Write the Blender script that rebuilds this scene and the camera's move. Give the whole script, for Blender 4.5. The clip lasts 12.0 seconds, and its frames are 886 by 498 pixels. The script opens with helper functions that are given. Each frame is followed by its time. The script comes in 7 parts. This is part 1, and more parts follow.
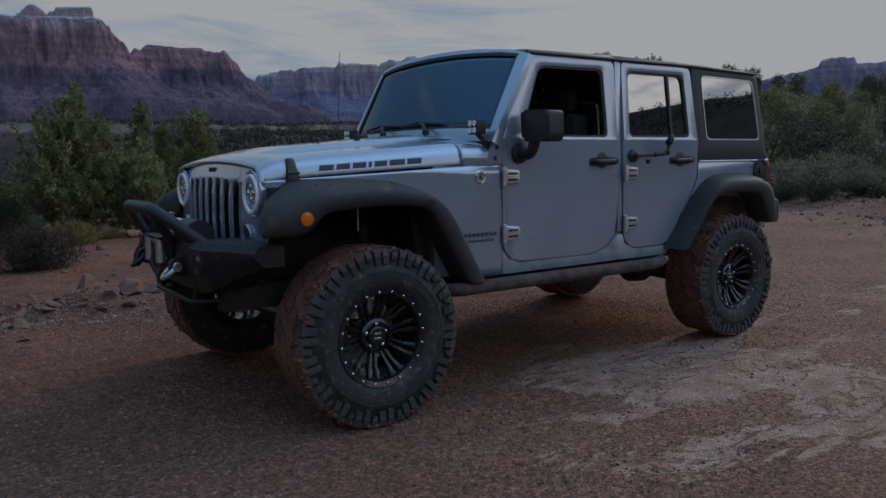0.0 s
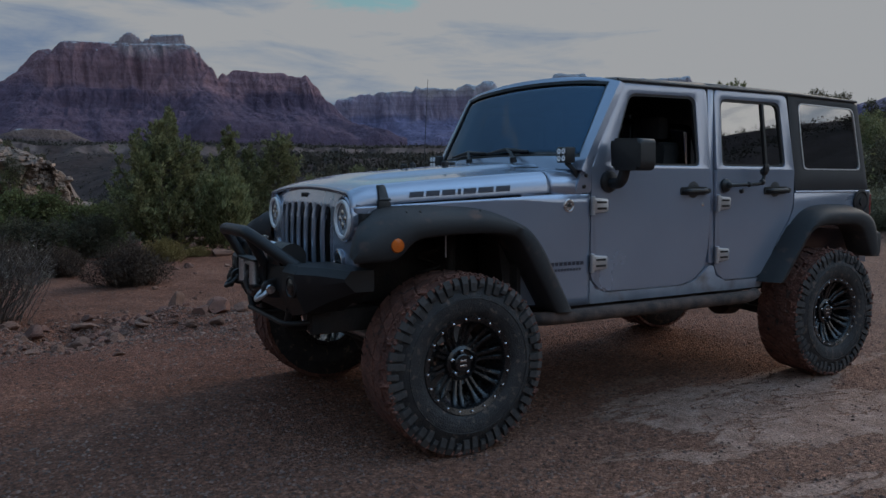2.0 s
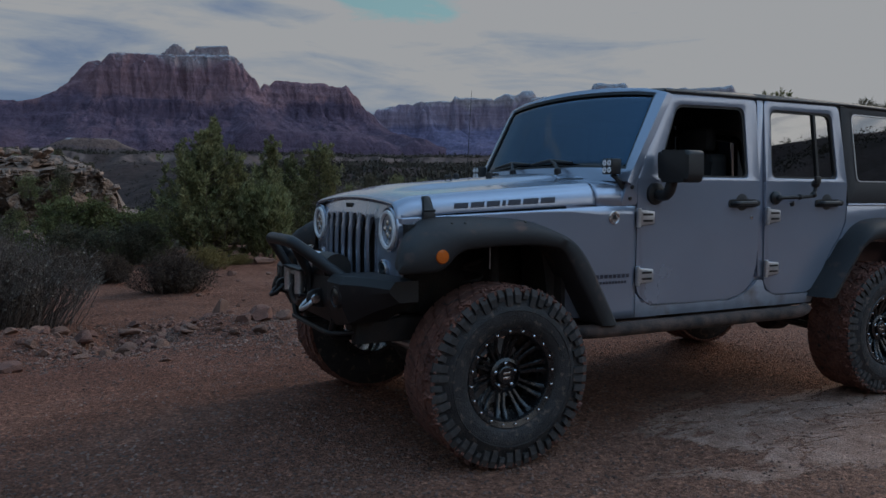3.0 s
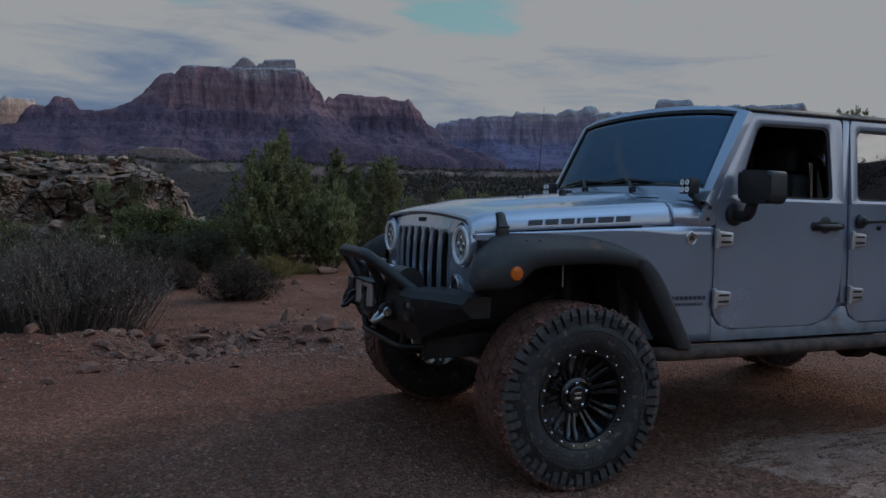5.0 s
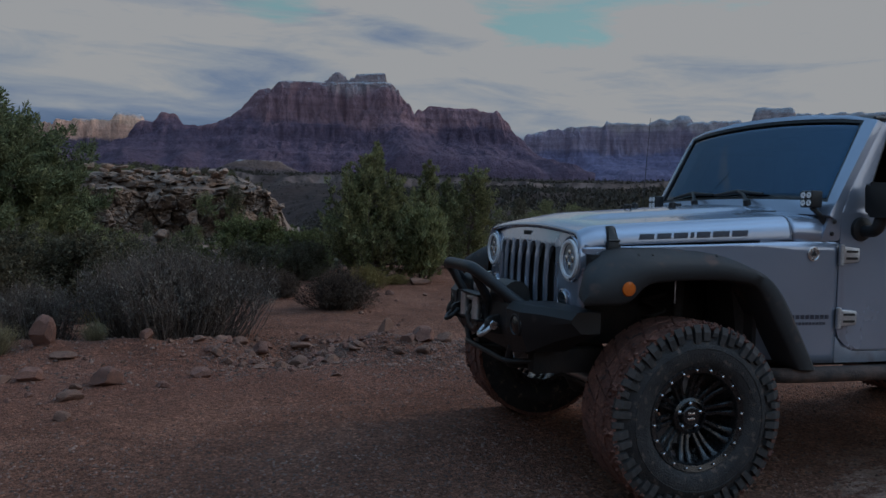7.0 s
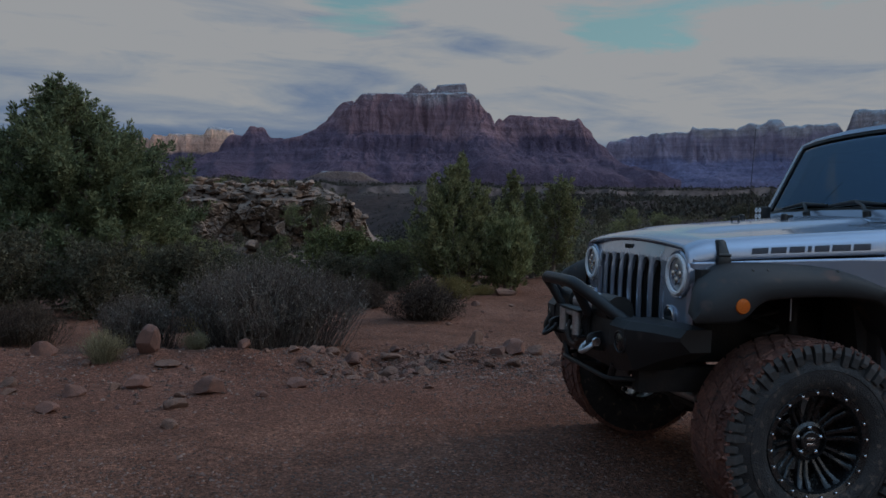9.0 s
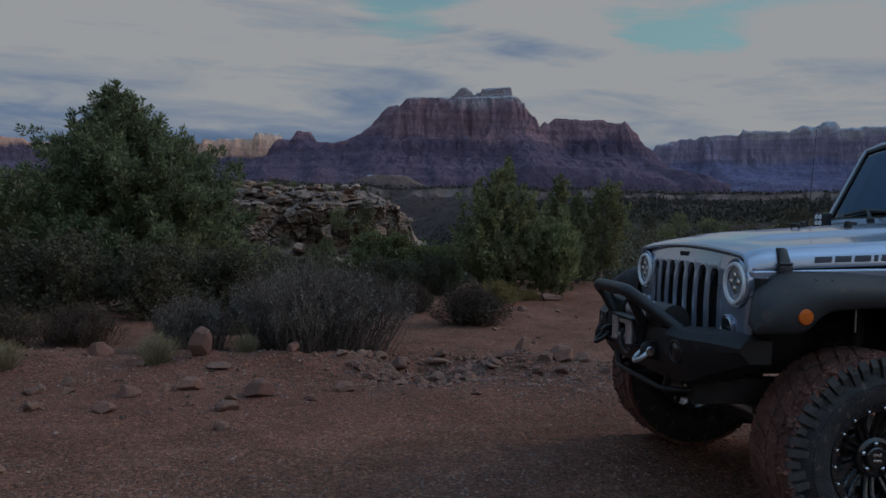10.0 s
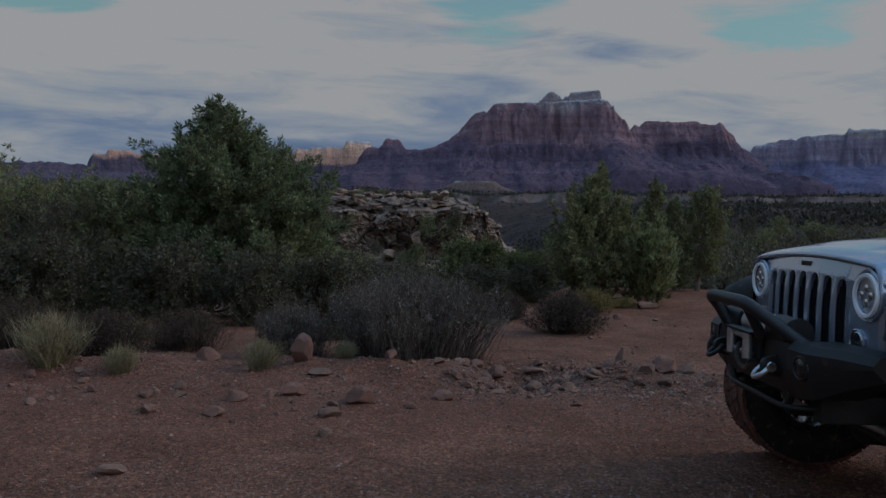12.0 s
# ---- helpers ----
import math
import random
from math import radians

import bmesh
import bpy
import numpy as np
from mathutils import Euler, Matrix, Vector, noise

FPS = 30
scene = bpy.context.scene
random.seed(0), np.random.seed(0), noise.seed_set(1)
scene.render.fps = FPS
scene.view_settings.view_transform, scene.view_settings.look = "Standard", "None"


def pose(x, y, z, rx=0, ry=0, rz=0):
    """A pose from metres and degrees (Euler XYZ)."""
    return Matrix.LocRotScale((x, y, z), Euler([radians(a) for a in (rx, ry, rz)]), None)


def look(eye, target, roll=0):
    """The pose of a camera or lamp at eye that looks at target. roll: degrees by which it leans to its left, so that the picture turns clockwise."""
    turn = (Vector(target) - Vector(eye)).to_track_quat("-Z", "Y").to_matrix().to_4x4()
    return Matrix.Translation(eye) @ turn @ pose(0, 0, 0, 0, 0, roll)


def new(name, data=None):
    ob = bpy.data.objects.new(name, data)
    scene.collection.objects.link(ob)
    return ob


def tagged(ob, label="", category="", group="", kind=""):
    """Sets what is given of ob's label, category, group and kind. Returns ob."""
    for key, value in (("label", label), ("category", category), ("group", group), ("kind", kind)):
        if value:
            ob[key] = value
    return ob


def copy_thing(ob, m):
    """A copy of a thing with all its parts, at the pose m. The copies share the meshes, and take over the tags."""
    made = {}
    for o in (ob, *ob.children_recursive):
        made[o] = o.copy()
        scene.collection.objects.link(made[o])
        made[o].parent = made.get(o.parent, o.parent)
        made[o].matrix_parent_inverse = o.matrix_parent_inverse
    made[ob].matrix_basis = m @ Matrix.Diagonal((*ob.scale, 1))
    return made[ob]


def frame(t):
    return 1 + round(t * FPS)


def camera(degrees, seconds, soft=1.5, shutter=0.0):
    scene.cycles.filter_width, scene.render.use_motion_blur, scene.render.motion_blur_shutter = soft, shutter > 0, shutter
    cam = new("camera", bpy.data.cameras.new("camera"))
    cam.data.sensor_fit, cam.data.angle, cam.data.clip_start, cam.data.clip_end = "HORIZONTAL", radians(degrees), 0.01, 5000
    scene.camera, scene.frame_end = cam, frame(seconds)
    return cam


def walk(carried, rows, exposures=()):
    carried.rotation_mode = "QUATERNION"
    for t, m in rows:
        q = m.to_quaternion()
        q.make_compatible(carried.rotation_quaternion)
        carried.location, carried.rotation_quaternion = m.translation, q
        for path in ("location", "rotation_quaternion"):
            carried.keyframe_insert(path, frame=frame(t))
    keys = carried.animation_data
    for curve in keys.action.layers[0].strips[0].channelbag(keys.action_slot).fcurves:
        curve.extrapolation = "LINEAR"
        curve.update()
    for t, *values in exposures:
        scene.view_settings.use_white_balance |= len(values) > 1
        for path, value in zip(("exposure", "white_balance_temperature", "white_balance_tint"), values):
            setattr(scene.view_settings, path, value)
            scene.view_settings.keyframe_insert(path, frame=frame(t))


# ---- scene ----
cam = camera(60.9, 12.0)
PATH = [
    (0, (-1.807, -3.992, 1.271), (-0.663, -2.368, 1.04), -0.8),
    (0.5, (-1.818, -3.985, 1.276), (-0.7, -2.34, 1.064), -0.4),
    (1, (-1.833, -3.974, 1.283), (-0.746, -2.307, 1.085), -0.3),
    (1.5, (-1.853, -3.959, 1.291), (-0.814, -2.26, 1.109), -0.2),
    (2, (-1.867, -3.947, 1.292), (-0.881, -2.215, 1.124), -0.1),
    (2.5, (-1.879, -3.936, 1.299), (-0.939, -2.178, 1.142), 0.1),
    (3, (-1.893, -3.927, 1.3), (-0.994, -2.146, 1.157), 0.2),
    (5, (-1.96, -3.893, 1.309), (-1.2, -2.047, 1.2), 1.4),
    (5.5, (-1.985, -3.886, 1.311), (-1.27, -2.021, 1.208), 1.7),
    (6, (-2.01, -3.877, 1.313), (-1.352, -1.991, 1.217), 1.9),
    (6.5, (-2.031, -3.864, 1.314), (-1.432, -1.958, 1.223), 1.7),
    (7, (-2.049, -3.85, 1.315), (-1.507, -1.926, 1.23), 1.6),
    (9, (-2.131, -3.79, 1.337), (-1.798, -1.819, 1.271), 1.3),
    (9.5, (-2.148, -3.776, 1.343), (-1.876, -1.796, 1.282), 1.3),
    (10, (-2.163, -3.766, 1.349), (-1.946, -1.778, 1.29), 1.5),
    (10.5, (-2.185, -3.758, 1.355), (-2.023, -1.765, 1.299), 1.7),
    (11, (-2.201, -3.74, 1.364), (-2.103, -1.743, 1.309), 1.5),
    (11.5, (-2.223, -3.734, 1.366), (-2.184, -1.735, 1.314), 1.3),
    (12, (-2.248, -3.722, 1.367), (-2.263, -1.723, 1.318), 1.2),
]
walk(cam, [(t, look(eye, target, roll)) for t, eye, target, roll in PATH], [(0, 0.16), (1.5, 0.14), (3, 0.08), (5, 0.03), (7, 0.02), (12, -0.03)])

# ---- light ----
SUN_AZ, SUN_EL = 78.0, 30.0          # degrees from +y towards +x, and above the ground
sun_dir = Vector((math.sin(radians(SUN_AZ)) * math.cos(radians(SUN_EL)), math.cos(radians(SUN_AZ)) * math.cos(radians(SUN_EL)), math.sin(radians(SUN_EL))))
sun = new("sun", bpy.data.lights.new("sun", "SUN"))
sun.data.energy, sun.data.angle, sun.data.color = 0.85, radians(22), (1.0, 0.86, 0.72)
sun.matrix_world = look(sun_dir * 50, (0, 0, 0))

world = bpy.data.worlds.new("sky")
scene.world = world
world.use_nodes = True
wn, wl = world.node_tree.nodes, world.node_tree.links
wn.clear()


def wnode(kind, **sets):
    n = wn.new(kind)
    for k, v in sets.items():
        if k in n.inputs:
            n.inputs[k].default_value = v
    return n


def wmath(op, a, b=None):
    n = wn.new("ShaderNodeMath")
    n.operation = op
    for i, v in enumerate((a, b)):
        if v is None:
            continue
        if isinstance(v, (int, float)):
            n.inputs[i].default_value = v
        else:
            wl.new(v, n.inputs[i])
    return n.outputs[0]


def wramp(fac, stops):
    n = wn.new("ShaderNodeValToRGB")
    while len(n.color_ramp.elements) < len(stops):
        n.color_ramp.elements.new(0.5)
    for e, (p, c) in zip(n.color_ramp.elements, stops):
        e.position, e.color = p, (*c, 1)
    wl.new(fac, n.inputs[0])
    return n.outputs[0]


def wmix(fac, a, b, mode="MIX"):
    n = wn.new("ShaderNodeMix")
    n.data_type, n.blend_type = "RGBA", mode
    for i, v in ((0, fac), (6, a), (7, b)):
        if isinstance(v, (int, float)):
            n.inputs[i].default_value = v
        elif isinstance(v, tuple):
            n.inputs[i].default_value = (*v, 1)
        else:
            wl.new(v, n.inputs[i])
    return n.outputs[2]


sky = wn.new("ShaderNodeTexSky")
sky.sky_type, sky.sun_disc = "NISHITA", False
sky.sun_elevation, sky.sun_rotation = radians(SUN_EL), radians(SUN_AZ)
coord = wn.new("ShaderNodeTexCoord")
split = wn.new("ShaderNodeSeparateXYZ")
wl.new(coord.outputs["Generated"], split.inputs[0])
X, Y, Z = split.outputs
# cloud streaks drawn out along the horizon, and a high flat layer
up = wmath("ADD", wmath("MAXIMUM", Z, 0.0), 0.10)
flat = wn.new("ShaderNodeCombineXYZ")
wl.new(wmath("DIVIDE", X, up), flat.inputs[0])
wl.new(wmath("MULTIPLY", wmath("DIVIDE", Y, up), 1.6), flat.inputs[1])
drawn = wn.new("ShaderNodeCombineXYZ")
wl.new(X, drawn.inputs[0])
wl.new(Y, drawn.inputs[1])
wl.new(wmath("ADD", wmath("MULTIPLY", Z, 5.5), wmath("MULTIPLY", X, 0.10)), drawn.inputs[2])


def cloud(scale, detail, rough, shift, distort=0.4, layer=None):
    m = wn.new("ShaderNodeMapping")
    m.inputs["Location"].default_value = shift
    wl.new((layer or flat).outputs[0], m.inputs[0])
    n = wnode("ShaderNodeTexNoise", Scale=scale, Detail=detail, Roughness=rough, Distortion=distort)
    wl.new(m.outputs[0], n.inputs["Vector"])
    return n.outputs[0]


def wclamp(v, lo, hi):
    return wmath("MINIMUM", wmath("MAXIMUM", v, lo), hi)


def toward(az, el, wide):
    """1 in the middle of a round patch of sky at that azimuth and elevation, 0 past its rim (degrees)."""
    d = (math.sin(radians(az)) * math.cos(radians(el)), math.cos(radians(az)) * math.cos(radians(el)), math.sin(radians(el)))
    dot = wmath("ADD", wmath("ADD", wmath("MULTIPLY", X, d[0]), wmath("MULTIPLY", Y, d[1])), wmath("MULTIPLY", Z, d[2]))
    return wclamp(wmath("DIVIDE", wmath("SUBTRACT", dot, math.cos(radians(wide))), 1 - math.cos(radians(wide))), 0.0, 1.0)


streaks = cloud(1.9, 8, 0.54, (3.1, 1.7, 0.4), 0.5, drawn)
wisps = cloud(5.5, 7, 0.6, (1.1, 0.7, 2.4), 0.8, drawn)
# the blue-grey bands reach higher in the west than over the vehicle
reach = wramp(wmath("ADD", wmath("MULTIPLY", X, 0.5), 0.5), [(0.22, (0.100,) * 3), (0.50, (0.185,) * 3), (0.67, (0.175,) * 3), (0.76, (0.125,) * 3), (0.86, (0.0,) * 3)])
front = wramp(wmath("ADD", wmath("MULTIPLY", Y, 0.5), 0.5), [(0.35, (0, 0, 0)), (0.55, (1, 1, 1))])
height_in = wmath("MULTIPLY", wmath("SUBTRACT", Z, wmath("MULTIPLY", reach, front)), 5.0)
lift = wmath("ADD", wmath("ADD", height_in, wmath("MULTIPLY", wmath("SUBTRACT", streaks, 0.5), 2.8)), wmath("MULTIPLY", wmath("SUBTRACT", wisps, 0.45), 1.4))
cover = wramp(wmath("ADD", wmath("MULTIPLY", lift, 0.5), 0.5), [(0.20, (0.086, 0.136, 0.230)), (0.40, (0.146, 0.196, 0.285)), (0.56, (0.242, 0.274, 0.318)), (0.68, (0.308, 0.318, 0.332))])
# open blue overhead with broken cloud, and a few gaps lower down
broken = cloud(1.05, 8, 0.58, (1.3, 5.2, 0.0), 0.6)
gap_at = wmath("ADD", wmath("ADD", Z, wmath("MULTIPLY", wmath("SUBTRACT", broken, 0.5), 0.85)), wmath("MULTIPLY", wmath("ADD", toward(23.5, 16.5, 8.0), wmath("ADD", toward(3.5, 18.0, 7.0), toward(-29.0, 18.0, 6.0))), 0.21))
gapmask = wramp(gap_at, [(0.335, (0, 0, 0)), (0.43, (1, 1, 1))])
clear = wmix(0.8, wmix(1.0, sky.outputs[0], (0.12, 0.12, 0.11), "MULTIPLY"), wramp(Z, [(0.26, (0.145, 0.275, 0.285)), (0.42, (0.105, 0.205, 0.34))]))
open_sky = wmix(gapmask, cover, clear)
# broken clouds behind; sky there and overhead brightened to light the scene; ground half dark
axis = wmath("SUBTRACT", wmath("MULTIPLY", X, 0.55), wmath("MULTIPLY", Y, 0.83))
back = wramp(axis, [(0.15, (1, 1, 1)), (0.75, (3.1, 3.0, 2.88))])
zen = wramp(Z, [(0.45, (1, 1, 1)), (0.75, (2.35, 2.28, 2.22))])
rear_gaps = wmath("MULTIPLY", wramp(cloud(2.6, 7, 0.6, (4.0, 0.5, 0.0), 0.5, drawn), [(0.46, (1, 1, 1)), (0.54, (0, 0, 0))]), wclamp(wmath("MULTIPLY", Y, -2.5), 0.0, 1.0))
open_sky = wmix(wmath("MULTIPLY", rear_gaps, 0.75), open_sky, (0.075, 0.105, 0.15))
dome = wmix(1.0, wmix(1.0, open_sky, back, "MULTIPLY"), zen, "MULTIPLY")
below = wramp(wmath("ADD", Z, 0.5), [(0.48, (0.02, 0.017, 0.016)), (0.5, (1, 1, 1))])
bg = wn.new("ShaderNodeBackground")
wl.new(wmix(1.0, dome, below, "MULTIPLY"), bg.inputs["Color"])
bg.inputs["Strength"].default_value = 1.0
wout = wn.new("ShaderNodeOutputWorld")
wl.new(bg.outputs[0], wout.inputs[0])

# ---- materials ----


def surface(name, a, b, scale=3.0, rough=(0.7, 0.9), bump=0.2, fine=8.0, metal=0.0, island=0.0, third=None, third_at=(0.55, 0.62),
            third_scale=None, coat=0.0, spec=0.5, depth=0.02, each=0.0, grain_amount=0.27):
    """Two colours mixed by coarse and fine noise, an optional third in patches, relief from the fine noise."""
    m = bpy.data.materials.new(name)
    m.use_nodes = True
    n, l = m.node_tree.nodes, m.node_tree.links
    p = n["Principled BSDF"]
    tc = n.new("ShaderNodeTexCoord")

    def noisy(s, detail=6):
        t = n.new("ShaderNodeTexNoise")
        t.inputs["Scale"].default_value, t.inputs["Detail"].default_value = s, detail
        l.new(tc.outputs["Object"], t.inputs["Vector"])
        return t.outputs[0]

    def ramped(src, lo, hi, c0=(0, 0, 0, 1), c1=(1, 1, 1, 1)):
        r = n.new("ShaderNodeValToRGB")
        r.color_ramp.elements[0].position, r.color_ramp.elements[1].position = lo, hi
        r.color_ramp.elements[0].color, r.color_ramp.elements[1].color = c0, c1
        l.new(src, r.inputs[0])
        return r.outputs[0]

    def mix(f, x, y, mode="MIX"):
        k = n.new("ShaderNodeMix")
        k.data_type, k.blend_type = "RGBA", mode
        for i, v in ((0, f), (6, x), (7, y)):
            if isinstance(v, (int, float)):
                k.inputs[i].default_value = v
            elif isinstance(v, tuple):
                k.inputs[i].default_value = (*v[:3], 1)
            else:
                l.new(v, k.inputs[i])
        return k.outputs[2]

    coarse, grain = noisy(scale), noisy(scale * fine, 8)
    col = mix(ramped(coarse, 0.35, 0.65), a, b)
    shade = ramped(grain, 0.3, 0.7, (*(1 - grain_amount,) * 3, 1), (*(1 + grain_amount,) * 3, 1))
    col = mix(1.0, col, shade, "MULTIPLY")
    ro = ramped(grain, 0.3, 0.7, (*(rough[0],) * 3, 1), (*(rough[1],) * 3, 1))
    if third:
        spot = ramped(noisy(third_scale or scale * 2.3, 9), *third_at)
        col = mix(spot, col, third)
        ro = mix(spot, ro, (0.9, 0.9, 0.9))
    if island or each:
        if island:
            g = n.new("ShaderNodeNewGeometry")
            src, amount = g.outputs["Random Per Island"], island
        else:
            g = n.new("ShaderNodeObjectInfo")
            src, amount = g.outputs["Random"], each
        vary = ramped(src, 0.0, 1.0, (*(1 - amount,) * 3, 1), (*(1 + amount,) * 3, 1))
        col = mix(1.0, col, vary, "MULTIPLY")
    l.new(col, p.inputs["Base Color"])
    l.new(ro, p.inputs["Roughness"])
    p.inputs["Metallic"].default_value = metal
    p.inputs["Coat Weight"].default_value = coat
    p.inputs["Specular IOR Level"].default_value = spec
    if bump:
        bn = n.new("ShaderNodeBump")
        bn.inputs["Strength"].default_value, bn.inputs["Distance"].default_value = bump, depth
        l.new(grain, bn.inputs["Height"])
        l.new(bn.outputs[0], p.inputs["Normal"])
    return m


def glassy(name, tint, rough=0.01, ior=1.5, sheen=(1.0, 1.0, 1.0)):
    m = bpy.data.materials.new(name)
    m.use_nodes = True
    p = m.node_tree.nodes["Principled BSDF"]
    p.inputs["Base Color"].default_value = (*tint, 1)
    p.inputs["Transmission Weight"].default_value = 1.0
    p.inputs["Roughness"].default_value = rough
    p.inputs["IOR"].default_value = ior
    p.inputs["Specular Tint"].default_value = (*sheen, 1)
    return m


def foliage(name, a, b, scale=2.0):
    m = surface(name, a, b, scale, (0.6, 0.85), 0.0, 6.0, island=0.5, spec=0.06)
    n, l = m.node_tree.nodes, m.node_tree.links
    p, out = n["Principled BSDF"], n["Material Output"]
    t, k = n.new("ShaderNodeBsdfTranslucent"), n.new("ShaderNodeMixShader")
    l.new(p.inputs["Base Color"].links[0].from_socket, t.inputs["Color"])
    k.inputs[0].default_value = 0.25
    l.new(p.outputs[0], k.inputs[1])
    l.new(t.outputs[0], k.inputs[2])
    l.new(k.outputs[0], out.inputs["Surface"])
    return m


PAINT = surface("silver_paint", (0.318, 0.358, 0.442), (0.352, 0.392, 0.478), 0.6, (0.20, 0.28), 0.0, 3.0, 0.6, third=(0.24, 0.19, 0.165), third_at=(0.66, 0.95), third_scale=1.6, coat=0.6, grain_amount=0.06)
DIRTY = surface("mud_splashed_paint", (0.26, 0.28, 0.33), (0.31, 0.335, 0.385), 0.9, (0.3, 0.5), 0.1, 9.0, 0.35, third=(0.20, 0.15, 0.13), third_at=(0.50, 0.80), third_scale=7.0, coat=0.3, grain_amount=0.15)
FLARE = surface("black_textured_plastic", (0.013, 0.013, 0.0145), (0.020, 0.020, 0.021), 4.0, (0.62, 0.78), 0.15, 60.0, third=(0.09, 0.055, 0.045), third_at=(0.60, 0.74), third_scale=9.0)
HARDTOP = surface("dark_grey_hardtop", (0.022, 0.022, 0.024), (0.03, 0.03, 0.032), 3.0, (0.5, 0.62), 0.1, 90.0)
STEEL = surface("black_powder_coated_steel", (0.006, 0.006, 0.007), (0.011, 0.011, 0.013), 6.0, (0.42, 0.6), 0.08, 40.0, third=(0.05, 0.035, 0.03), third_at=(0.64, 0.74), third_scale=11.0)
CHASSIS = surface("muddy_chassis", (0.012, 0.011, 0.011), (0.03, 0.022, 0.019), 9.0, (0.7, 0.9), 0.3, 8.0)
MUDSTEEL = surface("mud_splashed_steel", (0.024, 0.019, 0.017), (0.090, 0.056, 0.044), 12.0, (0.75, 0.95), 0.3, 9.0)
RUBBER = surface("tyre_rubber", (0.013, 0.0125, 0.0135), (0.028, 0.026, 0.026), 14.0, (0.5, 0.85), 0.9, 9.0, third=(0.115, 0.085, 0.070), third_at=(0.57, 0.68), third_scale=30.0, depth=0.006)
LUG = surface("dusty_rubber_lug", (0.026, 0.025, 0.025), (0.050, 0.045, 0.043), 9.0, (0.6, 0.85), 0.7, 8.0, third=(0.125, 0.085, 0.068), third_at=(0.56, 0.70), third_scale=14.0, depth=0.006, each=0.3)
MUDTREAD = surface("mud_caked_rubber", (0.118, 0.050, 0.038), (0.205, 0.088, 0.063), 11.0, (0.8, 0.95), 1.0, 6.0, third=(0.040, 0.032, 0.030), third_at=(0.60, 0.70), third_scale=16.0, grain_amount=0.4)
RIM = surface("gloss_black_alloy", (0.006, 0.006, 0.007), (0.010, 0.010, 0.011), 5.0, (0.2, 0.36), 0.02, 30.0, third=(0.05, 0.04, 0.035), third_at=(0.68, 0.8), third_scale=18.0, coat=0.25)
CHROME = surface("bright_steel", (0.55, 0.56, 0.58), (0.65, 0.66, 0.68), 9.0, (0.15, 0.3), 0.02, 20.0, 1.0)
BRUSHED = surface("brushed_aluminium", (0.50, 0.51, 0.53), (0.60, 0.61, 0.63), 9.0, (0.3, 0.45), 0.05, 20.0, 0.9)
BLACK = surface("matt_black_plastic", (0.010, 0.010, 0.011), (0.016, 0.016, 0.016), 8.0, (0.4, 0.6), 0.05, 30.0)
INK = surface("dark_blue_decal", (0.018, 0.02, 0.035), (0.022, 0.025, 0.04), 8.0, (0.4, 0.5), 0.0, 10.0)
SEAT = surface("dark_seat_cloth", (0.012, 0.012, 0.013), (0.02, 0.02, 0.02), 20.0, (0.8, 0.95), 0.1, 20.0)
AMBER = surface("amber_lens", (0.55, 0.11, 0.012), (0.65, 0.15, 0.016), 8.0, (0.12, 0.2), 0.05, 30.0, coat=0.5)
RED = surface("red_lens", (0.16, 0.008, 0.008), (0.2, 0.01, 0.01), 8.0, (0.15, 0.25), 0.05, 30.0, coat=0.5)
HALO = surface("white_halo_lens", (0.85, 0.87, 0.9), (0.9, 0.92, 0.94), 20.0, (0.25, 0.35), 0.05, 20.0)
LENS = glassy("clear_lens", (0.9, 0.92, 0.95), 0.03)
# IOR raised for stronger reflections; sky blue is put into the windscreen's specular tint
PRIVACY = glassy("smoked_glass", (0.02, 0.022, 0.025), ior=3.9)
SCREEN = glassy("windscreen_glass", (0.05, 0.065, 0.08), ior=2.2, sheen=(0.25, 0.48, 0.76))
ROCK_RED = surface("red_sandstone", (0.19, 0.088, 0.062), (0.14, 0.070, 0.053), 2.5, (0.8, 0.95), 0.5, 8.0, each=0.25)
ROCK_GREY = surface("grey_sandstone", (0.200, 0.106, 0.074), (0.138, 0.074, 0.053), 2.5, (0.8, 0.95), 0.5, 8.0, each=0.25)
CLIFF = surface("weathered_sandstone", (0.310, 0.215, 0.160), (0.215, 0.145, 0.112), 0.5, (0.85, 0.95), 0.6, 9.0, third=(0.12, 0.088, 0.078), third_at=(0.58, 0.68), third_scale=1.6, each=0.38, depth=0.06)
PEBBLE = surface("loose_pebbles", (0.125, 0.070, 0.055), (0.205, 0.130, 0.103), 1.5, (0.8, 0.95), 0.2, 20.0, island=0.6)
BARK = surface("grey_bark", (0.11, 0.085, 0.07), (0.16, 0.13, 0.11), 9.0, (0.85, 0.95), 0.6, 6.0)
PINE = foliage("pinyon_needles", (0.120, 0.136, 0.071), (0.170, 0.183, 0.098))
JUNIPER = foliage("juniper_sprays", (0.153, 0.163, 0.081), (0.225, 0.217, 0.110))
OAK = foliage("scrub_oak_leaves", (0.105, 0.118, 0.052), (0.150, 0.155, 0.072))
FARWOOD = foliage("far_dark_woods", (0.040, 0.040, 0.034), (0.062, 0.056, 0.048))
DULL = foliage("dull_scrub_leaves", (0.072, 0.070, 0.046), (0.115, 0.102, 0.070))
BANK = foliage("grey_green_bank_brush", (0.150, 0.150, 0.098), (0.235, 0.225, 0.155))
PALE = foliage("pale_rabbitbrush", (0.165, 0.180, 0.085), (0.220, 0.228, 0.115))
SAGE = foliage("grey_sage_twigs", (0.105, 0.084, 0.074), (0.175, 0.145, 0.128))
SAGELEAF = foliage("sage_leaves", (0.150, 0.131, 0.108), (0.205, 0.182, 0.152))
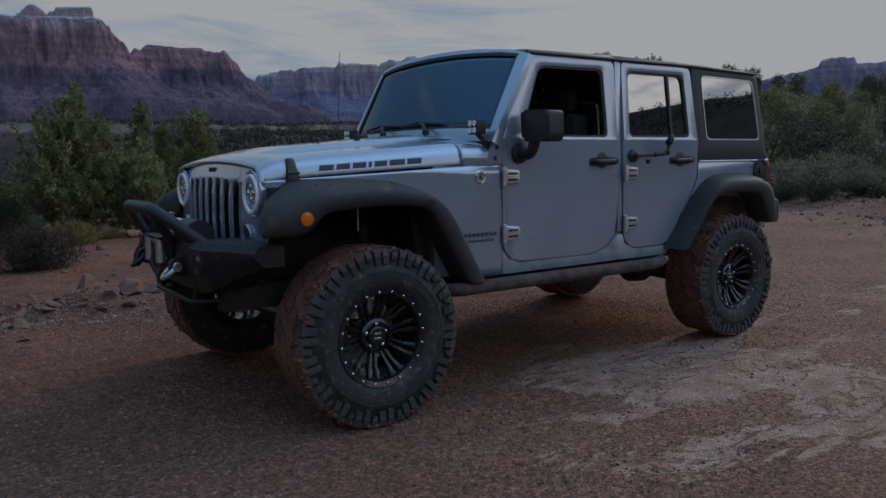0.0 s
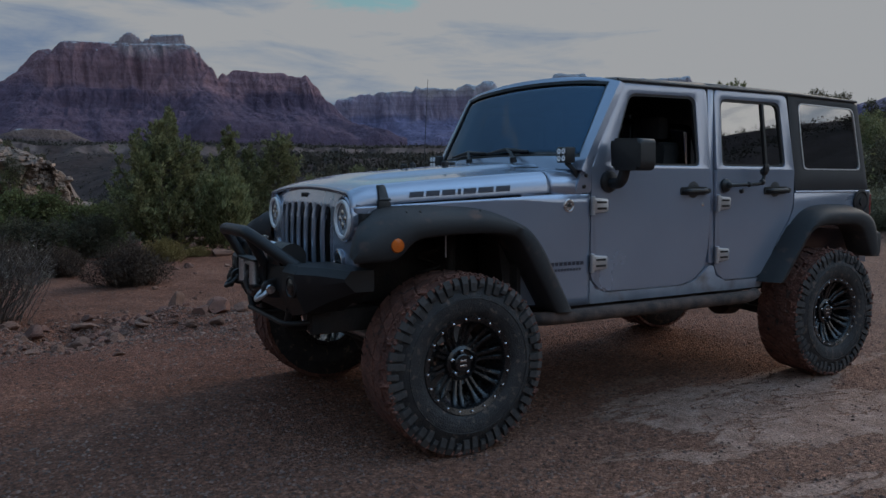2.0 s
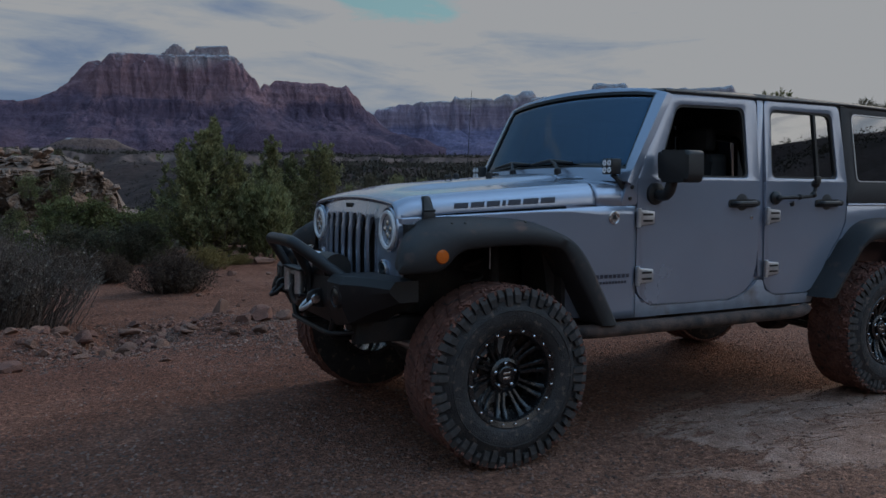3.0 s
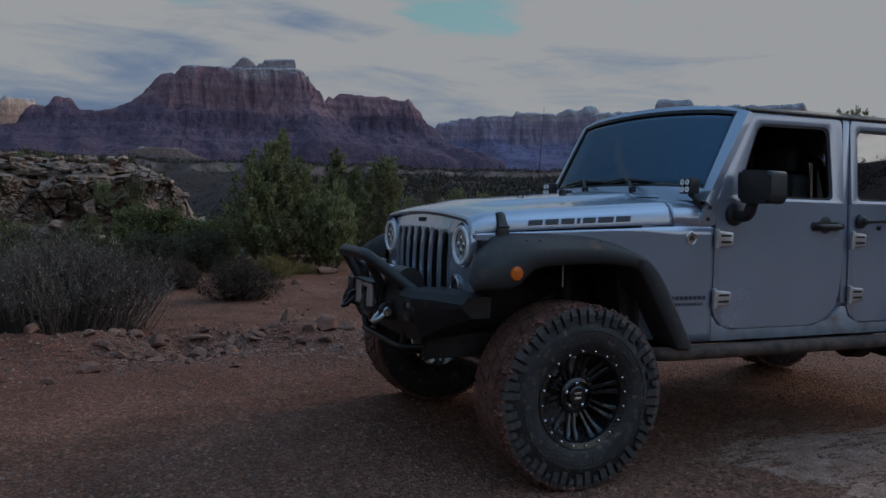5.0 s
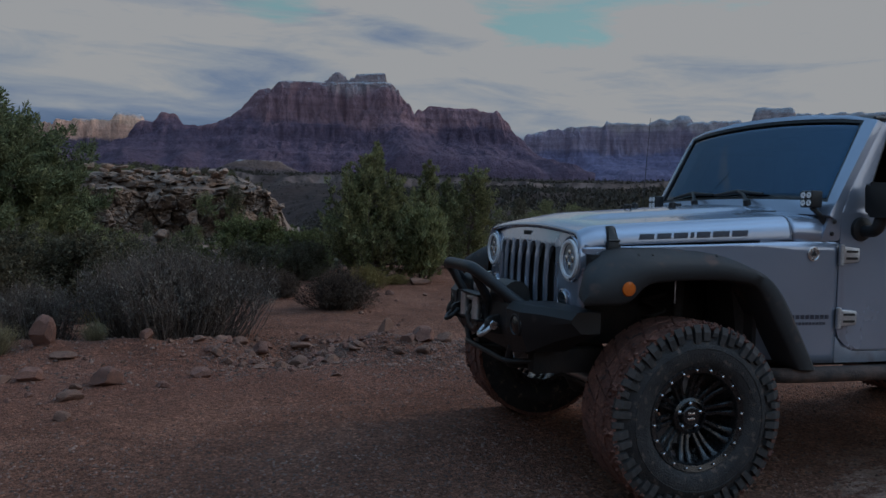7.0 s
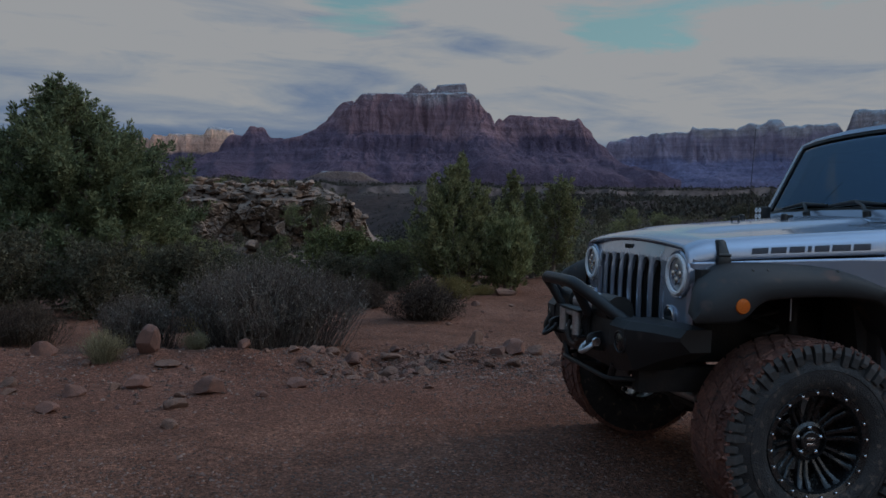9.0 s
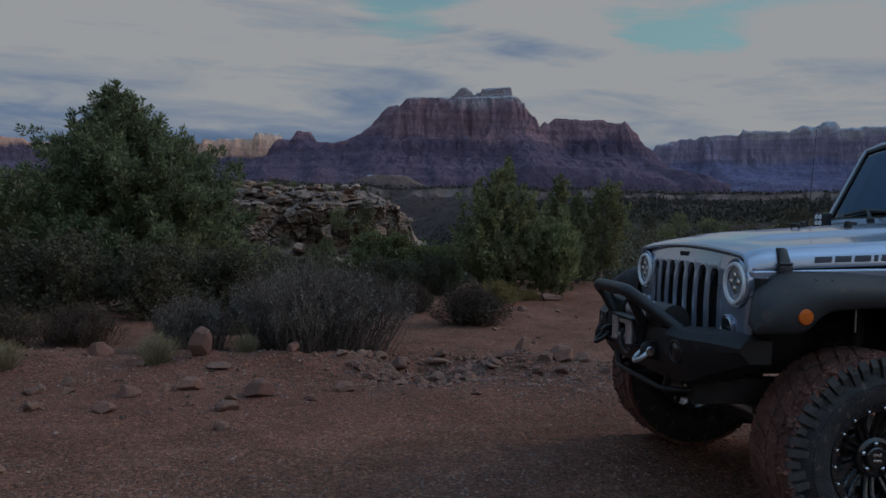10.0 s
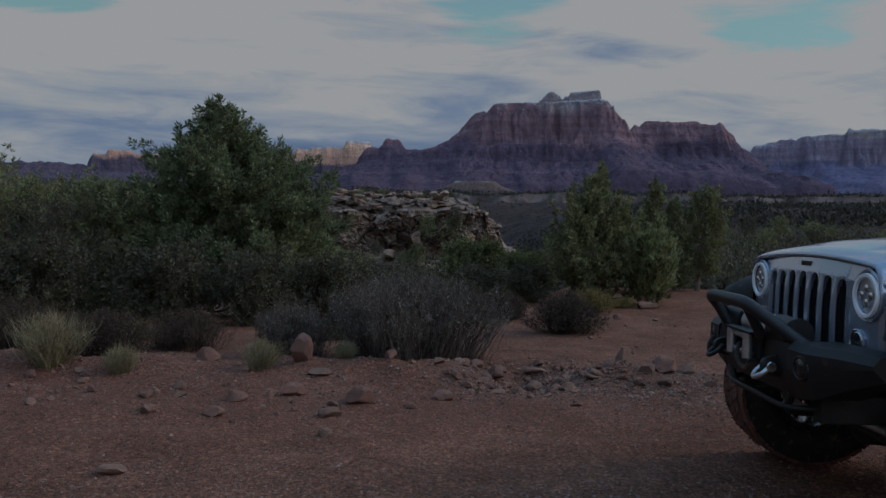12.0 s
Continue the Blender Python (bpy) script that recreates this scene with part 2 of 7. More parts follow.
BROWN = foliage("brown_brush", (0.070, 0.050, 0.041), (0.106, 0.079, 0.060))
STRAW = foliage("straw_grass", (0.23, 0.195, 0.115), (0.28, 0.24, 0.15))
GOLD = foliage("golden_brush", (0.19, 0.14, 0.055), (0.24, 0.19, 0.08))

# ---- mesh helpers ----


def part(name, bm, material, parent=None, label="", sharp=32):
    me = bpy.data.meshes.new(name)
    bmesh.ops.recalc_face_normals(bm, faces=bm.faces)
    for f in bm.faces:
        f.smooth = True
    bm.to_mesh(me)
    bm.free()
    me.set_sharp_from_angle(angle=radians(sharp))
    me.materials.append(material)
    ob = new(name, me)
    ob.parent = parent
    return tagged(ob, label)


def arrays(name, verts, faces, material, parent=None, smooth=False):
    """A mesh from numpy arrays: verts (n, 3), faces (m, 3 or 4)."""
    me = bpy.data.meshes.new(name)
    k = faces.shape[1]
    me.vertices.add(len(verts))
    me.vertices.foreach_set("co", np.ascontiguousarray(verts, dtype=np.float32).ravel())
    me.loops.add(faces.size)
    me.loops.foreach_set("vertex_index", np.ascontiguousarray(faces, dtype=np.int32).ravel())
    me.polygons.add(len(faces))
    me.polygons.foreach_set("loop_start", np.arange(len(faces), dtype=np.int32) * k)
    me.polygons.foreach_set("use_smooth", np.full(len(faces), smooth))
    me.update(calc_edges=True)
    me.validate()
    me.materials.append(material)
    ob = new(name, me)
    ob.parent = parent
    return ob


def empty(name, label, category, group="", at=(0, 0, 0)):
    ob = new(name)
    ob.location = at
    ob.empty_display_size = 0.1
    return tagged(ob, label, category, group)


def box(bm, a, b, bevel=0.0, seg=2):
    """A box between two corners, its edges rounded."""
    r = bmesh.ops.create_cube(bm, size=1.0)
    vs = r["verts"]
    for v in vs:
        v.co = Vector([(a[i] + b[i]) / 2 + v.co[i] * (b[i] - a[i]) for i in range(3)])
    if bevel:
        es = list({e for v in vs for e in v.link_edges})
        bmesh.ops.bevel(bm, geom=es, offset=bevel, segments=seg, affect="EDGES", profile=0.5)
    return bm


def boxes(*specs, bevel=0.0):
    bm = bmesh.new()
    for a, b in specs:
        box(bm, a, b, bevel)
    return bm


def fillet(pts, r, n=4):
    """Rounds the corners of a closed outline."""
    out = []
    k = len(pts)
    for i in range(k):
        p, a, b = Vector(pts[i]), Vector(pts[i - 1]), Vector(pts[(i + 1) % k])
        ri = r[i] if isinstance(r, (list, tuple)) else r
        da, db = (a - p), (b - p)
        ra, rb = min(ri, da.length * 0.48), min(ri, db.length * 0.48)
        s, e = p + da.normalized() * ra, p + db.normalized() * rb
        for j in range(n + 1):
            t = j / n
            out.append((s * (1 - t) ** 2 + p * 2 * t * (1 - t) + e * t * t).to_tuple())
    return out


def slab(outline, depth, place, bevel=0.0, seg=2, plain=9.0):
    """Extrudes an outline (u, v) by depth; place(u, v, w) gives the point, w from 0 (outer) to depth (inner)."""
    bm = bmesh.new()
    front = [bm.verts.new(place(u, v, 0.0)) for u, v in outline]
    back = [bm.verts.new(place(u, v, depth)) for u, v in outline]
    f = bm.faces.new(front)
    bm.faces.new(back[::-1])
    k = len(outline)
    for i in range(k):
        bm.faces.new((front[i], back[i], back[(i + 1) % k], front[(i + 1) % k]))
    if bevel:
        bmesh.ops.bevel(bm, geom=[e for e in f.edges if min(v.co.z for v in e.verts) < plain], offset=bevel, segments=seg, affect="EDGES", profile=0.5)
    return bm


def ring(outer, inner, depth, place, bevel=0.0, plain=-9.0):
    """A frame between two outlines of as many points, extruded by depth."""
    bm = bmesh.new()
    k = len(outer)
    rows = [[bm.verts.new(place(u, v, w)) for u, v in line] for line, w in ((outer, 0), (inner, 0), (inner, depth), (outer, depth))]
    for a in range(4):
        r0, r1 = rows[a], rows[(a + 1) % 4]
        for i in range(k):
            j = (i + 1) % k
            bm.faces.new((r0[i], r0[j], r1[j], r1[i]))
    if bevel:
        es = [e for e in bm.edges if (e.verts[0] in rows[0] and e.verts[1] in rows[0]) or (e.verts[0] in rows[1] and e.verts[1] in rows[1])]
        es = [e for e in es if max(v.co.z for v in e.verts) > plain]
        bmesh.ops.bevel(bm, geom=es, offset=bevel, segments=2, affect="EDGES", profile=0.5)
    return bm


def tube(pts, radius, bm=None, n=10, cap=True):
    """A round bar along points; radius may be one number or one for each point."""
    bm = bm or bmesh.new()
    pts = [Vector(p) for p in pts]
    rad = radius if isinstance(radius, (list, tuple)) else [radius] * len(pts)
    rings = []
    side = None
    for i, p in enumerate(pts):
        d = (pts[min(i + 1, len(pts) - 1)] - pts[max(i - 1, 0)]).normalized()
        if side is None:
            side = d.orthogonal().normalized()
        side = (side - d * side.dot(d)).normalized()
        up2 = d.cross(side)
        rings.append([bm.verts.new(p + (side * math.cos(a) + up2 * math.sin(a)) * rad[i]) for a in [2 * math.pi * j / n for j in range(n)]])
    for a, b in zip(rings, rings[1:]):
        for j in range(n):
            bm.faces.new((a[j], a[(j + 1) % n], b[(j + 1) % n], b[j]))
    if cap:
        bm.faces.new(rings[0][::-1])
        bm.faces.new(rings[-1])
    return bm


def bend(pts, r=0.05, n=5):
    """Rounds the corners of an open line of 3D points."""
    pts = [Vector(p) for p in pts]
    out = [pts[0]]
    for a, p, b in zip(pts, pts[1:], pts[2:]):
        da, db = a - p, b - p
        s = p + da.normalized() * min(r, da.length * 0.48)
        e = p + db.normalized() * min(r, db.length * 0.48)
        for j in range(n + 1):
            t = j / n
            out.append(s * (1 - t) ** 2 + p * 2 * t * (1 - t) + e * t * t)
    return out + [pts[-1]]


def lathe(profile, centre, axis, n=48, bm=None, closed=False):
    """Turns a profile of (distance along the axis, radius) about the axis."""
    bm = bm or bmesh.new()
    axis = Vector(axis).normalized()
    s = axis.orthogonal().normalized()
    t = axis.cross(s)
    c = Vector(centre)
    rows = []
    for h, r in profile:
        rows.append([bm.verts.new(c + axis * h + (s * math.cos(a) + t * math.sin(a)) * r) for a in [2 * math.pi * j / n for j in range(n)]])
    pairs = list(zip(rows, rows[1:])) + ([(rows[-1], rows[0])] if closed else [])
    for a, b in pairs:
        for j in range(n):
            bm.faces.new((a[j], a[(j + 1) % n], b[(j + 1) % n], b[j]))
    if not closed:
        bm.faces.new(rows[0][::-1])
        bm.faces.new(rows[-1])
    return bm


def grid(nu, nv, f):
    bm = bmesh.new()
    vs = [[bm.verts.new(f(i / (nu - 1), j / (nv - 1))) for j in range(nv)] for i in range(nu)]
    for i in range(nu - 1):
        for j in range(nv - 1):
            bm.faces.new((vs[i][j], vs[i + 1][j], vs[i + 1][j + 1], vs[i][j + 1]))
    return bm


def step(x, a, b):
    t = np.clip((x - a) / (b - a), 0, 1)
    return t * t * (3 - 2 * t)


class Lattice:
    """Smooth value noise on a repeating lattice, for arrays."""

    def __init__(self, seed, n=256):
        self.n, self.v = n, np.random.RandomState(seed).rand(n, n)

    def __call__(self, x, y):
        xi, yi = np.floor(x).astype(int), np.floor(y).astype(int)
        fx, fy = x - xi, y - yi
        fx, fy = fx * fx * (3 - 2 * fx), fy * fy * (3 - 2 * fy)
        n, v = self.n, self.v
        a, b = v[xi % n, yi % n], v[(xi + 1) % n, yi % n]
        c, d = v[xi % n, (yi + 1) % n], v[(xi + 1) % n, (yi + 1) % n]
        return (a * (1 - fx) + b * fx) * (1 - fy) + (c * (1 - fx) + d * fx) * fy

    def rough(self, x, y, octaves=4, gain=0.5):
        t, amp, tot = 0.0, 1.0, 0.0
        for o in range(octaves):
            t, tot = t + amp * self(x * 2 ** o + 17.3 * o, y * 2 ** o + 5.1 * o), tot + amp
            amp *= gain
        return t / tot


N1, N2, N3 = Lattice(11), Lattice(23), Lattice(37)

# ---- land ----

def slab_area(x, y):
    """Where flat slickrock lies near the surface, 0 to 1."""
    area = np.exp(-(((x - 1.95 + 0.35 * (y + 1.25)) / 0.95) ** 2 + ((y + 1.20) / 0.62) ** 2)) + 0.95 * np.exp(-(((x - 2.1) / 1.0) ** 2 + ((y + 2.35) / 0.42) ** 2))
    area = area + 0.45 * np.exp(-(((x - 0.5) / 0.6) ** 2 + ((y + 1.85) / 0.45) ** 2)) + 0.4 * np.exp(-(((x - 5.5) / 3.5) ** 2 + ((y + 0.9) / 1.3) ** 2))
    return np.clip(area, 0, 1)


def rel(x, y):
    return np.degrees(np.arctan2(x + 2, y + 4)), np.hypot(x + 2, y + 4)


def land(x, y):
    """Height of the ground at arrays x, y."""
    az, r = rel(x, y)
    west = 1 - step(x, -3.6, -1.6)
    z = -(0.036 * np.clip(y - 2.2, 0, 4.8) + 0.055 * np.clip(y - 7, 0, 3.5)) * west - 0.014 * np.clip(y - 2.2, 0, 4.8) * (1 - west) * step(3.0 - x, -3, 3)
    # bank along the road's far side, a washed-out gully in it
    bank = np.exp(-((y - 3.3 - 0.25 * N1(x * 0.7, x * 0.1)) / 0.55) ** 2) * step(-x, 0.2, 1.6)
    gully = np.exp(-(((x + 1.45) / 0.45) ** 2))
    z = z + 0.16 * bank * (1 - 2.3 * gully) * (0.35 + 1.2 * N2.rough(x * 1.6, y * 1.6, 3, 0.6))
    z = z + 0.15 * np.exp(-(((x + 0.3) / 0.7) ** 2 + ((y - 3.35) / 0.38) ** 2)) * (0.6 + 0.8 * N2(x * 3, y * 3))
    z = z - 0.07 * np.exp(-(((x + 1.35) / 0.5) ** 2 + ((y - 3.75) / 0.5) ** 2)) * (0.4 + 1.2 * N1.rough(x * 4, y * 4, 3))
    # berm behind the vehicle
    z = z + 0.35 * np.exp(-((x - 0.9 * y - 12.5) / 1.5) ** 2) * step(az, 42, 54) * (0.6 + 0.8 * N2(x * 0.8, y * 0.8))
    # fall towards the canyon, then the rise of the plain
    out = np.clip(r - 18, 0, None)
    edge = 15.0 + 3.5 * step(az, 4, 9)
    plain = 0.047 * out - (1.25 - 0.35 * step(az, 4, 9)) * step(r, edge, edge + 9)
    wide = step(az, -58, -44) * (1 - step(az, 52, 62))
    z = z + plain * wide
    canyon = np.exp(-((az - 1.0) / 7.5) ** 2) * step(r, 24, 110) * (1 - step(r, 430, 640))
    z = z - canyon * (6 + 0.06 * np.clip(r, 0, 400))
    rim = step(r + 25 * N3(az * 0.8, az * 0 + 3), 652, 662)
    z = z + wide * (2.5 + 4.0 * N3(az * 0.5, az * 0 + 9)) * rim - wide * 1.2 * (1 - rim) * step(r, 300, 640) * (1 + 2 * N2(az * 0.35, r * 0.01))
    z = z + wide * 0.0047 * r * step(r, 680, 1900)
    # wooded hill to the right, and the ridge behind the road
    hill = step(az, 45, 57) * (1 - step(az, 100, 150))
    z = z + hill * (7.0 * step(r, 27, 92) + 22 * step(r, 120, 500))
    rear = 1 - step(np.abs(np.abs(az) - 180), 66, 100)
    z = z + rear * (20 * step(r, 22, 150) + 26 * step(r, 150, 500))
    # unseen hill added on the left to darken reflections in the grille
    left = 1 - step(az, -58, -44)
    z = z + left * step(az, -140, -100) * (0.05 * out + 0.16 * np.clip(out, 0, 220) * (1 - step(az, -66, -50)))
    # relief at several sizes
    z = z + (N2.rough(x * 0.05, y * 0.05, 3) - 0.5) * np.clip((r - 20) * 0.06, 0, 6)
    near = np.clip(1 - (r - 9) / 14, 0, 1)
    z = z + near * ((N1.rough(x * 1.1, y * 1.1, 3) - 0.5) * 0.05 + (N3.rough(x * 9, y * 9, 3, 0.6) - 0.5) * 0.022)
    # tyre tracks along the road
    for k in (-2.55, -1.3, 1.75):
        d = y - k - 0.05 * (x - 1) + 0.25 * np.sin(x * 0.35 + k)
        z = z - near * 0.014 * np.exp(-(d / 0.16) ** 2) * (0.5 + N2(x * 1.1, y * 1.1))
    m = slab_area(x, y) * near
    return z * (1 - 0.6 * m * np.exp(-(z / 0.06) ** 2))


def flat_under_wheels(x, y, z):
    for cx, cy, top in ((0.0, -0.77, -0.012), (0.0, 0.77, -0.012), (2.885, -0.77, 0.014), (2.885, 0.77, 0.084)):
        w = np.exp(-((x - cx) ** 2 + (y - cy) ** 2) / 0.12)
        z = z * (1 - w) + top * w
    return z + 0.05 * np.exp(-((x + 0.05) ** 2 + (y - 0.85) ** 2) / 0.25)


def height(x, y):
    x, y = np.atleast_1d(np.asarray(x, float)), np.atleast_1d(np.asarray(y, float))
    return flat_under_wheels(x, y, land(x, y))


def hz(x, y):
    return float(height(x, y)[0])


angles = np.radians(np.concatenate([np.arange(-38, 70, 0.2), np.arange(70, 322, 2.0)]))
radii = [0.6]
while radii[-1] < 4700:
    r = radii[-1]
    radii.append(r * (1.07 if r < 1.8 else 1.009 if r < 10 else 1.025))
radii = np.array(radii)
A, R = np.meshgrid(angles, radii)
GX, GY = -2 + R * np.sin(A), -4 + R * np.cos(A)
GZ = height(GX.ravel(), GY.ravel())
na, nr = len(angles), len(radii)
verts = np.column_stack([GX.ravel(), GY.ravel(), GZ])
verts = np.vstack([verts, [[-2, -4, hz(-2, -4)]]])
ii = np.arange(nr - 1)[:, None] * na
jj = np.arange(na)[None, :]
jn = (jj + 1) % na
quads = np.stack([ii + jj, ii + na + jj, ii + na + jn, ii + jn], -1).reshape(-1, 4)
hub = len(verts) - 1
middle = np.stack([np.full(na, hub), np.full(na, hub), jn[0], jj[0]], -1)
middle = middle[:, [0, 3, 2]]
tri = np.vstack([quads[:, [0, 1, 2]], quads[:, [0, 2, 3]], middle])


def ground_material():
    m = bpy.data.materials.new("desert_dirt")
    m.use_nodes = True
    n, l = m.node_tree.nodes, m.node_tree.links
    p = n["Principled BSDF"]
    tc = n.new("ShaderNodeTexCoord")

    def noisy(s, detail=6, rough=0.55):
        t = n.new("ShaderNodeTexNoise")
        t.inputs["Scale"].default_value, t.inputs["Detail"].default_value, t.inputs["Roughness"].default_value = s, detail, rough
        l.new(tc.outputs["Object"], t.inputs["Vector"])
        return t.outputs[0]

    def ramp(src, *stops):
        r = n.new("ShaderNodeValToRGB")
        while len(r.color_ramp.elements) < len(stops):
            r.color_ramp.elements.new(0.5)
        for e, (q, c) in zip(r.color_ramp.elements, stops):
            e.position, e.color = q, (*c, 1)
        l.new(src, r.inputs[0])
        return r.outputs[0]

    def mix(f, x, y, mode="MIX"):
        k = n.new("ShaderNodeMix")
        k.data_type, k.blend_type = "RGBA", mode
        for i, v in ((0, f), (6, x), (7, y)):
            if isinstance(v, (int, float)):
                k.inputs[i].default_value = v
            elif isinstance(v, tuple):
                k.inputs[i].default_value = (*v, 1)
            else:
                l.new(v, k.inputs[i])
        return k.outputs[2]

    sand = ramp(noisy(0.35), (0.35, (0.170, 0.078, 0.052)), (0.65, (0.228, 0.112, 0.077)))
    grit = ramp(noisy(42, 10, 0.78), (0.38, (0.48, 0.47, 0.47)), (0.50, (1.08, 1.08, 1.08)), (0.62, (1.7, 1.64, 1.58)))

    def pebbles(s):
        t = n.new("ShaderNodeTexVoronoi")
        t.inputs["Scale"].default_value = s
        l.new(tc.outputs["Object"], t.inputs["Vector"])
        one = n.new("ShaderNodeSeparateColor")
        l.new(t.outputs["Color"], one.inputs[0])
        return t.outputs["Distance"], one.outputs[0]

    near_d, near_c = pebbles(75.0)
    wide_d, wide_c = pebbles(30.0)
    grit = mix(1.0, grit, ramp(near_c, (0.0, (0.78, 0.77, 0.77)), (0.8, (1.08, 1.08, 1.08)), (1.0, (1.55, 1.5, 1.45))), "MULTIPLY")
    grit = mix(1.0, grit, ramp(wide_c, (0.0, (0.86, 0.86, 0.86)), (0.85, (1.04, 1.04, 1.04)), (1.0, (1.35, 1.3, 1.26))), "MULTIPLY")
    col = mix(1.0, sand, grit, "MULTIPLY")
    damp = ramp(noisy(1.7, 7, 0.65), (0.42, (1, 1, 1)), (0.60, (0.66, 0.64, 0.64)))
    col = mix(0.8, col, damp, "MULTIPLY")
    at = n.new("ShaderNodeAttribute")
    at.attribute_name = "slab"

    def calc(op, x, y):
        k = n.new("ShaderNodeMath")
        k.operation = op
        for i, v in enumerate((x, y)):
            if isinstance(v, (int, float)):
                k.inputs[i].default_value = v
            else:
                l.new(v, k.inputs[i])
        return k.outputs[0]

    bed = n.new("ShaderNodeMapping")
    bed.inputs["Rotation"].default_value, bed.inputs["Scale"].default_value = (0, 0, radians(22)), (0.9, 2.3, 1.0)
    l.new(tc.outputs["Object"], bed.inputs[0])

    def along(s, detail, rough, warp=0.0):
        t = n.new("ShaderNodeTexNoise")
        t.inputs["Scale"].default_value, t.inputs["Detail"].default_value, t.inputs["Roughness"].default_value, t.inputs["Distortion"].default_value = s, detail, rough, warp
        l.new(bed.outputs[0], t.inputs["Vector"])
        return t.outputs[0]

    plate = ramp(calc("ADD", along(0.95, 12, 0.66, 0.3), calc("MULTIPLY", at.outputs["Fac"], 0.30)), (0.655, (0, 0, 0)), (0.664, (1, 1, 1)))
    seam = ramp(calc("ABSOLUTE", calc("SUBTRACT", along(1.3, 9, 0.62, 0.6), 0.5), 0.0), (0.006, (0, 0, 0)), (0.016, (1, 1, 1)))
    bare = calc("MULTIPLY", calc("MULTIPLY", plate, seam), ramp(at.outputs["Fac"], (0.12, (0, 0, 0)), (0.35, (1, 1, 1))))
    slick = ramp(noisy(5.0, 9, 0.68), (0.34, (0.215, 0.128, 0.096)), (0.50, (0.300, 0.192, 0.150)), (0.64, (0.370, 0.250, 0.200)))
    # paler soil stands in for brighter light on the ground there
    dry = n.new("ShaderNodeAttribute")
    dry.attribute_name = "dry"
    col = mix(dry.outputs["Fac"], col, mix(1.0, grit, ramp(noisy(0.8, 5), (0.35, (0.205, 0.115, 0.084)), (0.65, (0.260, 0.155, 0.116))), "MULTIPLY"))
    red = n.new("ShaderNodeAttribute")
    red.attribute_name = "red"
    col = mix(red.outputs["Fac"], col, mix(1.0, grit, ramp(noisy(1.3, 6), (0.35, (0.140, 0.062, 0.043)), (0.65, (0.205, 0.097, 0.069))), "MULTIPLY"))
    slick = mix(0.42, slick, grit, "MULTIPLY")
    col = mix(bare, col, slick)
    far = n.new("ShaderNodeAttribute")
    far.attribute_name = "scrub"
    brush = ramp(noisy(0.11, 10, 0.75), (0.40, (0.013, 0.011, 0.011)), (0.62, (0.050, 0.036, 0.035)))
    col = mix(far.outputs["Fac"], col, brush)
    rock = n.new("ShaderNodeAttribute")
    rock.attribute_name = "rock"
    ledge = ramp(noisy(0.06, 9, 0.7), (0.38, (0.10, 0.074, 0.070)), (0.6, (0.24, 0.18, 0.16)))
    col = mix(rock.outputs["Fac"], col, ledge)
    l.new(col, p.inputs["Base Color"])
    ro = mix(bare, (0.92, 0.92, 0.92), ramp(noisy(3.0), (0.4, (0.82, 0.82, 0.82)), (0.65, (0.95, 0.95, 0.95))))
    l.new(ro, p.inputs["Roughness"])
    p.inputs["Specular IOR Level"].default_value = 0.12
    b1 = n.new("ShaderNodeBump")
    b1.inputs["Distance"].default_value = 0.03
    k = n.new("ShaderNodeMath")
    k.operation = "MULTIPLY_ADD"
    l.new(bare, k.inputs[0])
    k.inputs[1].default_value, k.inputs[2].default_value = -0.25, 0.9
    l.new(k.outputs[0], b1.inputs["Strength"])
    l.new(calc("ADD", calc("SUBTRACT", noisy(45, 9, 0.7), calc("MULTIPLY", near_d, 0.6)), calc("MULTIPLY", bare, 0.5)), b1.inputs["Height"])
    l.new(b1.outputs[0], p.inputs["Normal"])
    return m


GROUND = ground_material()
ground = arrays("ground", verts, tri, GROUND, smooth=True)
tagged(ground, "reddish desert dirt road with gravel and flat bare slickrock", "ground", kind="structure")
az_v, r_v = rel(verts[:, 0], verts[:, 1])
slope = np.zeros(len(verts))
dz = np.abs(np.gradient(GZ.reshape(nr, na), axis=0)) / np.gradient(radii)[:, None]
slope[:-1] = dz.ravel()
# "dry" masks where ground light is painted in, beside and behind the vehicle
for key, val in (("slab", slab_area(verts[:, 0], verts[:, 1]) * np.clip(1 - (r_v - 14) / 8, 0, 1)),
                 ("dry", np.exp(-(((verts[:, 0] - 2.6) / 3.4) ** 2 + ((verts[:, 1] + 1.9) / 1.5) ** 2)) * 0.9 + 0.85 * step(verts[:, 0] - 0.4 * verts[:, 1], 3.2, 6.0) * (1 - step(r_v, 24, 32))), ("red", step(-verts[:, 0], -0.6, 0.8) * np.exp(-((verts[:, 1] - 2.5) / 1.2) ** 2)), ("scrub", step(r_v, 16, 34) * 0.95), ("rock", 0.55 * step(slope, 0.09, 0.19) * step(N1.rough(az_v * 1.7, r_v * 0.02, 4, 0.6), 0.38, 0.55) * step(r_v, 600, 640) * (1 - step(r_v, 690, 720)))):
    a = ground.data.attributes.new(key, "FLOAT", "POINT")
    a.data.foreach_set("value", val.astype(np.float32))

# ---- mountains ----


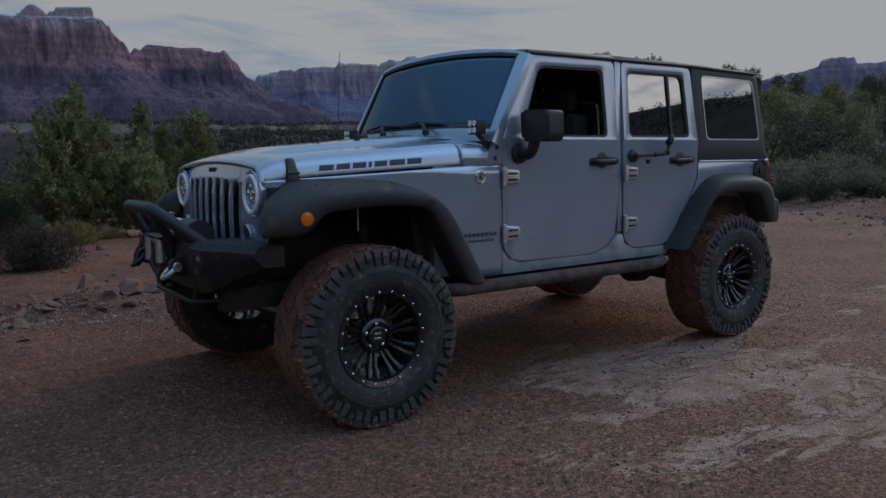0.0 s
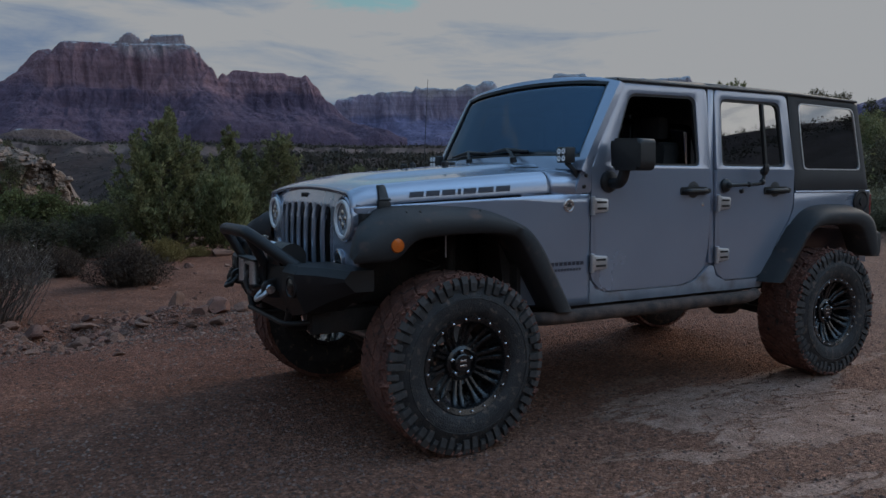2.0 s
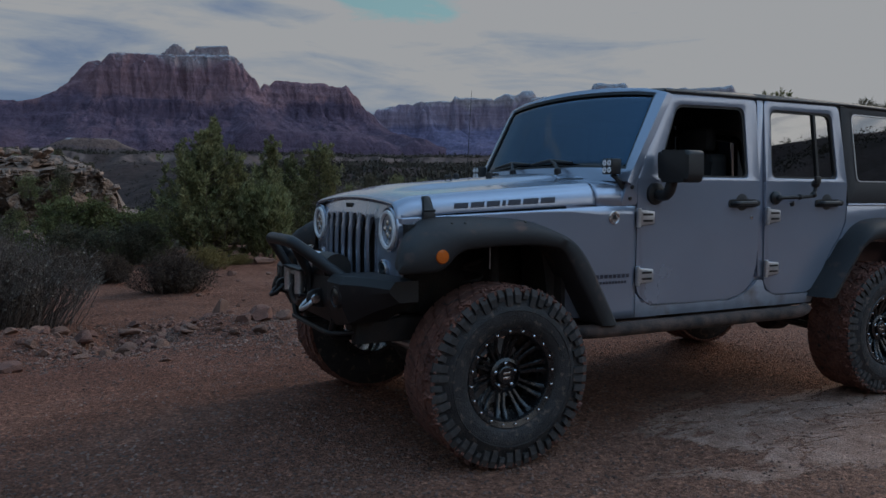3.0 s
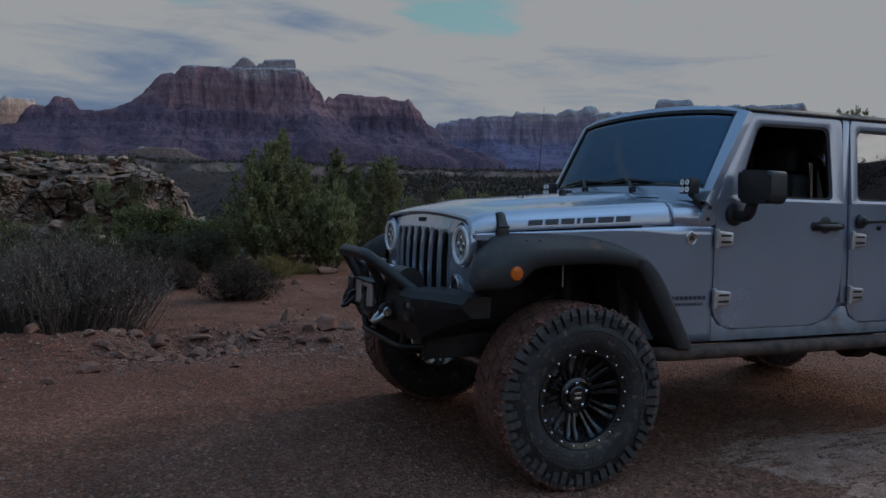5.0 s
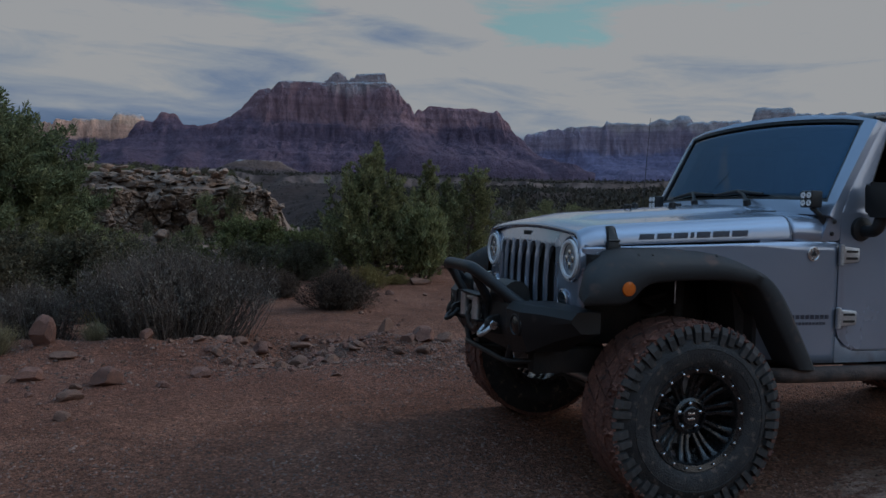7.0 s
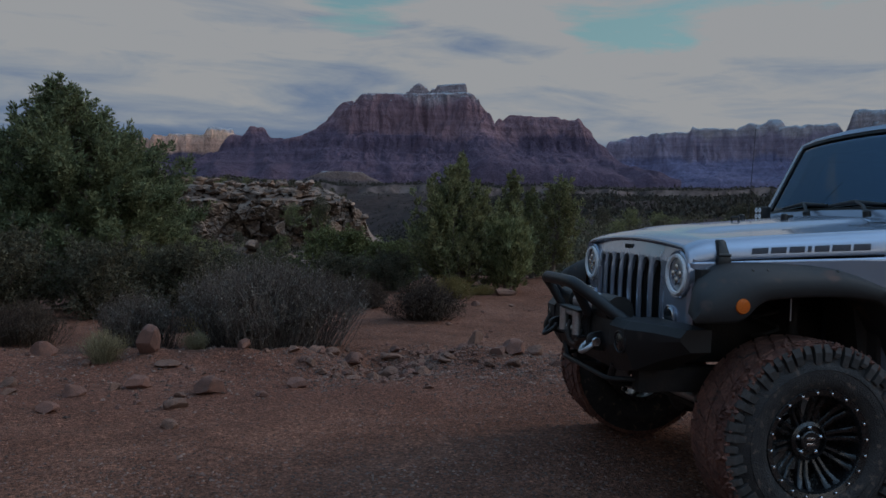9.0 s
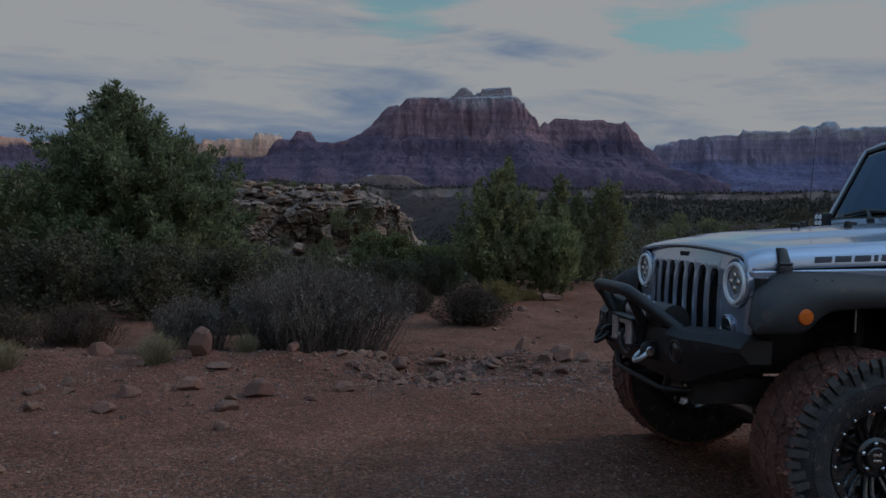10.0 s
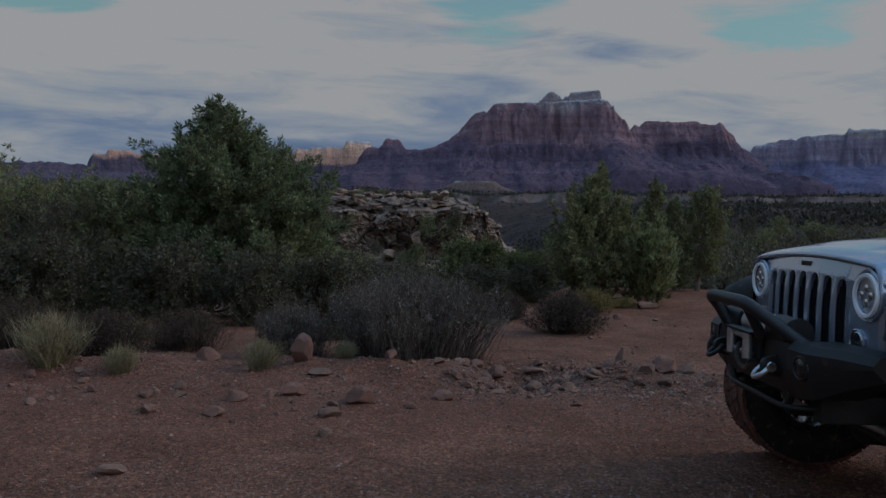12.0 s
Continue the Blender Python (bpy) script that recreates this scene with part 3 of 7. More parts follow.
def mountain_material(name, low, cliff, cap, z0, z1, snow=0.77):
    """Talus below, banded sandstone above, pale cap rock, by height; the colours given carry haze and sunlight."""
    m = bpy.data.materials.new(name)
    m.use_nodes = True
    n, l = m.node_tree.nodes, m.node_tree.links
    p = n["Principled BSDF"]
    tc = n.new("ShaderNodeTexCoord")
    sp = n.new("ShaderNodeSeparateXYZ")
    l.new(tc.outputs["Object"], sp.inputs[0])

    def noisy(scale, detail=8, rough=0.6):
        mp = n.new("ShaderNodeMapping")
        mp.inputs["Scale"].default_value = scale
        l.new(tc.outputs["Object"], mp.inputs[0])
        t = n.new("ShaderNodeTexNoise")
        t.inputs["Scale"].default_value, t.inputs["Detail"].default_value, t.inputs["Roughness"].default_value = 1.0, detail, rough
        l.new(mp.outputs[0], t.inputs["Vector"])
        return t.outputs[0]

    def calc(op, x, y):
        k = n.new("ShaderNodeMath")
        k.operation = op
        for i, v in enumerate((x, y)):
            if isinstance(v, (int, float)):
                k.inputs[i].default_value = v
            else:
                l.new(v, k.inputs[i])
        return k.outputs[0]

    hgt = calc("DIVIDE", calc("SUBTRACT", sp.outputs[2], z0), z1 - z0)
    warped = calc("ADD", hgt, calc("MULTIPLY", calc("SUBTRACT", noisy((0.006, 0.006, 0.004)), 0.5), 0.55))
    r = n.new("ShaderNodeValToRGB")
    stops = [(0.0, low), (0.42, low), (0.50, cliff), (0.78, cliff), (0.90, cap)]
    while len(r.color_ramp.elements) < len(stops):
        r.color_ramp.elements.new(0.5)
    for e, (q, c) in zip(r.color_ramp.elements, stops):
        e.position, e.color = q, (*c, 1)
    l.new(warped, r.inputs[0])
    band = n.new("ShaderNodeValToRGB")
    band.color_ramp.elements[0].position, band.color_ramp.elements[1].position = 0.35, 0.65
    band.color_ramp.elements[0].color, band.color_ramp.elements[1].color = (0.80, 0.78, 0.78, 1), (1.16, 1.14, 1.12, 1)
    l.new(noisy((0.002, 0.002, 0.055), 6), band.inputs[0])
    streak = n.new("ShaderNodeValToRGB")
    streak.color_ramp.elements[0].position, streak.color_ramp.elements[1].position = 0.36, 0.64
    streak.color_ramp.elements[0].color, streak.color_ramp.elements[1].color = (0.74, 0.74, 0.76, 1), (1.22, 1.20, 1.18, 1)
    l.new(noisy((0.034, 0.034, 0.009), 10, 0.72), streak.inputs[0])
    cur = r.outputs[0]
    for extra in (band.outputs[0], streak.outputs[0]):
        k = n.new("ShaderNodeMix")
        k.data_type, k.blend_type = "RGBA", "MULTIPLY"
        k.inputs[0].default_value = 0.9
        l.new(cur, k.inputs[6])
        l.new(extra, k.inputs[7])
        cur = k.outputs[2]
    # old snow high up on flatter ground; also stands for sunlit patches far east
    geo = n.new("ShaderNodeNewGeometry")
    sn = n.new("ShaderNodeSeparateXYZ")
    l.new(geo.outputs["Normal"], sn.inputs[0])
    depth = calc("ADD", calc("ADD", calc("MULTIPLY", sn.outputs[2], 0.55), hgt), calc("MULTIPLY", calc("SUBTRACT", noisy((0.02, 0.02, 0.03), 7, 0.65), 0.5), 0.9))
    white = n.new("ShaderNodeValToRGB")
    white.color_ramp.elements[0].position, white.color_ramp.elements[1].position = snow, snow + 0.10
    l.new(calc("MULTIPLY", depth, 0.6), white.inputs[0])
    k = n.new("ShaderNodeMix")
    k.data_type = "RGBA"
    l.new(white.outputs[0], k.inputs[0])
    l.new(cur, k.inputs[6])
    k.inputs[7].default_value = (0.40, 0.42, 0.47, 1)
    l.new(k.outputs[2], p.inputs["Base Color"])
    p.inputs["Roughness"].default_value = 0.95
    p.inputs["Specular IOR Level"].default_value = 0.1
    b = n.new("ShaderNodeBump")
    b.inputs["Strength"].default_value, b.inputs["Distance"].default_value = 1.0, 40.0
    l.new(noisy((0.020, 0.020, 0.016), 10, 0.68), b.inputs["Height"])
    l.new(b.outputs[0], p.inputs["Normal"])
    return m


class Range:
    """A mountain range as a height field over azimuth and distance, built up from buttes with cliffs and talus aprons."""

    def __init__(self, az0, az1, r0, r1, da=0.07, nr=110, base=1.9):
        self.az = np.arange(az0, az1, da)
        self.r = np.linspace(r0, r1, nr)
        self.A, self.R = np.meshgrid(self.az, self.r)
        self.z = np.full(self.A.shape, -60.0)
        self.base = base
        self.S = np.radians(self.A) * self.R
        k = 0.006
        self.flute = 0.62 - np.abs(2 * N1.rough(self.S * 0.016 + 50, self.R * 0.012, 5, 0.6) - 1) * 1.9
        self.gully = (N2.rough(self.S * k + 9, self.R * k * 0.5, 5, 0.55) - 0.5)
        self.spur = np.abs(2 * N2.rough(self.S * 0.0042 + 31, self.R * 0.0007, 3, 0.45) - 1)
        self.top = (N3.rough(self.S * 0.03, self.R * 0.01, 3) - 0.5)

    def butte(self, az0, az1, el, r, deep=160, cliff=0.45, wall=40, apron=520, rough=1.0, el1=None):
        """Flat-topped rock from az0 to az1 (degrees), its top at elevation el (to el1 at the far end)."""
        el1 = el if el1 is None else el1
        s0, s1 = radians(az0) * r, radians(az1) * r
        mid, half = (s0 + s1) / 2, abs(s1 - s0) / 2
        S = np.radians(self.A) * r
        dx = np.maximum(np.abs(S - mid) - half, 0)
        dy = np.maximum(np.abs(self.R - r) - deep / 2, 0)
        d = np.hypot(dx, dy) + rough * (30 * min(1.0, 0.2 + half / 150) * self.flute * (0.35 + step(dy, 0, 40)) + 120 * self.gully * step(dy + dx, 10, 120))
        t = np.clip((S - s0) / (s1 - s0 + 1e-6), 0, 1)
        ztop = r * np.tan(np.radians(el + (el1 - el) * t)) + 1.3
        zb = r * math.tan(radians(self.base))
        h = ztop - zb
        d = np.maximum(d, 0)
        wall = wall * 1.3
        fall = cliff * step(d, 0, wall) + (1 - cliff) * (1 - np.exp(-np.maximum(d - wall * 0.5, 0) / (apron * (0.42 + 0.5 * np.clip(1 - 2.2 * self.spur, 0, 1)))))
        z = ztop - h * fall + self.top * 26 * rough * (1 - step(d, 0, 30)) + self.gully * 60 * rough * step(d, wall, wall + 150) * (1 - fall)
        self.z = np.maximum(self.z, z)
        return self

    def build(self, name, label, material):
        self.z = self.z + (3 * np.sin(self.z * 0.105 + 1.5 * self.top + 2.0 * self.gully) + 5 * np.sin(self.z * 0.043 + 2.0 * self.gully)) * step(self.z, 150, 220)
        self.z = -60 + (self.z + 60) * step(self.R, self.r[0], self.r[0] + 170)
        x, y = self.R * np.sin(np.radians(self.A)), self.R * np.cos(np.radians(self.A))
        v = np.column_stack([x.ravel(), y.ravel(), self.z.ravel()])
        n, k = self.A.shape
        i, j = np.arange(n - 1)[:, None] * k, np.arange(k - 1)[None, :]
        f = np.stack([i + j, i + k + j, i + k + j + 1, i + j + 1], -1).reshape(-1, 4)
        return tagged(arrays(name, v, f, material, smooth=True), label, "mountain", kind="structure")


massif = Range(-17, 27, 2350, 3500, 0.06, 210)
massif.butte(2.0, 2.6, 8.85, 3050, 40, 0.35, 90)
massif.butte(-0.2, 2.0, 6.7, 3000, 60, 0.16, 60, 420, 0.6, el1=8.4)
massif.butte(3.5, 10.9, 9.35, 3050, 140, 0.31, 105, rough=0.8, el1=9.75)
for half, el in ((1.15, 9.75), (0.85, 9.95), (0.58, 10.15), (0.34, 10.32), (0.14, 10.45)):
    massif.butte(7.45 - half, 7.45 + half, el, 3060, 40, 0.10, 16, 50, 0.35)
massif.butte(8.45, 10.95, 10.05, 3060, 90, 0.10, 16, 40, 0.4, el1=10.2)
massif.butte(8.85, 10.95, 10.3, 3060, 90, 0.12, 14, 40, 0.3, el1=10.45)
massif.butte(10.9, 13.9, 9.5, 3040, 30, 0.16, 60, 420, 0.55, el1=7.1)
massif.butte(14.3, 19.4, 7.95, 3100, 160, 0.32, 95, rough=0.8, el1=7.8)
massif.butte(13.4, 14.6, 7.2, 3070, 40, 0.14, 60, 420, 0.5, el1=7.5)
massif.butte(14.3, 15.4, 8.05, 3100, 60, 0.2, 30, 80, 0.2)
massif.butte(18.4, 19.6, 7.75, 3050, 50, 0.3, 60, el1=7.5)
massif.butte(19.4, 23.0, 7.4, 3080, 40, 0.12, 70, 420, 0.5, el1=4.6)
massif.butte(-4.9, -4.0, 6.7, 3150, 60, 0.3, 45, 420)
massif.butte(-6.2, -2.8, 6.0, 3150, 60, 0.3, 60, 420)
massif.butte(-3.4, 1.2, 5.6, 3000, 40, 0.04, 80, 420, 0.5, el1=6.7)
massif.butte(-9.4, -4.2, 4.0, 3120, 40, 0.04, 80, 420, 0.5, el1=5.9)
massif.butte(3.0, 18.0, 5.2, 2780, 60, 0.03, 80, 520, 0.8)
massif.butte(3.8, 12.0, 6.5, 2900, 40, 0.05, 80, 380, 0.8)
# purple-blue distance haze is put into these rock colours
MAT_MASSIF = mountain_material("haze_tinted_red_rock", (0.122, 0.088, 0.128), (0.232, 0.142, 0.166), (0.285, 0.228, 0.238), 3000 * math.tan(radians(2.9)), 3050 * math.tan(radians(10.3)), 0.755)
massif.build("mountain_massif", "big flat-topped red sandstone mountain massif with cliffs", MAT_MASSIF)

# the mound's paler tan paints in a sunlit patch below the massif
foothill = Range(-2.5, 7.0, 2050, 2420, 0.07, 50)
foothill.butte(1.4, 2.4, 3.75, 2260, 10, 0.02, 60, 240, 0.35)
foothill.build("foothill", "pale tan mound at the foot of the mountain", mountain_material("sunlit_tan_mound_rock", (0.125, 0.098, 0.10), (0.19, 0.14, 0.125), (0.22, 0.165, 0.14), 90, 165))

far_right = Range(19, 76, 3500, 4600, 0.07, 170)
far_right.butte(21.9, 25.4, 6.25, 4200, 120, 0.35, 60, el1=6.75)
far_right.butte(25.6, 27.6, 6.8, 4150, 120, 0.4, 60)
far_right.butte(27.7, 30.4, 7.25, 4150, 140, 0.45, 60, el1=7.2)
far_right.butte(30.8, 33.4, 7.3, 4150, 120, 0.4, 60, el1=7.5)
far_right.butte(32.8, 33.3, 7.75, 4120, 30, 0.2, 60, 80, 0.5)
far_right.butte(33.6, 36.8, 7.2, 4120, 120, 0.4, 60, el1=7.4)
far_right.butte(38.0, 40.2, 8.1, 4100, 120, 0.4, 50)
far_right.butte(40.5, 47.5, 7.6, 4150, 120, 0.4, 60, el1=7.6)
far_right.butte(48.0, 56.0, 6.6, 4200, 120, 0.4, 60, el1=5.2)
far_right.butte(57.5, 61.5, 5.1, 4200, 120, 0.4, 60, el1=5.85)
far_right.butte(61.6, 63.4, 6.25, 4180, 80, 0.4, 50)
far_right.butte(63.5, 72.0, 5.85, 4200, 120, 0.4, 60)
# lilac haze of the far range, painted as lighter, bluer rock
MAT_FAR = mountain_material("haze_tinted_pale_rock", (0.185, 0.172, 0.275), (0.290, 0.240, 0.315), (0.37, 0.32, 0.335), 4200 * math.tan(radians(2.9)), 4150 * math.tan(radians(7.3)), 0.74)
far_right.build("mountain_range_east", "distant pale-topped canyon mountains with haze in their colour", MAT_FAR)

far_left = Range(-45, -2, 3600, 4600, 0.09, 70)
far_left.butte(-7.9, -6.2, 6.4, 4300, 120, 0.45, 45)
far_left.butte(-11.5, -8.0, 5.75, 4300, 120, 0.45, 45, el1=6.0)
far_left.butte(-19.0, -12.0, 5.0, 4350, 120, 0.45, 45, el1=5.5)
far_left.butte(-24.4, -23.0, 5.15, 4300, 120, 0.45, 45)
far_left.butte(-23.0, -19.0, 4.9, 4300, 120, 0.45, 45)
far_left.butte(-25.4, -24.5, 4.7, 4300, 100, 0.45, 45)
far_left.butte(-33.0, -26.0, 3.9, 4300, 120, 0.3, 60)
# sunlight on the cliffs is put into their orange colour, haze into the talus
MAT_LEFT = mountain_material("rock_with_sunlit_orange", (0.11, 0.09, 0.13), (0.56, 0.34, 0.26), (0.70, 0.46, 0.34), 4300 * math.tan(radians(3.2)), 4300 * math.tan(radians(6.3)))
far_left.build("mountain_range_west", "far mesa with sunlight painted orange into its cliffs", MAT_LEFT)

# ---- off-road vehicle: front axle at x = 0, nose towards -x, driver's side at -y ----
jeep = empty("off_road_vehicle", "silver four-door off-road vehicle with black flares and muddy tyres", "car")
HUBZ, TYRE_R, REAR = 0.43, 0.44, 2.885


def belt_y(z, out=0.775):
    """Half width of the cabin side at height z: upright to the belt, leaning in above it."""
    return out - 0.088 * max(0.0, z - 1.388)


def sidewise(s, out=0.775):
    return lambda u, v, w: (u, s * (belt_y(v, out) - w), v)


def wheel(cx, cy, s, lift=0.0, size=1.0):
    """A muddy off-road tyre on a black bolted alloy; s: which side it faces."""
    w = empty("wheel", "", "")
    w.parent = jeep
    ax = (0, s, 0)
    w.matrix_basis = Matrix.Translation((0, 0, lift)) @ Matrix.Translation((cx, cy, HUBZ)) @ Matrix.Scale(size, 4) @ Matrix.Translation((-cx, -cy, -HUBZ))
    c = (cx, cy, HUBZ)
    prof = [(-0.145, 0.245), (-0.158, 0.275), (-0.164, 0.315), (-0.160, 0.345), (-0.148, 0.358), (-0.140, 0.412), (-0.125, 0.426), (0.0, 0.430), (0.125, 0.426), (0.140, 0.412),
            (0.148, 0.358), (0.160, 0.345), (0.164, 0.315), (0.158, 0.275), (0.145, 0.245), (0.12, 0.225), (-0.12, 0.225)]
    tyre = part("tyre", lathe(prof, c, ax, 72, closed=True), RUBBER, w, "worn black sidewall with dried mud", 50)
    rnd = random.Random(7 + int(cx * 10) + s)
    # tread blocks, caked with mud
    bm = bmesh.new()
    n = 34
    for i in range(n):
        a = 2 * math.pi * i / n
        for lane, (h0, h1) in enumerate(((-0.148, -0.082), (-0.074, -0.008), (0.004, 0.072), (0.080, 0.148))):
            a2 = a + (0.5 if lane % 2 else 0.0) * 2 * math.pi / n
            half = 2 * math.pi / n * (0.40 + 0.05 * rnd.random())
            top = TYRE_R + 0.002 * rnd.random() - (0.006 if lane in (0, 3) else 0)
            pts = []
            for rr in (0.415, top):
                for h in (h0, h1):
                    for da in (-half, half):
                        k = a2 + da + 0.12 * (h - (h0 + h1) / 2) / 0.1
                        pts.append(bm.verts.new((cx + rr * math.cos(k), cy + s * h, HUBZ + rr * math.sin(k))))
            for q in ((4, 5, 7, 6), (0, 1, 5, 4), (2, 3, 7, 6), (0, 2, 6, 4), (1, 3, 7, 5)):
                bm.faces.new([pts[j] for j in q])
    part("tread", bm, MUDTREAD, w, "tread blocks caked with red mud")
    part("mud_layer", lathe([(-0.140, 0.418), (-0.132, 0.4315), (0.0, 0.4345), (0.132, 0.4315), (0.140, 0.418), (0.0, 0.41)], c, ax, 90, closed=True), MUDTREAD, w, "dried red mud between the tread blocks")
    # clods of mud stuck along the outer shoulder
    rc = np.random.RandomState(60 + int(cx * 10) + s)
    k = 260
    a, h, rr = rc.rand(k) * 2 * math.pi, 0.075 + 0.085 * rc.rand(k) ** 0.7, 0.006 + 0.013 * rc.rand(k) ** 2
    r0 = 0.4385 - 0.6 * np.clip(h - 0.13, 0, 1)
    mid = np.column_stack([cx + r0 * np.cos(a), cy + s * h, HUBZ + r0 * np.sin(a)])
    octa = np.array([[1, 0, 0], [0, 1, 0], [-1, 0, 0], [0, -1, 0], [0, 0, 1], [0, 0, -1]])
    cv = mid[:, None, :] + octa[None] * (rr[:, None, None] * (0.5 + rc.rand(k, 6, 1)))
    tri_at = np.array([[0, 1, 4], [1, 2, 4], [2, 3, 4], [3, 0, 4], [1, 0, 5], [2, 1, 5], [3, 2, 5], [0, 3, 5]])
    tagged(arrays("mud_crust", cv.reshape(-1, 3), (np.arange(k)[:, None, None] * 6 + tri_at[None]).reshape(-1, 3), MUDTREAD, w), "clods of dried red mud", kind="stuff")
    # shoulder lugs on the sidewalls, long and short by turns, sharing two meshes
    lug_data = []
    n = 54
    for r0, q, skew in ((0.346, 0.80, 0.0), (0.378, 0.66, 0.010), (0.358, 0.86, -0.006)):
        bm = bmesh.new()
        hw = q * math.pi / n
        pts = []
        for rr, dep, k, off in ((r0, 0.138, 1.0, skew), (0.400, 0.138, 1.0, 0), (0.432, 0.128, 1.0, 0), (r0 + 0.004, 0.160, 0.84, skew), (0.400, 0.1625, 0.84, 0), (0.4345, 0.150, 0.86, 0)):
            for da in (-hw * k, hw * k):
                pts.append(bm.verts.new((rr * math.cos(da + off), s * dep, rr * math.sin(da + off))))
        for q in ((6, 7, 9, 8), (8, 9, 11, 10), (0, 1, 7, 6), (4, 5, 11, 10), (0, 2, 8, 6), (2, 4, 10, 8), (1, 3, 9, 7), (3, 5, 11, 9)):
            bm.faces.new([pts[j] for j in q])
        first = part("lug", bm, LUG, w, "", 12)
        lug_data.append(first.data)
        first.matrix_basis = Matrix.Translation(c) @ pose(0, 0, 0, 0, 6 - 360 / n * len(lug_data), 0)
    for i in range(4, n + 1):
        ob = new("lug", lug_data[(i * 7) % 3])
        ob.parent = w
        ob.matrix_basis = Matrix.Translation(c) @ pose(0, 0, 0, 0, 6 - 360 * i / n, 0)
    # raised ring and plain bars where the maker's writing stands
    part("sidewall_rib", lathe([(0.158, 0.322), (0.1655, 0.325), (0.1655, 0.329), (0.158, 0.332)], c, ax, 72, closed=True), RUBBER, w)
    for a0 in (0.3, 2.0, 3.6, 5.2):
        bm = bmesh.new()
        outer = [[bm.verts.new((cx + rr * math.cos(a0 + 0.055 * k), cy + s * dep, HUBZ + rr * math.sin(a0 + 0.055 * k))) for k in range(11)] for rr, dep in ((0.288, 0.150), (0.288, 0.1625), (0.312, 0.1645), (0.312, 0.152))]
        for r0, r1 in zip(outer, outer[1:]):
            for k in range(10):
                bm.faces.new((r0[k], r0[k + 1], r1[k + 1], r1[k]))
        part("raised_mark", bm, RUBBER, w)
    # alloy
    rimprof = [(-0.13, 0.232), (-0.13, 0.20), (-0.06, 0.195), (0.06, 0.197), (0.10, 0.205), (0.128, 0.207), (0.140, 0.214), (0.148, 0.240), (0.140, 0.246), (0.12, 0.235), (-0.12, 0.235)]
    rim = part("rim", lathe(rimprof, c, ax, 64, closed=True), RIM, w, "gloss black alloy rim with lip bolts", 30)
    part("hub", lathe([(-0.05, 0.075), (0.05, 0.09), (0.080, 0.085), (0.088, 0.070), (0.070, 0.066), (0.070, 0.05), (0.09, 0.046), (0.094, 0.040), (0.094, 0.0005)], c, ax, 40), RIM, w)
    part("brake_disc", lathe([(-0.06, 0.165), (-0.045, 0.165), (-0.045, 0.09), (-0.06, 0.09)], c, ax, 40, closed=True), BRUSHED, w, "dull steel brake disc")
    for i in range(10):
        for d in (-0.105, 0.105):
            a = 2 * math.pi * i / 10 + 0.16
            bm = bmesh.new()
            pts = []
            for rr, hh, wd, th in ((0.072, 0.066, 0.009, 0.03), (0.15, 0.084, 0.0105, 0.03), (0.198, 0.112, 0.014, 0.035), (0.212, 0.134, 0.020, 0.04)):
                k = a + d * (1.6 if rr < 0.1 else 1.0 if rr < 0.18 else 1.05)
                rad, tan = Vector((math.cos(k), 0, math.sin(k))), Vector((-math.sin(k), 0, math.cos(k)))
                o = Vector(c) + rad * rr
                y = Vector((0, s, 0))
                pts.append([bm.verts.new(o + tan * wd * q + y * (hh - e)) for q, e in ((-1, 0.006), (-0.55, 0), (0.55, 0), (1, 0.006), (0.8, th), (-0.8, th))])
            for p0, p1 in zip(pts, pts[1:]):
                for j in range(6):
                    bm.faces.new((p0[j], p0[(j + 1) % 6], p1[(j + 1) % 6], p1[j]))
            bm.faces.new(pts[0])
            bm.faces.new(pts[-1][::-1])
            part("spoke", bm, RIM, w)
    for i in range(20):
        a = 2 * math.pi * i / 20 + 0.08
        part("lip_bolt", lathe([(0.140, 0.0068), (0.152, 0.0062), (0.154, 0.003)], (cx + 0.226 * math.cos(a), cy, HUBZ + 0.226 * math.sin(a)), ax, 8), CHROME, w, "small bright bolt")
    for i in range(5):
        a = 2 * math.pi * i / 5 + 0.3
        part("wheel_nut", lathe([(0.06, 0.011), (0.084, 0.010), (0.088, 0.004)], (cx + 0.058 * math.cos(a), cy, HUBZ + 0.058 * math.sin(a)), ax, 6), CHROME, w)
    m = bmesh.new()
    for q in (-1, 1):
        box(m, (cx - 0.020, cy + s * 0.092 - 0.003, HUBZ + q * 0.012 - 0.006), (cx + 0.020, cy + s * 0.092 + 0.006, HUBZ + q * 0.012 + 0.006), 0.002)
    part("cap_emblem", m, CHROME, w, "plain bright emblem on the cap")
    return w


wheel(0.0, -0.772, -1)
wheel(-0.085, 0.812, 1, 0.04)
wheel(REAR, -0.765, -1, 0.012, 0.965)
wheel(REAR, 0.765, 1, 0.08, 0.965)

# tub, firewall and floor
tub_line = [(0.42, 0.66), (2.30, 0.66), (2.38, 0.86), (2.52, 1.02), (2.72, 1.08), (3.10, 1.08), (3.27, 0.98), (3.34, 0.80), (3.40, 0.74), (3.40, 1.245), (0.42, 1.245)]
bm = slab(tub_line, 1.50, lambda u, v, w: (u, -0.75 + w, v))
part("tub", bm, PAINT, jeep)
SEAM = 0.004


def panel(name, line, r, s, label="", depth=0.02, material=None, out=0.775, owner=None, bevel=0.005, plain=9.0):
    return part(name, slab(fillet(line, r), depth, sidewise(s, out), bevel, plain=plain), material or PAINT, owner or jeep, label)


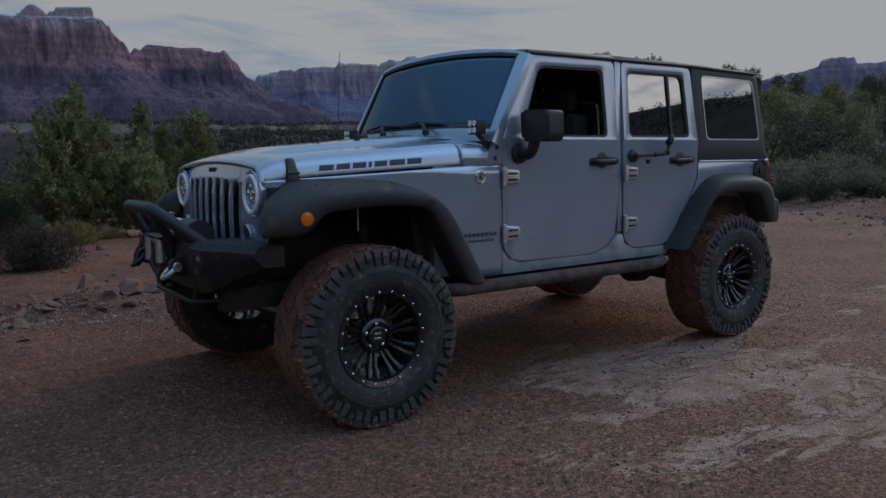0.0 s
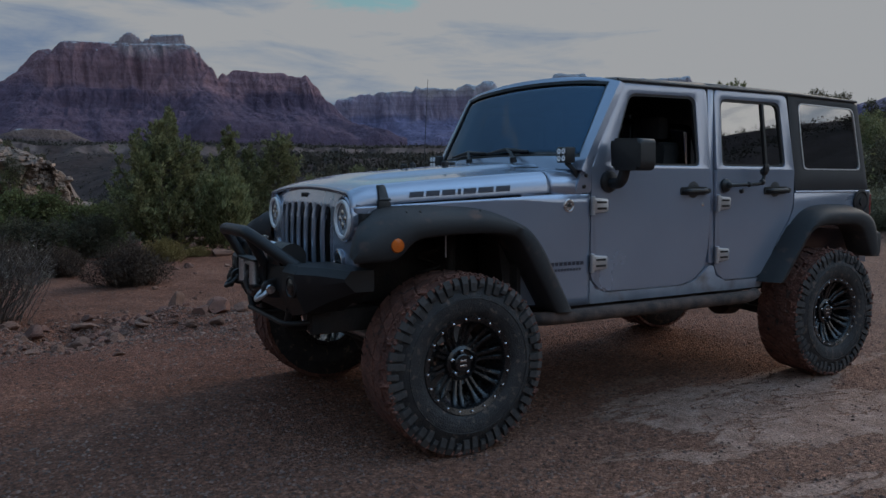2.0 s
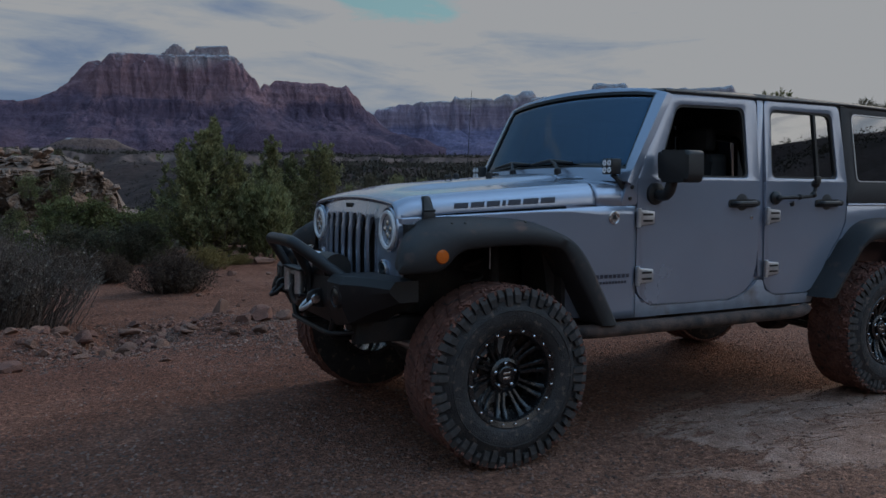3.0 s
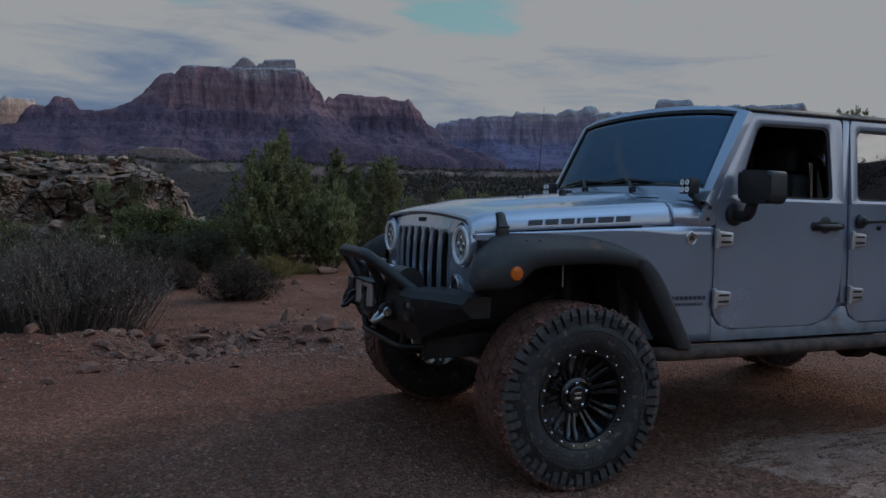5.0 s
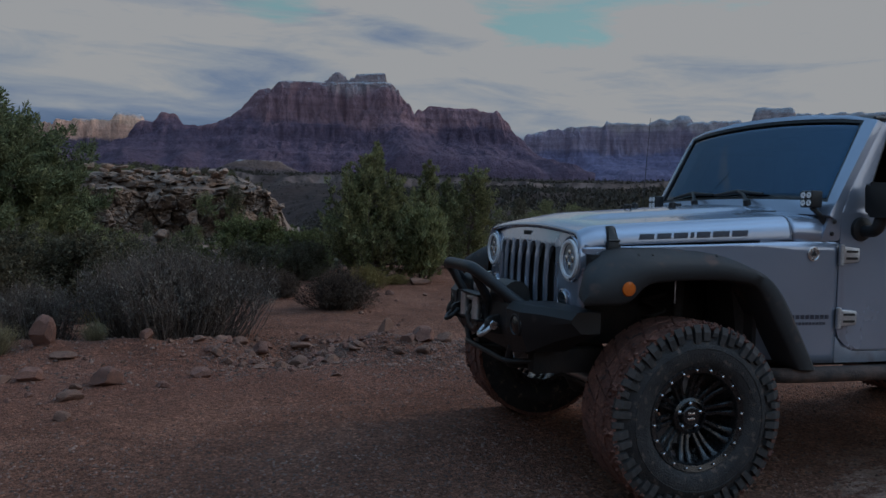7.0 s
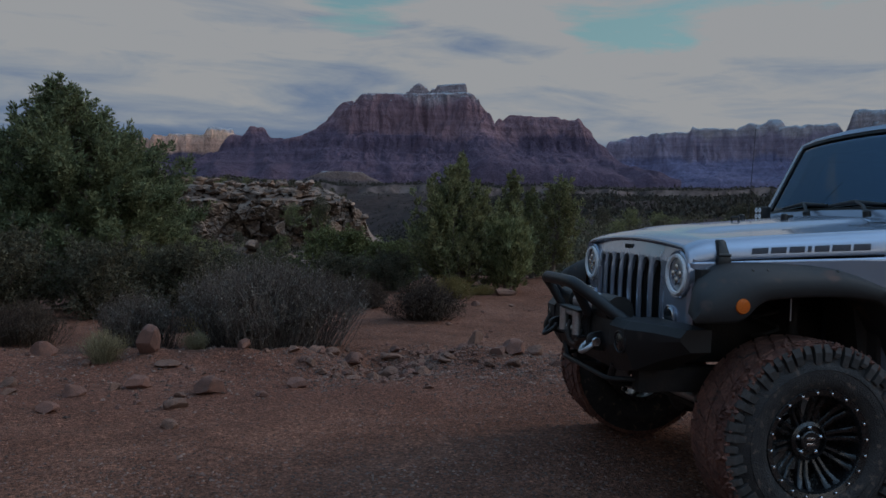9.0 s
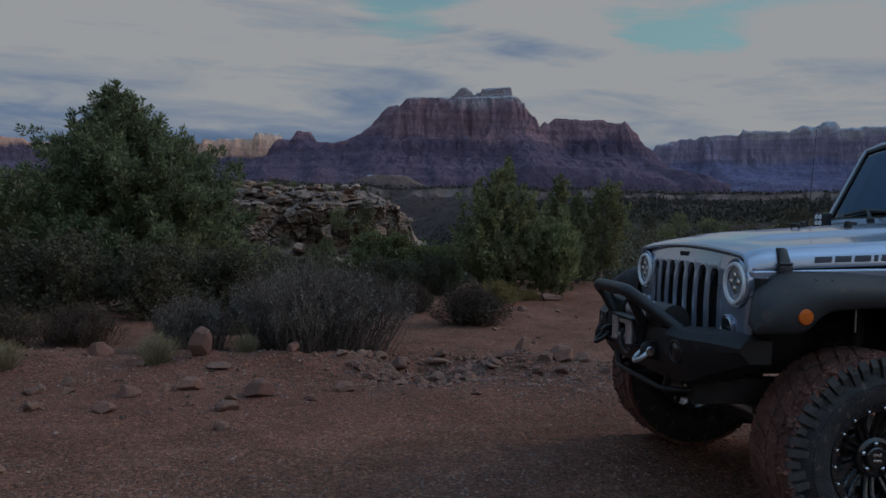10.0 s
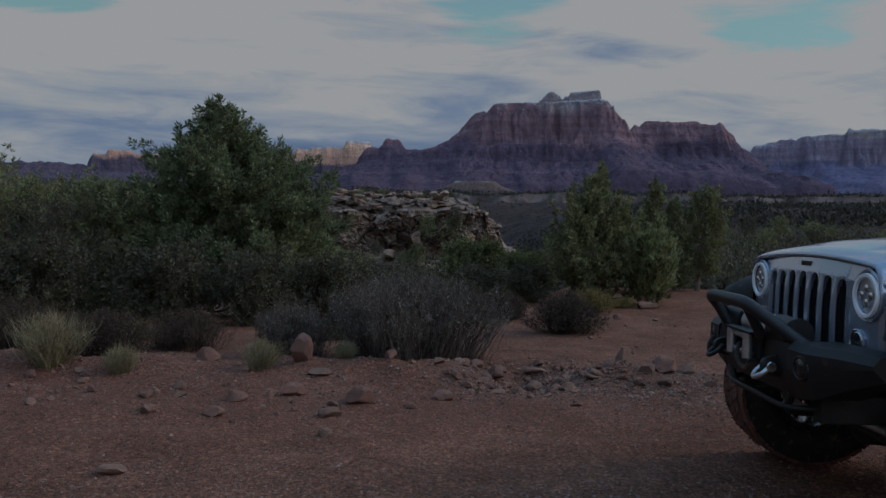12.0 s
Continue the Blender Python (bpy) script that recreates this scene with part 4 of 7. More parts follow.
def door(s, front):
    """A door: pressed lower panel, window frame, glass, hinges and handle."""
    if front:
        low = [(0.869, 1.388), (0.869, 0.80), (0.905, 0.735), (0.985, 0.706), (1.58, 0.704), (1.70, 0.735), (1.782, 0.84), (1.796, 0.98), (1.796, 1.388)]
        rad = [0.01, 0.05, 0.04, 0.05, 0.06, 0.08, 0.08, 0.05, 0.01]
        outer = [(0.872, 1.388), (1.088, 1.866), (1.793, 1.874), (1.796, 1.388)]
        inner = [(1.005, 1.405), (1.168, 1.806), (1.690, 1.814), (1.706, 1.405)]
    else:
        low = [(1.852, 1.388), (1.852, 0.80), (1.885, 0.735), (1.96, 0.708), (2.25, 0.708), (2.33, 0.75), (2.44, 0.94), (2.545, 1.06), (2.585, 1.15), (2.590, 1.388)]
        rad = [0.01, 0.05, 0.04, 0.05, 0.05, 0.06, 0.1, 0.06, 0.05, 0.01]
        outer = [(1.852, 1.388), (1.856, 1.874), (2.535, 1.874), (2.590, 1.388)]
        inner = [(1.905, 1.408), (1.908, 1.816), (2.462, 1.816), (2.500, 1.408)]
    d = panel("door", low, rad, s, "silver door with dust on its lower edge", 0.03, bevel=0.006, plain=1.38)
    o2, i2 = fillet(outer, [0.004, 0.05, 0.05, 0.004], 5), fillet(inner, [0.035, 0.05, 0.05, 0.035], 5)
    part("window_frame", ring(o2, i2, 0.03, sidewise(s), 0.006, plain=1.395), PAINT, d)
    k = len(inner)
    cen = (sum(p[0] for p in inner) / k, sum(p[1] for p in inner) / k)
    seal_in = [(cen[0] + (u - cen[0]) * 0.955, cen[1] + (v - cen[1]) * 0.945) for u, v in i2]
    part("window_seal", ring(i2, seal_in, 0.016, lambda u, v, w: (u, s * (belt_y(v) - 0.010 - w), v)), BLACK, d, "black rubber window seal")
    pane = [(cen[0] + (u - cen[0]) * 0.99, cen[1] + (v - cen[1]) * 0.99) for u, v in i2]
    if not (front and s < 0):
        part("window_glass", slab(pane, 0.004, lambda u, v, w: (u, s * (belt_y(v) - 0.020 - w), v)), PRIVACY, d, "dark tinted window")
    if not front:
        part("window_divider", slab([(2.318, 1.405), (2.338, 1.405), (2.318, 1.81), (2.298, 1.81)], 0.012, lambda u, v, w: (u, s * (belt_y(v) - 0.009 - w), v)), BLACK, d, "black upright window bar")
    # hinges
    hx = 0.905 if front else 1.893
    for hzz in (1.182, 0.867):
        line = fillet([(hx - 0.032, hzz - 0.043), (hx + 0.072, hzz - 0.034), (hx + 0.072, hzz + 0.034), (hx - 0.032, hzz + 0.043)], 0.008, 3)
        hg = part("hinge", slab(line, 0.02, lambda u, v, w: (u, s * (0.794 - w), v), 0.005), BRUSHED, d, "silver cast door hinge")
        part("hinge_barrel", lathe([(-0.052, 0.011), (-0.05, 0.013), (0.05, 0.013), (0.052, 0.011)], (hx - 0.038, s * 0.79, hzz), (0, 0, 1), 12), BRUSHED, d)
        # raised dark bars imitate the shade inside the hinge's recesses
        for q in (-0.017, 0.017):
            part("hinge_slot", boxes(((hx - 0.012, s * 0.7945 - 0.002, hzz + q - 0.006), (hx + 0.058, s * 0.7945 + 0.002, hzz + q + 0.006)), bevel=0.002), CHASSIS, d, "dark bar standing for shade in the hinge recess")
    # handle and push button; the cup's dark grey stands for shade in its dish
    px = 1.655 if front else 2.40
    part("handle_cup", lathe([(0.0, 0.048), (0.002, 0.052), (0.004, 0.048), (0.003, 0.02)], (px, s * 0.772, 1.264), (0, s, 0), 24), HARDTOP, d)
    h = part("door_handle", tube(bend([(px - 0.085, s * 0.776, 1.252), (px - 0.078, s * 0.812, 1.256), (px + 0.078, s * 0.812, 1.258), (px + 0.088, s * 0.776, 1.258)], 0.02), 0.014, n=10), BLACK, d, "black grab handle")
    part("push_button", lathe([(0.0, 0.017), (0.045, 0.017), (0.05, 0.013)], (px + 0.088, s * 0.77, 1.258), (0, s, 0), 16), BLACK, d)
    part("escutcheon", slab(fillet([(px - 0.11, 1.232), (px + 0.115, 1.234), (px + 0.115, 1.282), (px - 0.11, 1.28)], 0.02), 0.006, lambda u, v, w: (u, s * (0.781 - w), v)), BLACK, d)
    if front:
        part("lock", lathe([(0, 0.012), (0.005, 0.011), (0.006, 0.004)], (1.735, s * 0.774, 1.175), (0, s, 0), 14), CHROME, d, "bright key lock")
        mirror(s, d)
    return d


def mirror(s, d):
    line = fillet([(0.835, 1.372), (1.015, 1.368), (1.035, 1.40), (1.03, 1.535), (0.84, 1.545), (0.825, 1.52)], 0.025, 5)
    part("mirror_housing", slab(line, 0.105, lambda u, v, w: (0.955 + w + 0.10 * (u - 0.83), s * u, v), 0.020, 3), BLACK, d, "black door mirror with dried mud splashes")
    part("mirror_arm", tube(bend([(0.99, s * 0.775, 1.305), (0.99, s * 0.875, 1.300), (1.005, s * 0.89, 1.39)], 0.04), 0.030, n=12), BLACK, d)
    part("mirror_foot", lathe([(0.0, 0.062), (0.018, 0.058), (0.028, 0.035)], (0.99, s * 0.772, 1.312), (0, s, 0), 20), BLACK, d)
    part("mirror_glass", slab(fillet([(0.845, 1.388), (1.015, 1.388), (1.015, 1.525), (0.845, 1.525)], 0.02), 0.003, lambda u, v, w: (1.0605 + w + 0.10 * (u - 0.83), s * u, v)), CHROME, d, "mirror glass")


for s in (-1, 1):
    door(s, True)
    door(s, False)
    # body sides between and behind the doors
    panel("rocker", [(0.866, 0.640), (2.28, 0.640), (2.34, 0.73), (2.26, 0.698), (1.96, 0.698), (1.87, 0.735), (1.845, 0.80), (1.803, 0.80), (1.77, 0.77), (1.70, 0.722), (1.58, 0.692), (0.985, 0.695), (0.905, 0.722), (0.866, 0.775)], 0.008, s, "silver sill with splashed dirt", bevel=0.002, material=DIRTY)
    panel("pillar", [(1.803, 0.82), (1.845, 0.82), (1.849, 1.874), (1.800, 1.874)], 0.004, s, bevel=0.002)
    panel("rear_quarter", [(2.350, 0.735), (2.36, 0.70), (2.40, 0.86), (2.53, 1.02), (2.72, 1.085), (3.10, 1.085), (3.28, 0.98), (3.35, 0.76), (3.42, 0.74), (3.42, 1.243), (2.597, 1.243), (2.594, 1.14), (2.552, 1.055), (2.447, 0.935)], 0.006, s, bevel=0.003)
    bm = bmesh.new()
    tube([(2.60, s * 0.775, 1.247), (3.42, s * 0.775, 1.247)], 0.009, bm, 8)
    part("belt_moulding", bm, PAINT, jeep)
    # scuttle side and bolts where the screen frame folds
    panel("screen_bracket", [(0.752, 1.25), (0.866, 1.25), (0.868, 1.385), (0.955, 1.545), (0.925, 1.555), (0.80, 1.37)], 0.015, s, depth=0.02, bevel=0.004)
    for u, v in ((0.815, 1.285), (0.828, 1.345), (0.872, 1.445), (0.905, 1.505)):
        part("bracket_bolt", lathe([(-0.004, 0.011), (0.006, 0.011), (0.009, 0.007)], (u, s * belt_y(v), v), (0, s, 0), 10), BLACK, jeep)
    # round trim badge behind the wheel, plain
    bz = (0.711, s * 0.776, 1.184)
    part("side_badge", lathe([(0.0, 0.036), (0.004, 0.036), (0.006, 0.030), (0.004, 0.027), (0.004, 0.004)], bz, (0, s, 0), 28), CHROME, jeep, "small round bright badge")
    part("badge_face", slab(fillet([(0.696, 1.176), (0.728, 1.176), (0.712, 1.202)], 0.004), 0.003, lambda u, v, w: (u, s * (0.783 - w), v)), BLACK, jeep)
    # two rows of dark lettering, kept as bars
    bm = bmesh.new()
    for k in range(8):
        box(bm, (0.595 + 0.029 * k, s * 0.7755 - 0.001, 0.862), (0.617 + 0.029 * k, s * 0.7755 + 0.001, 0.882))
    for k in range(9):
        box(bm, (0.622 + 0.0205 * k, s * 0.7755 - 0.001, 0.832), (0.637 + 0.0205 * k, s * 0.7755 + 0.001, 0.846))
    part("side_marks", bm, INK, jeep, "two rows of dark marks")

# hood, with raised middle and turned-down sides


def hood_half(x):
    return 0.638 + (0.757 - 0.638) * np.clip((x + 0.47) / 1.02, 0, 1.15)


def hood_point(x, q, lift=0.0):
    """q from -1 to 1 across the hood."""
    t = (x + 0.47) / 1.02
    w = float(hood_half(x))
    side = 1.198 + 0.050 * t
    top = 1.292 + 0.075 * t
    crown = 0.028 + 0.012 * t
    nose = max(0.0, (0.10 - (x + 0.47)) / 0.10)
    a = abs(q)
    if a > 0.86:
        k = (a - 0.86) / 0.14
        y = w * (0.90 + 0.10 * math.sin(k * math.pi / 2))
        z = top - (top - side) * (1 - math.cos(k * math.pi / 2))
    else:
        y = w * 0.90 * a / 0.86
        z = top + crown * (1 - (a / 0.86) ** 2)
        z += 0.020 * float(step(0.55 - a, 0, 0.10)) * float(step(t, 0.05, 0.3))
    z -= 0.022 * nose ** 2 + 0.02 * (a ** 3) * max(0.0, 0.3 - t)
    return (x, math.copysign(y, q) if q else 0.0, z + lift)


def edge_fine(v):
    """Spreads the steps across the hood so that half of them lie on its turned-down sides."""
    a = abs(2 * v - 1)
    q = a / 0.55 * 0.84 if a < 0.55 else 0.84 + 0.16 * (a - 0.55) / 0.45
    return math.copysign(q, v - 0.5)


hood = part("hood", grid(60, 101, lambda u, v: hood_point(-0.485 + 1.08 * u, edge_fine(v))), PAINT, jeep, "silver hood reflecting the bright sky", 40)
m = hood.modifiers.new("thick", "SOLIDIFY")
m.thickness, m.offset = 0.018, -1
cowl = part("cowl", grid(12, 41, lambda u, v: hood_point(0.602 + 0.20 * u, -1 + 2 * v, -0.004 - 0.012 * u)), PAINT, jeep, "silver cowl below the windscreen", 40)
m = cowl.modifiers.new("thick", "SOLIDIFY")
m.thickness, m.offset = 0.018, -1
# lettering along the hood's sides, kept as seven plain bars
for s in (-1, 1):
    x0 = -0.192
    for k, wd in enumerate((0.074, 0.070, 0.070, 0.017, 0.068, 0.084, 0.080)):
        bm = bmesh.new()
        n = 10
        q_at = [0.9545 + 0.0305 * j / 8 for j in range(9)]
        lean = lambda i, j: x0 + wd * i / n + 0.008 * (1 - j / 8)
        vs = [[[bm.verts.new(Vector(hood_point(lean(i, j), s * q_at[j])) + Vector((0, s * 0.6, 0.8)) * h) for j in range(9)] for i in range(n + 1)] for h in (0.0025, -0.002)]
        solid = lambda i, j: 0 <= i < n and 1 <= j < 7
        for i in range(n):
            for j in range(8):
                if not solid(i, j):
                    continue
                for lay in vs:
                    bm.faces.new((lay[i][j], lay[i + 1][j], lay[i + 1][j + 1], lay[i][j + 1]))
                for di, dj, e in ((-1, 0, ((i, j), (i, j + 1))), (1, 0, ((i + 1, j), (i + 1, j + 1))), (0, -1, ((i, j), (i + 1, j))), (0, 1, ((i, j + 1), (i + 1, j + 1)))):
                    if not solid(i + di, j + dj):
                        (a0, b0), (a1, b1) = e
                        bm.faces.new((vs[0][a0][b0], vs[0][a1][b1], vs[1][a1][b1], vs[1][a0][b0]))
        bmesh.ops.delete(bm, geom=[v for v in bm.verts if not v.link_faces], context="VERTS")
        part("hood_mark", bm, INK, hood, "dark blue mark" if k == 0 else "")
        x0 += wd + 0.0145
    # rubber hood latch
    lx, w = -0.325, float(hood_half(-0.325))
    lt = part("hood_latch", slab(fillet([(lx - 0.026, 1.222), (lx + 0.026, 1.222), (lx + 0.018, 1.296), (lx - 0.018, 1.296)], 0.012), 0.03, lambda u, v, q: (u, s * (w + 0.018 - q - max(0, v - 1.25) * 0.6), v), 0.006), BLACK, jeep, "black rubber hood latch")
    part("latch_base", slab(fillet([(lx - 0.034, 1.165), (lx + 0.034, 1.165), (lx + 0.028, 1.225), (lx - 0.028, 1.225)], 0.012), 0.03, lambda u, v, q: (u, s * (w + 0.022 - q), v), 0.006), BLACK, jeep)
    part("latch_pin", lathe([(-0.03, 0.007), (0.03, 0.007)], (lx, s * (w + 0.02), 1.226), (1, 0, 0), 8), BLACK, jeep)
    # painted fender running back into the cowl side, one smooth pressing
    def fender(u, v):
        x = -0.47 + 1.331 * u
        y = (float(hood_half(min(x, 0.58))) + 0.006) * (1 - float(step(x, -0.2, 0.55))) + 0.775 * float(step(x, -0.2, 0.55))
        top = min(1.190 + 0.050 * (x + 0.47) / 1.02, 1.2445)
        low = float(np.interp(x, (-0.47, 0.25, 0.42, 0.62, 0.87), (1.078, 1.078, 0.97, 0.64, 0.64)))
        return (x, s * y, low + (top - low) * v)

    fp = part("fender", grid(60, 14, fender), PAINT, jeep, "silver fender and cowl side", 50)
    m = fp.modifiers.new("thick", "SOLIDIFY")
    m.thickness, m.offset = 0.014, -1
    if s > 0:
        m.offset = 1
# hood fittings
for y in (-0.20, 0.20):
    part("hood_bumper", lathe([(0, 0.020), (0.025, 0.018), (0.032, 0.012)], (0.28, y, hood_point(0.28, y / 0.75)[2]), (0, 0, 1), 14), BLACK, hood, "black rubber hood stop")
z0 = hood_point(0.12, 0)[2]
part("footman_loop", tube(bend([(0.12, -0.035, z0), (0.12, -0.035, z0 + 0.022), (0.12, 0.035, z0 + 0.022), (0.12, 0.035, z0)], 0.01), 0.006, n=8), BLACK, hood, "black tie-down loop")
part("washer_jet", boxes(((0.42, -0.03, hood_point(0.42, 0)[2] - 0.005), (0.45, 0.03, hood_point(0.42, 0)[2] + 0.016)), bevel=0.005), BLACK, hood)

# grille: painted face with seven through slots


def grille_top(y):
    return 1.288 - 0.085 * (abs(y) / 0.645) ** 3


def face_x(z, y):
    """The face bows a little; the bars between the slots are rounded."""
    bar = 0.0
    if abs(y) < 0.35:
        d = abs((y + 0.348) / 0.116 % 1.0 - 0.5) * 0.116
        bar = 0.011 * max(0.0, 1 - (d / 0.022) ** 2) * (1 - float(step(z, 1.13, 1.21)))
    return -0.506 + 0.10 * y * y + 0.05 * max(0.0, z - 1.05) + 0.28 * max(0.0, z - 1.20) - bar


slots = [-0.348 + 0.116 * i for i in range(7)]
bm = bmesh.new()
ZB, ZT = 0.885, 1.172


def gquad(y0, y1, z0, z1, n=1):
    """A curved patch of the face from y0 to y1."""
    for i in range(n):
        a, b = y0 + (y1 - y0) * i / n, y0 + (y1 - y0) * (i + 1) / n
        za0, zb0 = (z0 if not callable(z0) else z0(a)), (z0 if not callable(z0) else z0(b))
        za1, zb1 = (z1 if not callable(z1) else z1(a)), (z1 if not callable(z1) else z1(b))
        k = 6
        for j in range(k):
            f0, f1 = j / k, (j + 1) / k
            q = [(a, za0 + (za1 - za0) * f0), (b, zb0 + (zb1 - zb0) * f0), (b, zb0 + (zb1 - zb0) * f1), (a, za0 + (za1 - za0) * f1)]
            bm.faces.new([bm.verts.new((face_x(z, y), y, z)) for y, z in q])


gquad(-0.645, slots[0] - 0.036, 0.80, grille_top, 6)
gquad(slots[-1] + 0.036, 0.645, 0.80, grille_top, 6)
for i, c in enumerate(slots):
    top_in = lambda y, c=c: ZT + math.sqrt(max(0.0, 0.036 ** 2 - (y - c) ** 2)) - 0.02 * (abs(c) / 0.35) ** 2
    low_in = lambda y, c=c: ZB - math.sqrt(max(0.0, 0.036 ** 2 - (y - c) ** 2))
    gquad(c - 0.036, c + 0.036, top_in, grille_top, 8)
    gquad(c - 0.036, c + 0.036, 0.80, low_in, 8)
    if i < 6:
        gquad(c + 0.036, slots[i + 1] - 0.036, 0.80, grille_top, 6)
bmesh.ops.remove_doubles(bm, verts=bm.verts, dist=0.0008)
grille = part("grille", bm, PAINT, jeep, "silver grille face with seven slots", 40)
bm = bmesh.new()
bm.from_mesh(grille.data)
for f in bm.faces:
    if f.normal.x > 0:
        f.normal_flip()
    f.smooth = f.calc_center_median().z < 1.14
bm.to_mesh(grille.data)
bm.free()
m = grille.modifiers.new("thick", "SOLIDIFY")
m.thickness, m.offset = 0.020, -1
part("radiator_screen", boxes(((-0.44, -0.45, 0.82), (-0.43, 0.45, 1.25))), CHASSIS, jeep, "dark radiator mesh")
bm = bmesh.new()
for k in range(46):
    y = -0.44 + 0.88 * k / 45
    box(bm, (-0.452, y - 0.002, 0.83), (-0.446, y + 0.002, 1.24))
part("mesh_insert", bm, BLACK, jeep)
part("grille_badge", boxes(*[((face_x(1.245, 0) - 0.006, -0.050 + 0.026 * k, 1.232), (face_x(1.245, 0) + 0.004, -0.030 + 0.026 * k, 1.256)) for k in range(4)], bevel=0.003), BLACK, jeep, "small dark emblem bars")
for s in (-1, 1):
    c = (face_x(1.13, 0.54), s * 0.54, 1.130)
    lamp = part("headlight", lathe([(-0.03, 0.108), (0.006, 0.112), (0.012, 0.108), (0.010, 0.100), (-0.02, 0.096)], c, (-1, 0, 0), 40), PAINT, jeep, "round headlight with a white halo ring")
    part("halo_ring", lathe([(0.010, 0.096), (0.022, 0.093), (0.022, 0.080), (0.010, 0.077)], c, (-1, 0, 0), 40, closed=True), HALO, lamp, "white halo ring")
    part("reflector", lathe([(0.004, 0.077), (0.006, 0.072), (0.002, 0.03), (0.002, 0.002)], c, (-1, 0, 0), 32), BRUSHED, lamp, "bright lamp bowl")
    bm = bmesh.new()
    for dy, dz2 in ((0, 0.030), (0, -0.030), (-0.033, 0), (0.033, 0)):
        lathe([(0.004, 0.020), (0.014, 0.018), (0.018, 0.008)], (c[0], c[1] + dy, c[2] + dz2), (-1, 0, 0), 14, bm)
    part("projector", bm, CHROME, lamp, "bright lamp projectors")
    c2 = (face_x(0.93, 0.5), s * 0.485, 0.925)
    ts = part("turn_lamp", lathe([(-0.01, 0.048), (0.008, 0.048), (0.012, 0.042), (0.012, 0.002)], c2, (-1, 0, 0), 24), CHROME, jeep, "round clear turn lamp")
    part("turn_bezel", lathe([(-0.01, 0.060), (0.010, 0.058), (0.013, 0.053), (0.006, 0.049), (-0.01, 0.049)], c2, (-1, 0, 0), 24, closed=True), PAINT, ts)

# wheel arch flares


def flare(s, line, inner, y0, y1, label):
    """A broad plastic lip between an outer and an inner arch line, standing out from the body."""
    bm = bmesh.new()
    rows = []
    for (u, v), (a, b) in zip(line, inner):
        p, q = Vector((u, v)), Vector((a, b))
        d = q - p
        secs = [(p - d * 0.05, y0), (p + d * 0.12, y0 + (y1 - y0) * 0.52), (p + d * 0.30, y0 + (y1 - y0) * 0.88), (p + d * 0.50, y1), (p + d * 0.92, y1 - 0.006), (q, y1 - 0.02), (q, y0 - 0.02)]
        rows.append([bm.verts.new((e.x + 0.13 * float(step(-e.x, 0.25, 0.58)) * min(1.0, max(0.0, (y1 - yy) / (y1 - y0))) ** 1.5, s * yy, e.y)) for e, yy in secs])
    for r0, r1 in zip(rows, rows[1:]):
        for j in range(len(r0) - 1):
            bm.faces.new((r0[j], r0[j + 1], r1[j + 1], r1[j]))
    bm.faces.new(rows[0])
    bm.faces.new(rows[-1][::-1])
    return part("wheel_arch_flare", bm, FLARE, jeep, label, 62)


def smooth_line(pts, n=28, r=0.14):
    """Evenly spaced points along a rounded open line."""
    b = bend([(u, v, 0) for u, v in pts], r, 6)
    d = [0.0]
    for p, q in zip(b, b[1:]):
        d.append(d[-1] + (q - p).length)
    out = []
    for i in range(n):
        t = d[-1] * i / (n - 1)
        j = max(k for k in range(len(d)) if d[k] <= t + 1e-9)
        j = min(j, len(b) - 2)
        f = (t - d[j]) / max(d[j + 1] - d[j], 1e-9)
        p = b[j].lerp(b[j + 1], min(max(f, 0), 1))
        out.append((p.x, p.y))
    return out


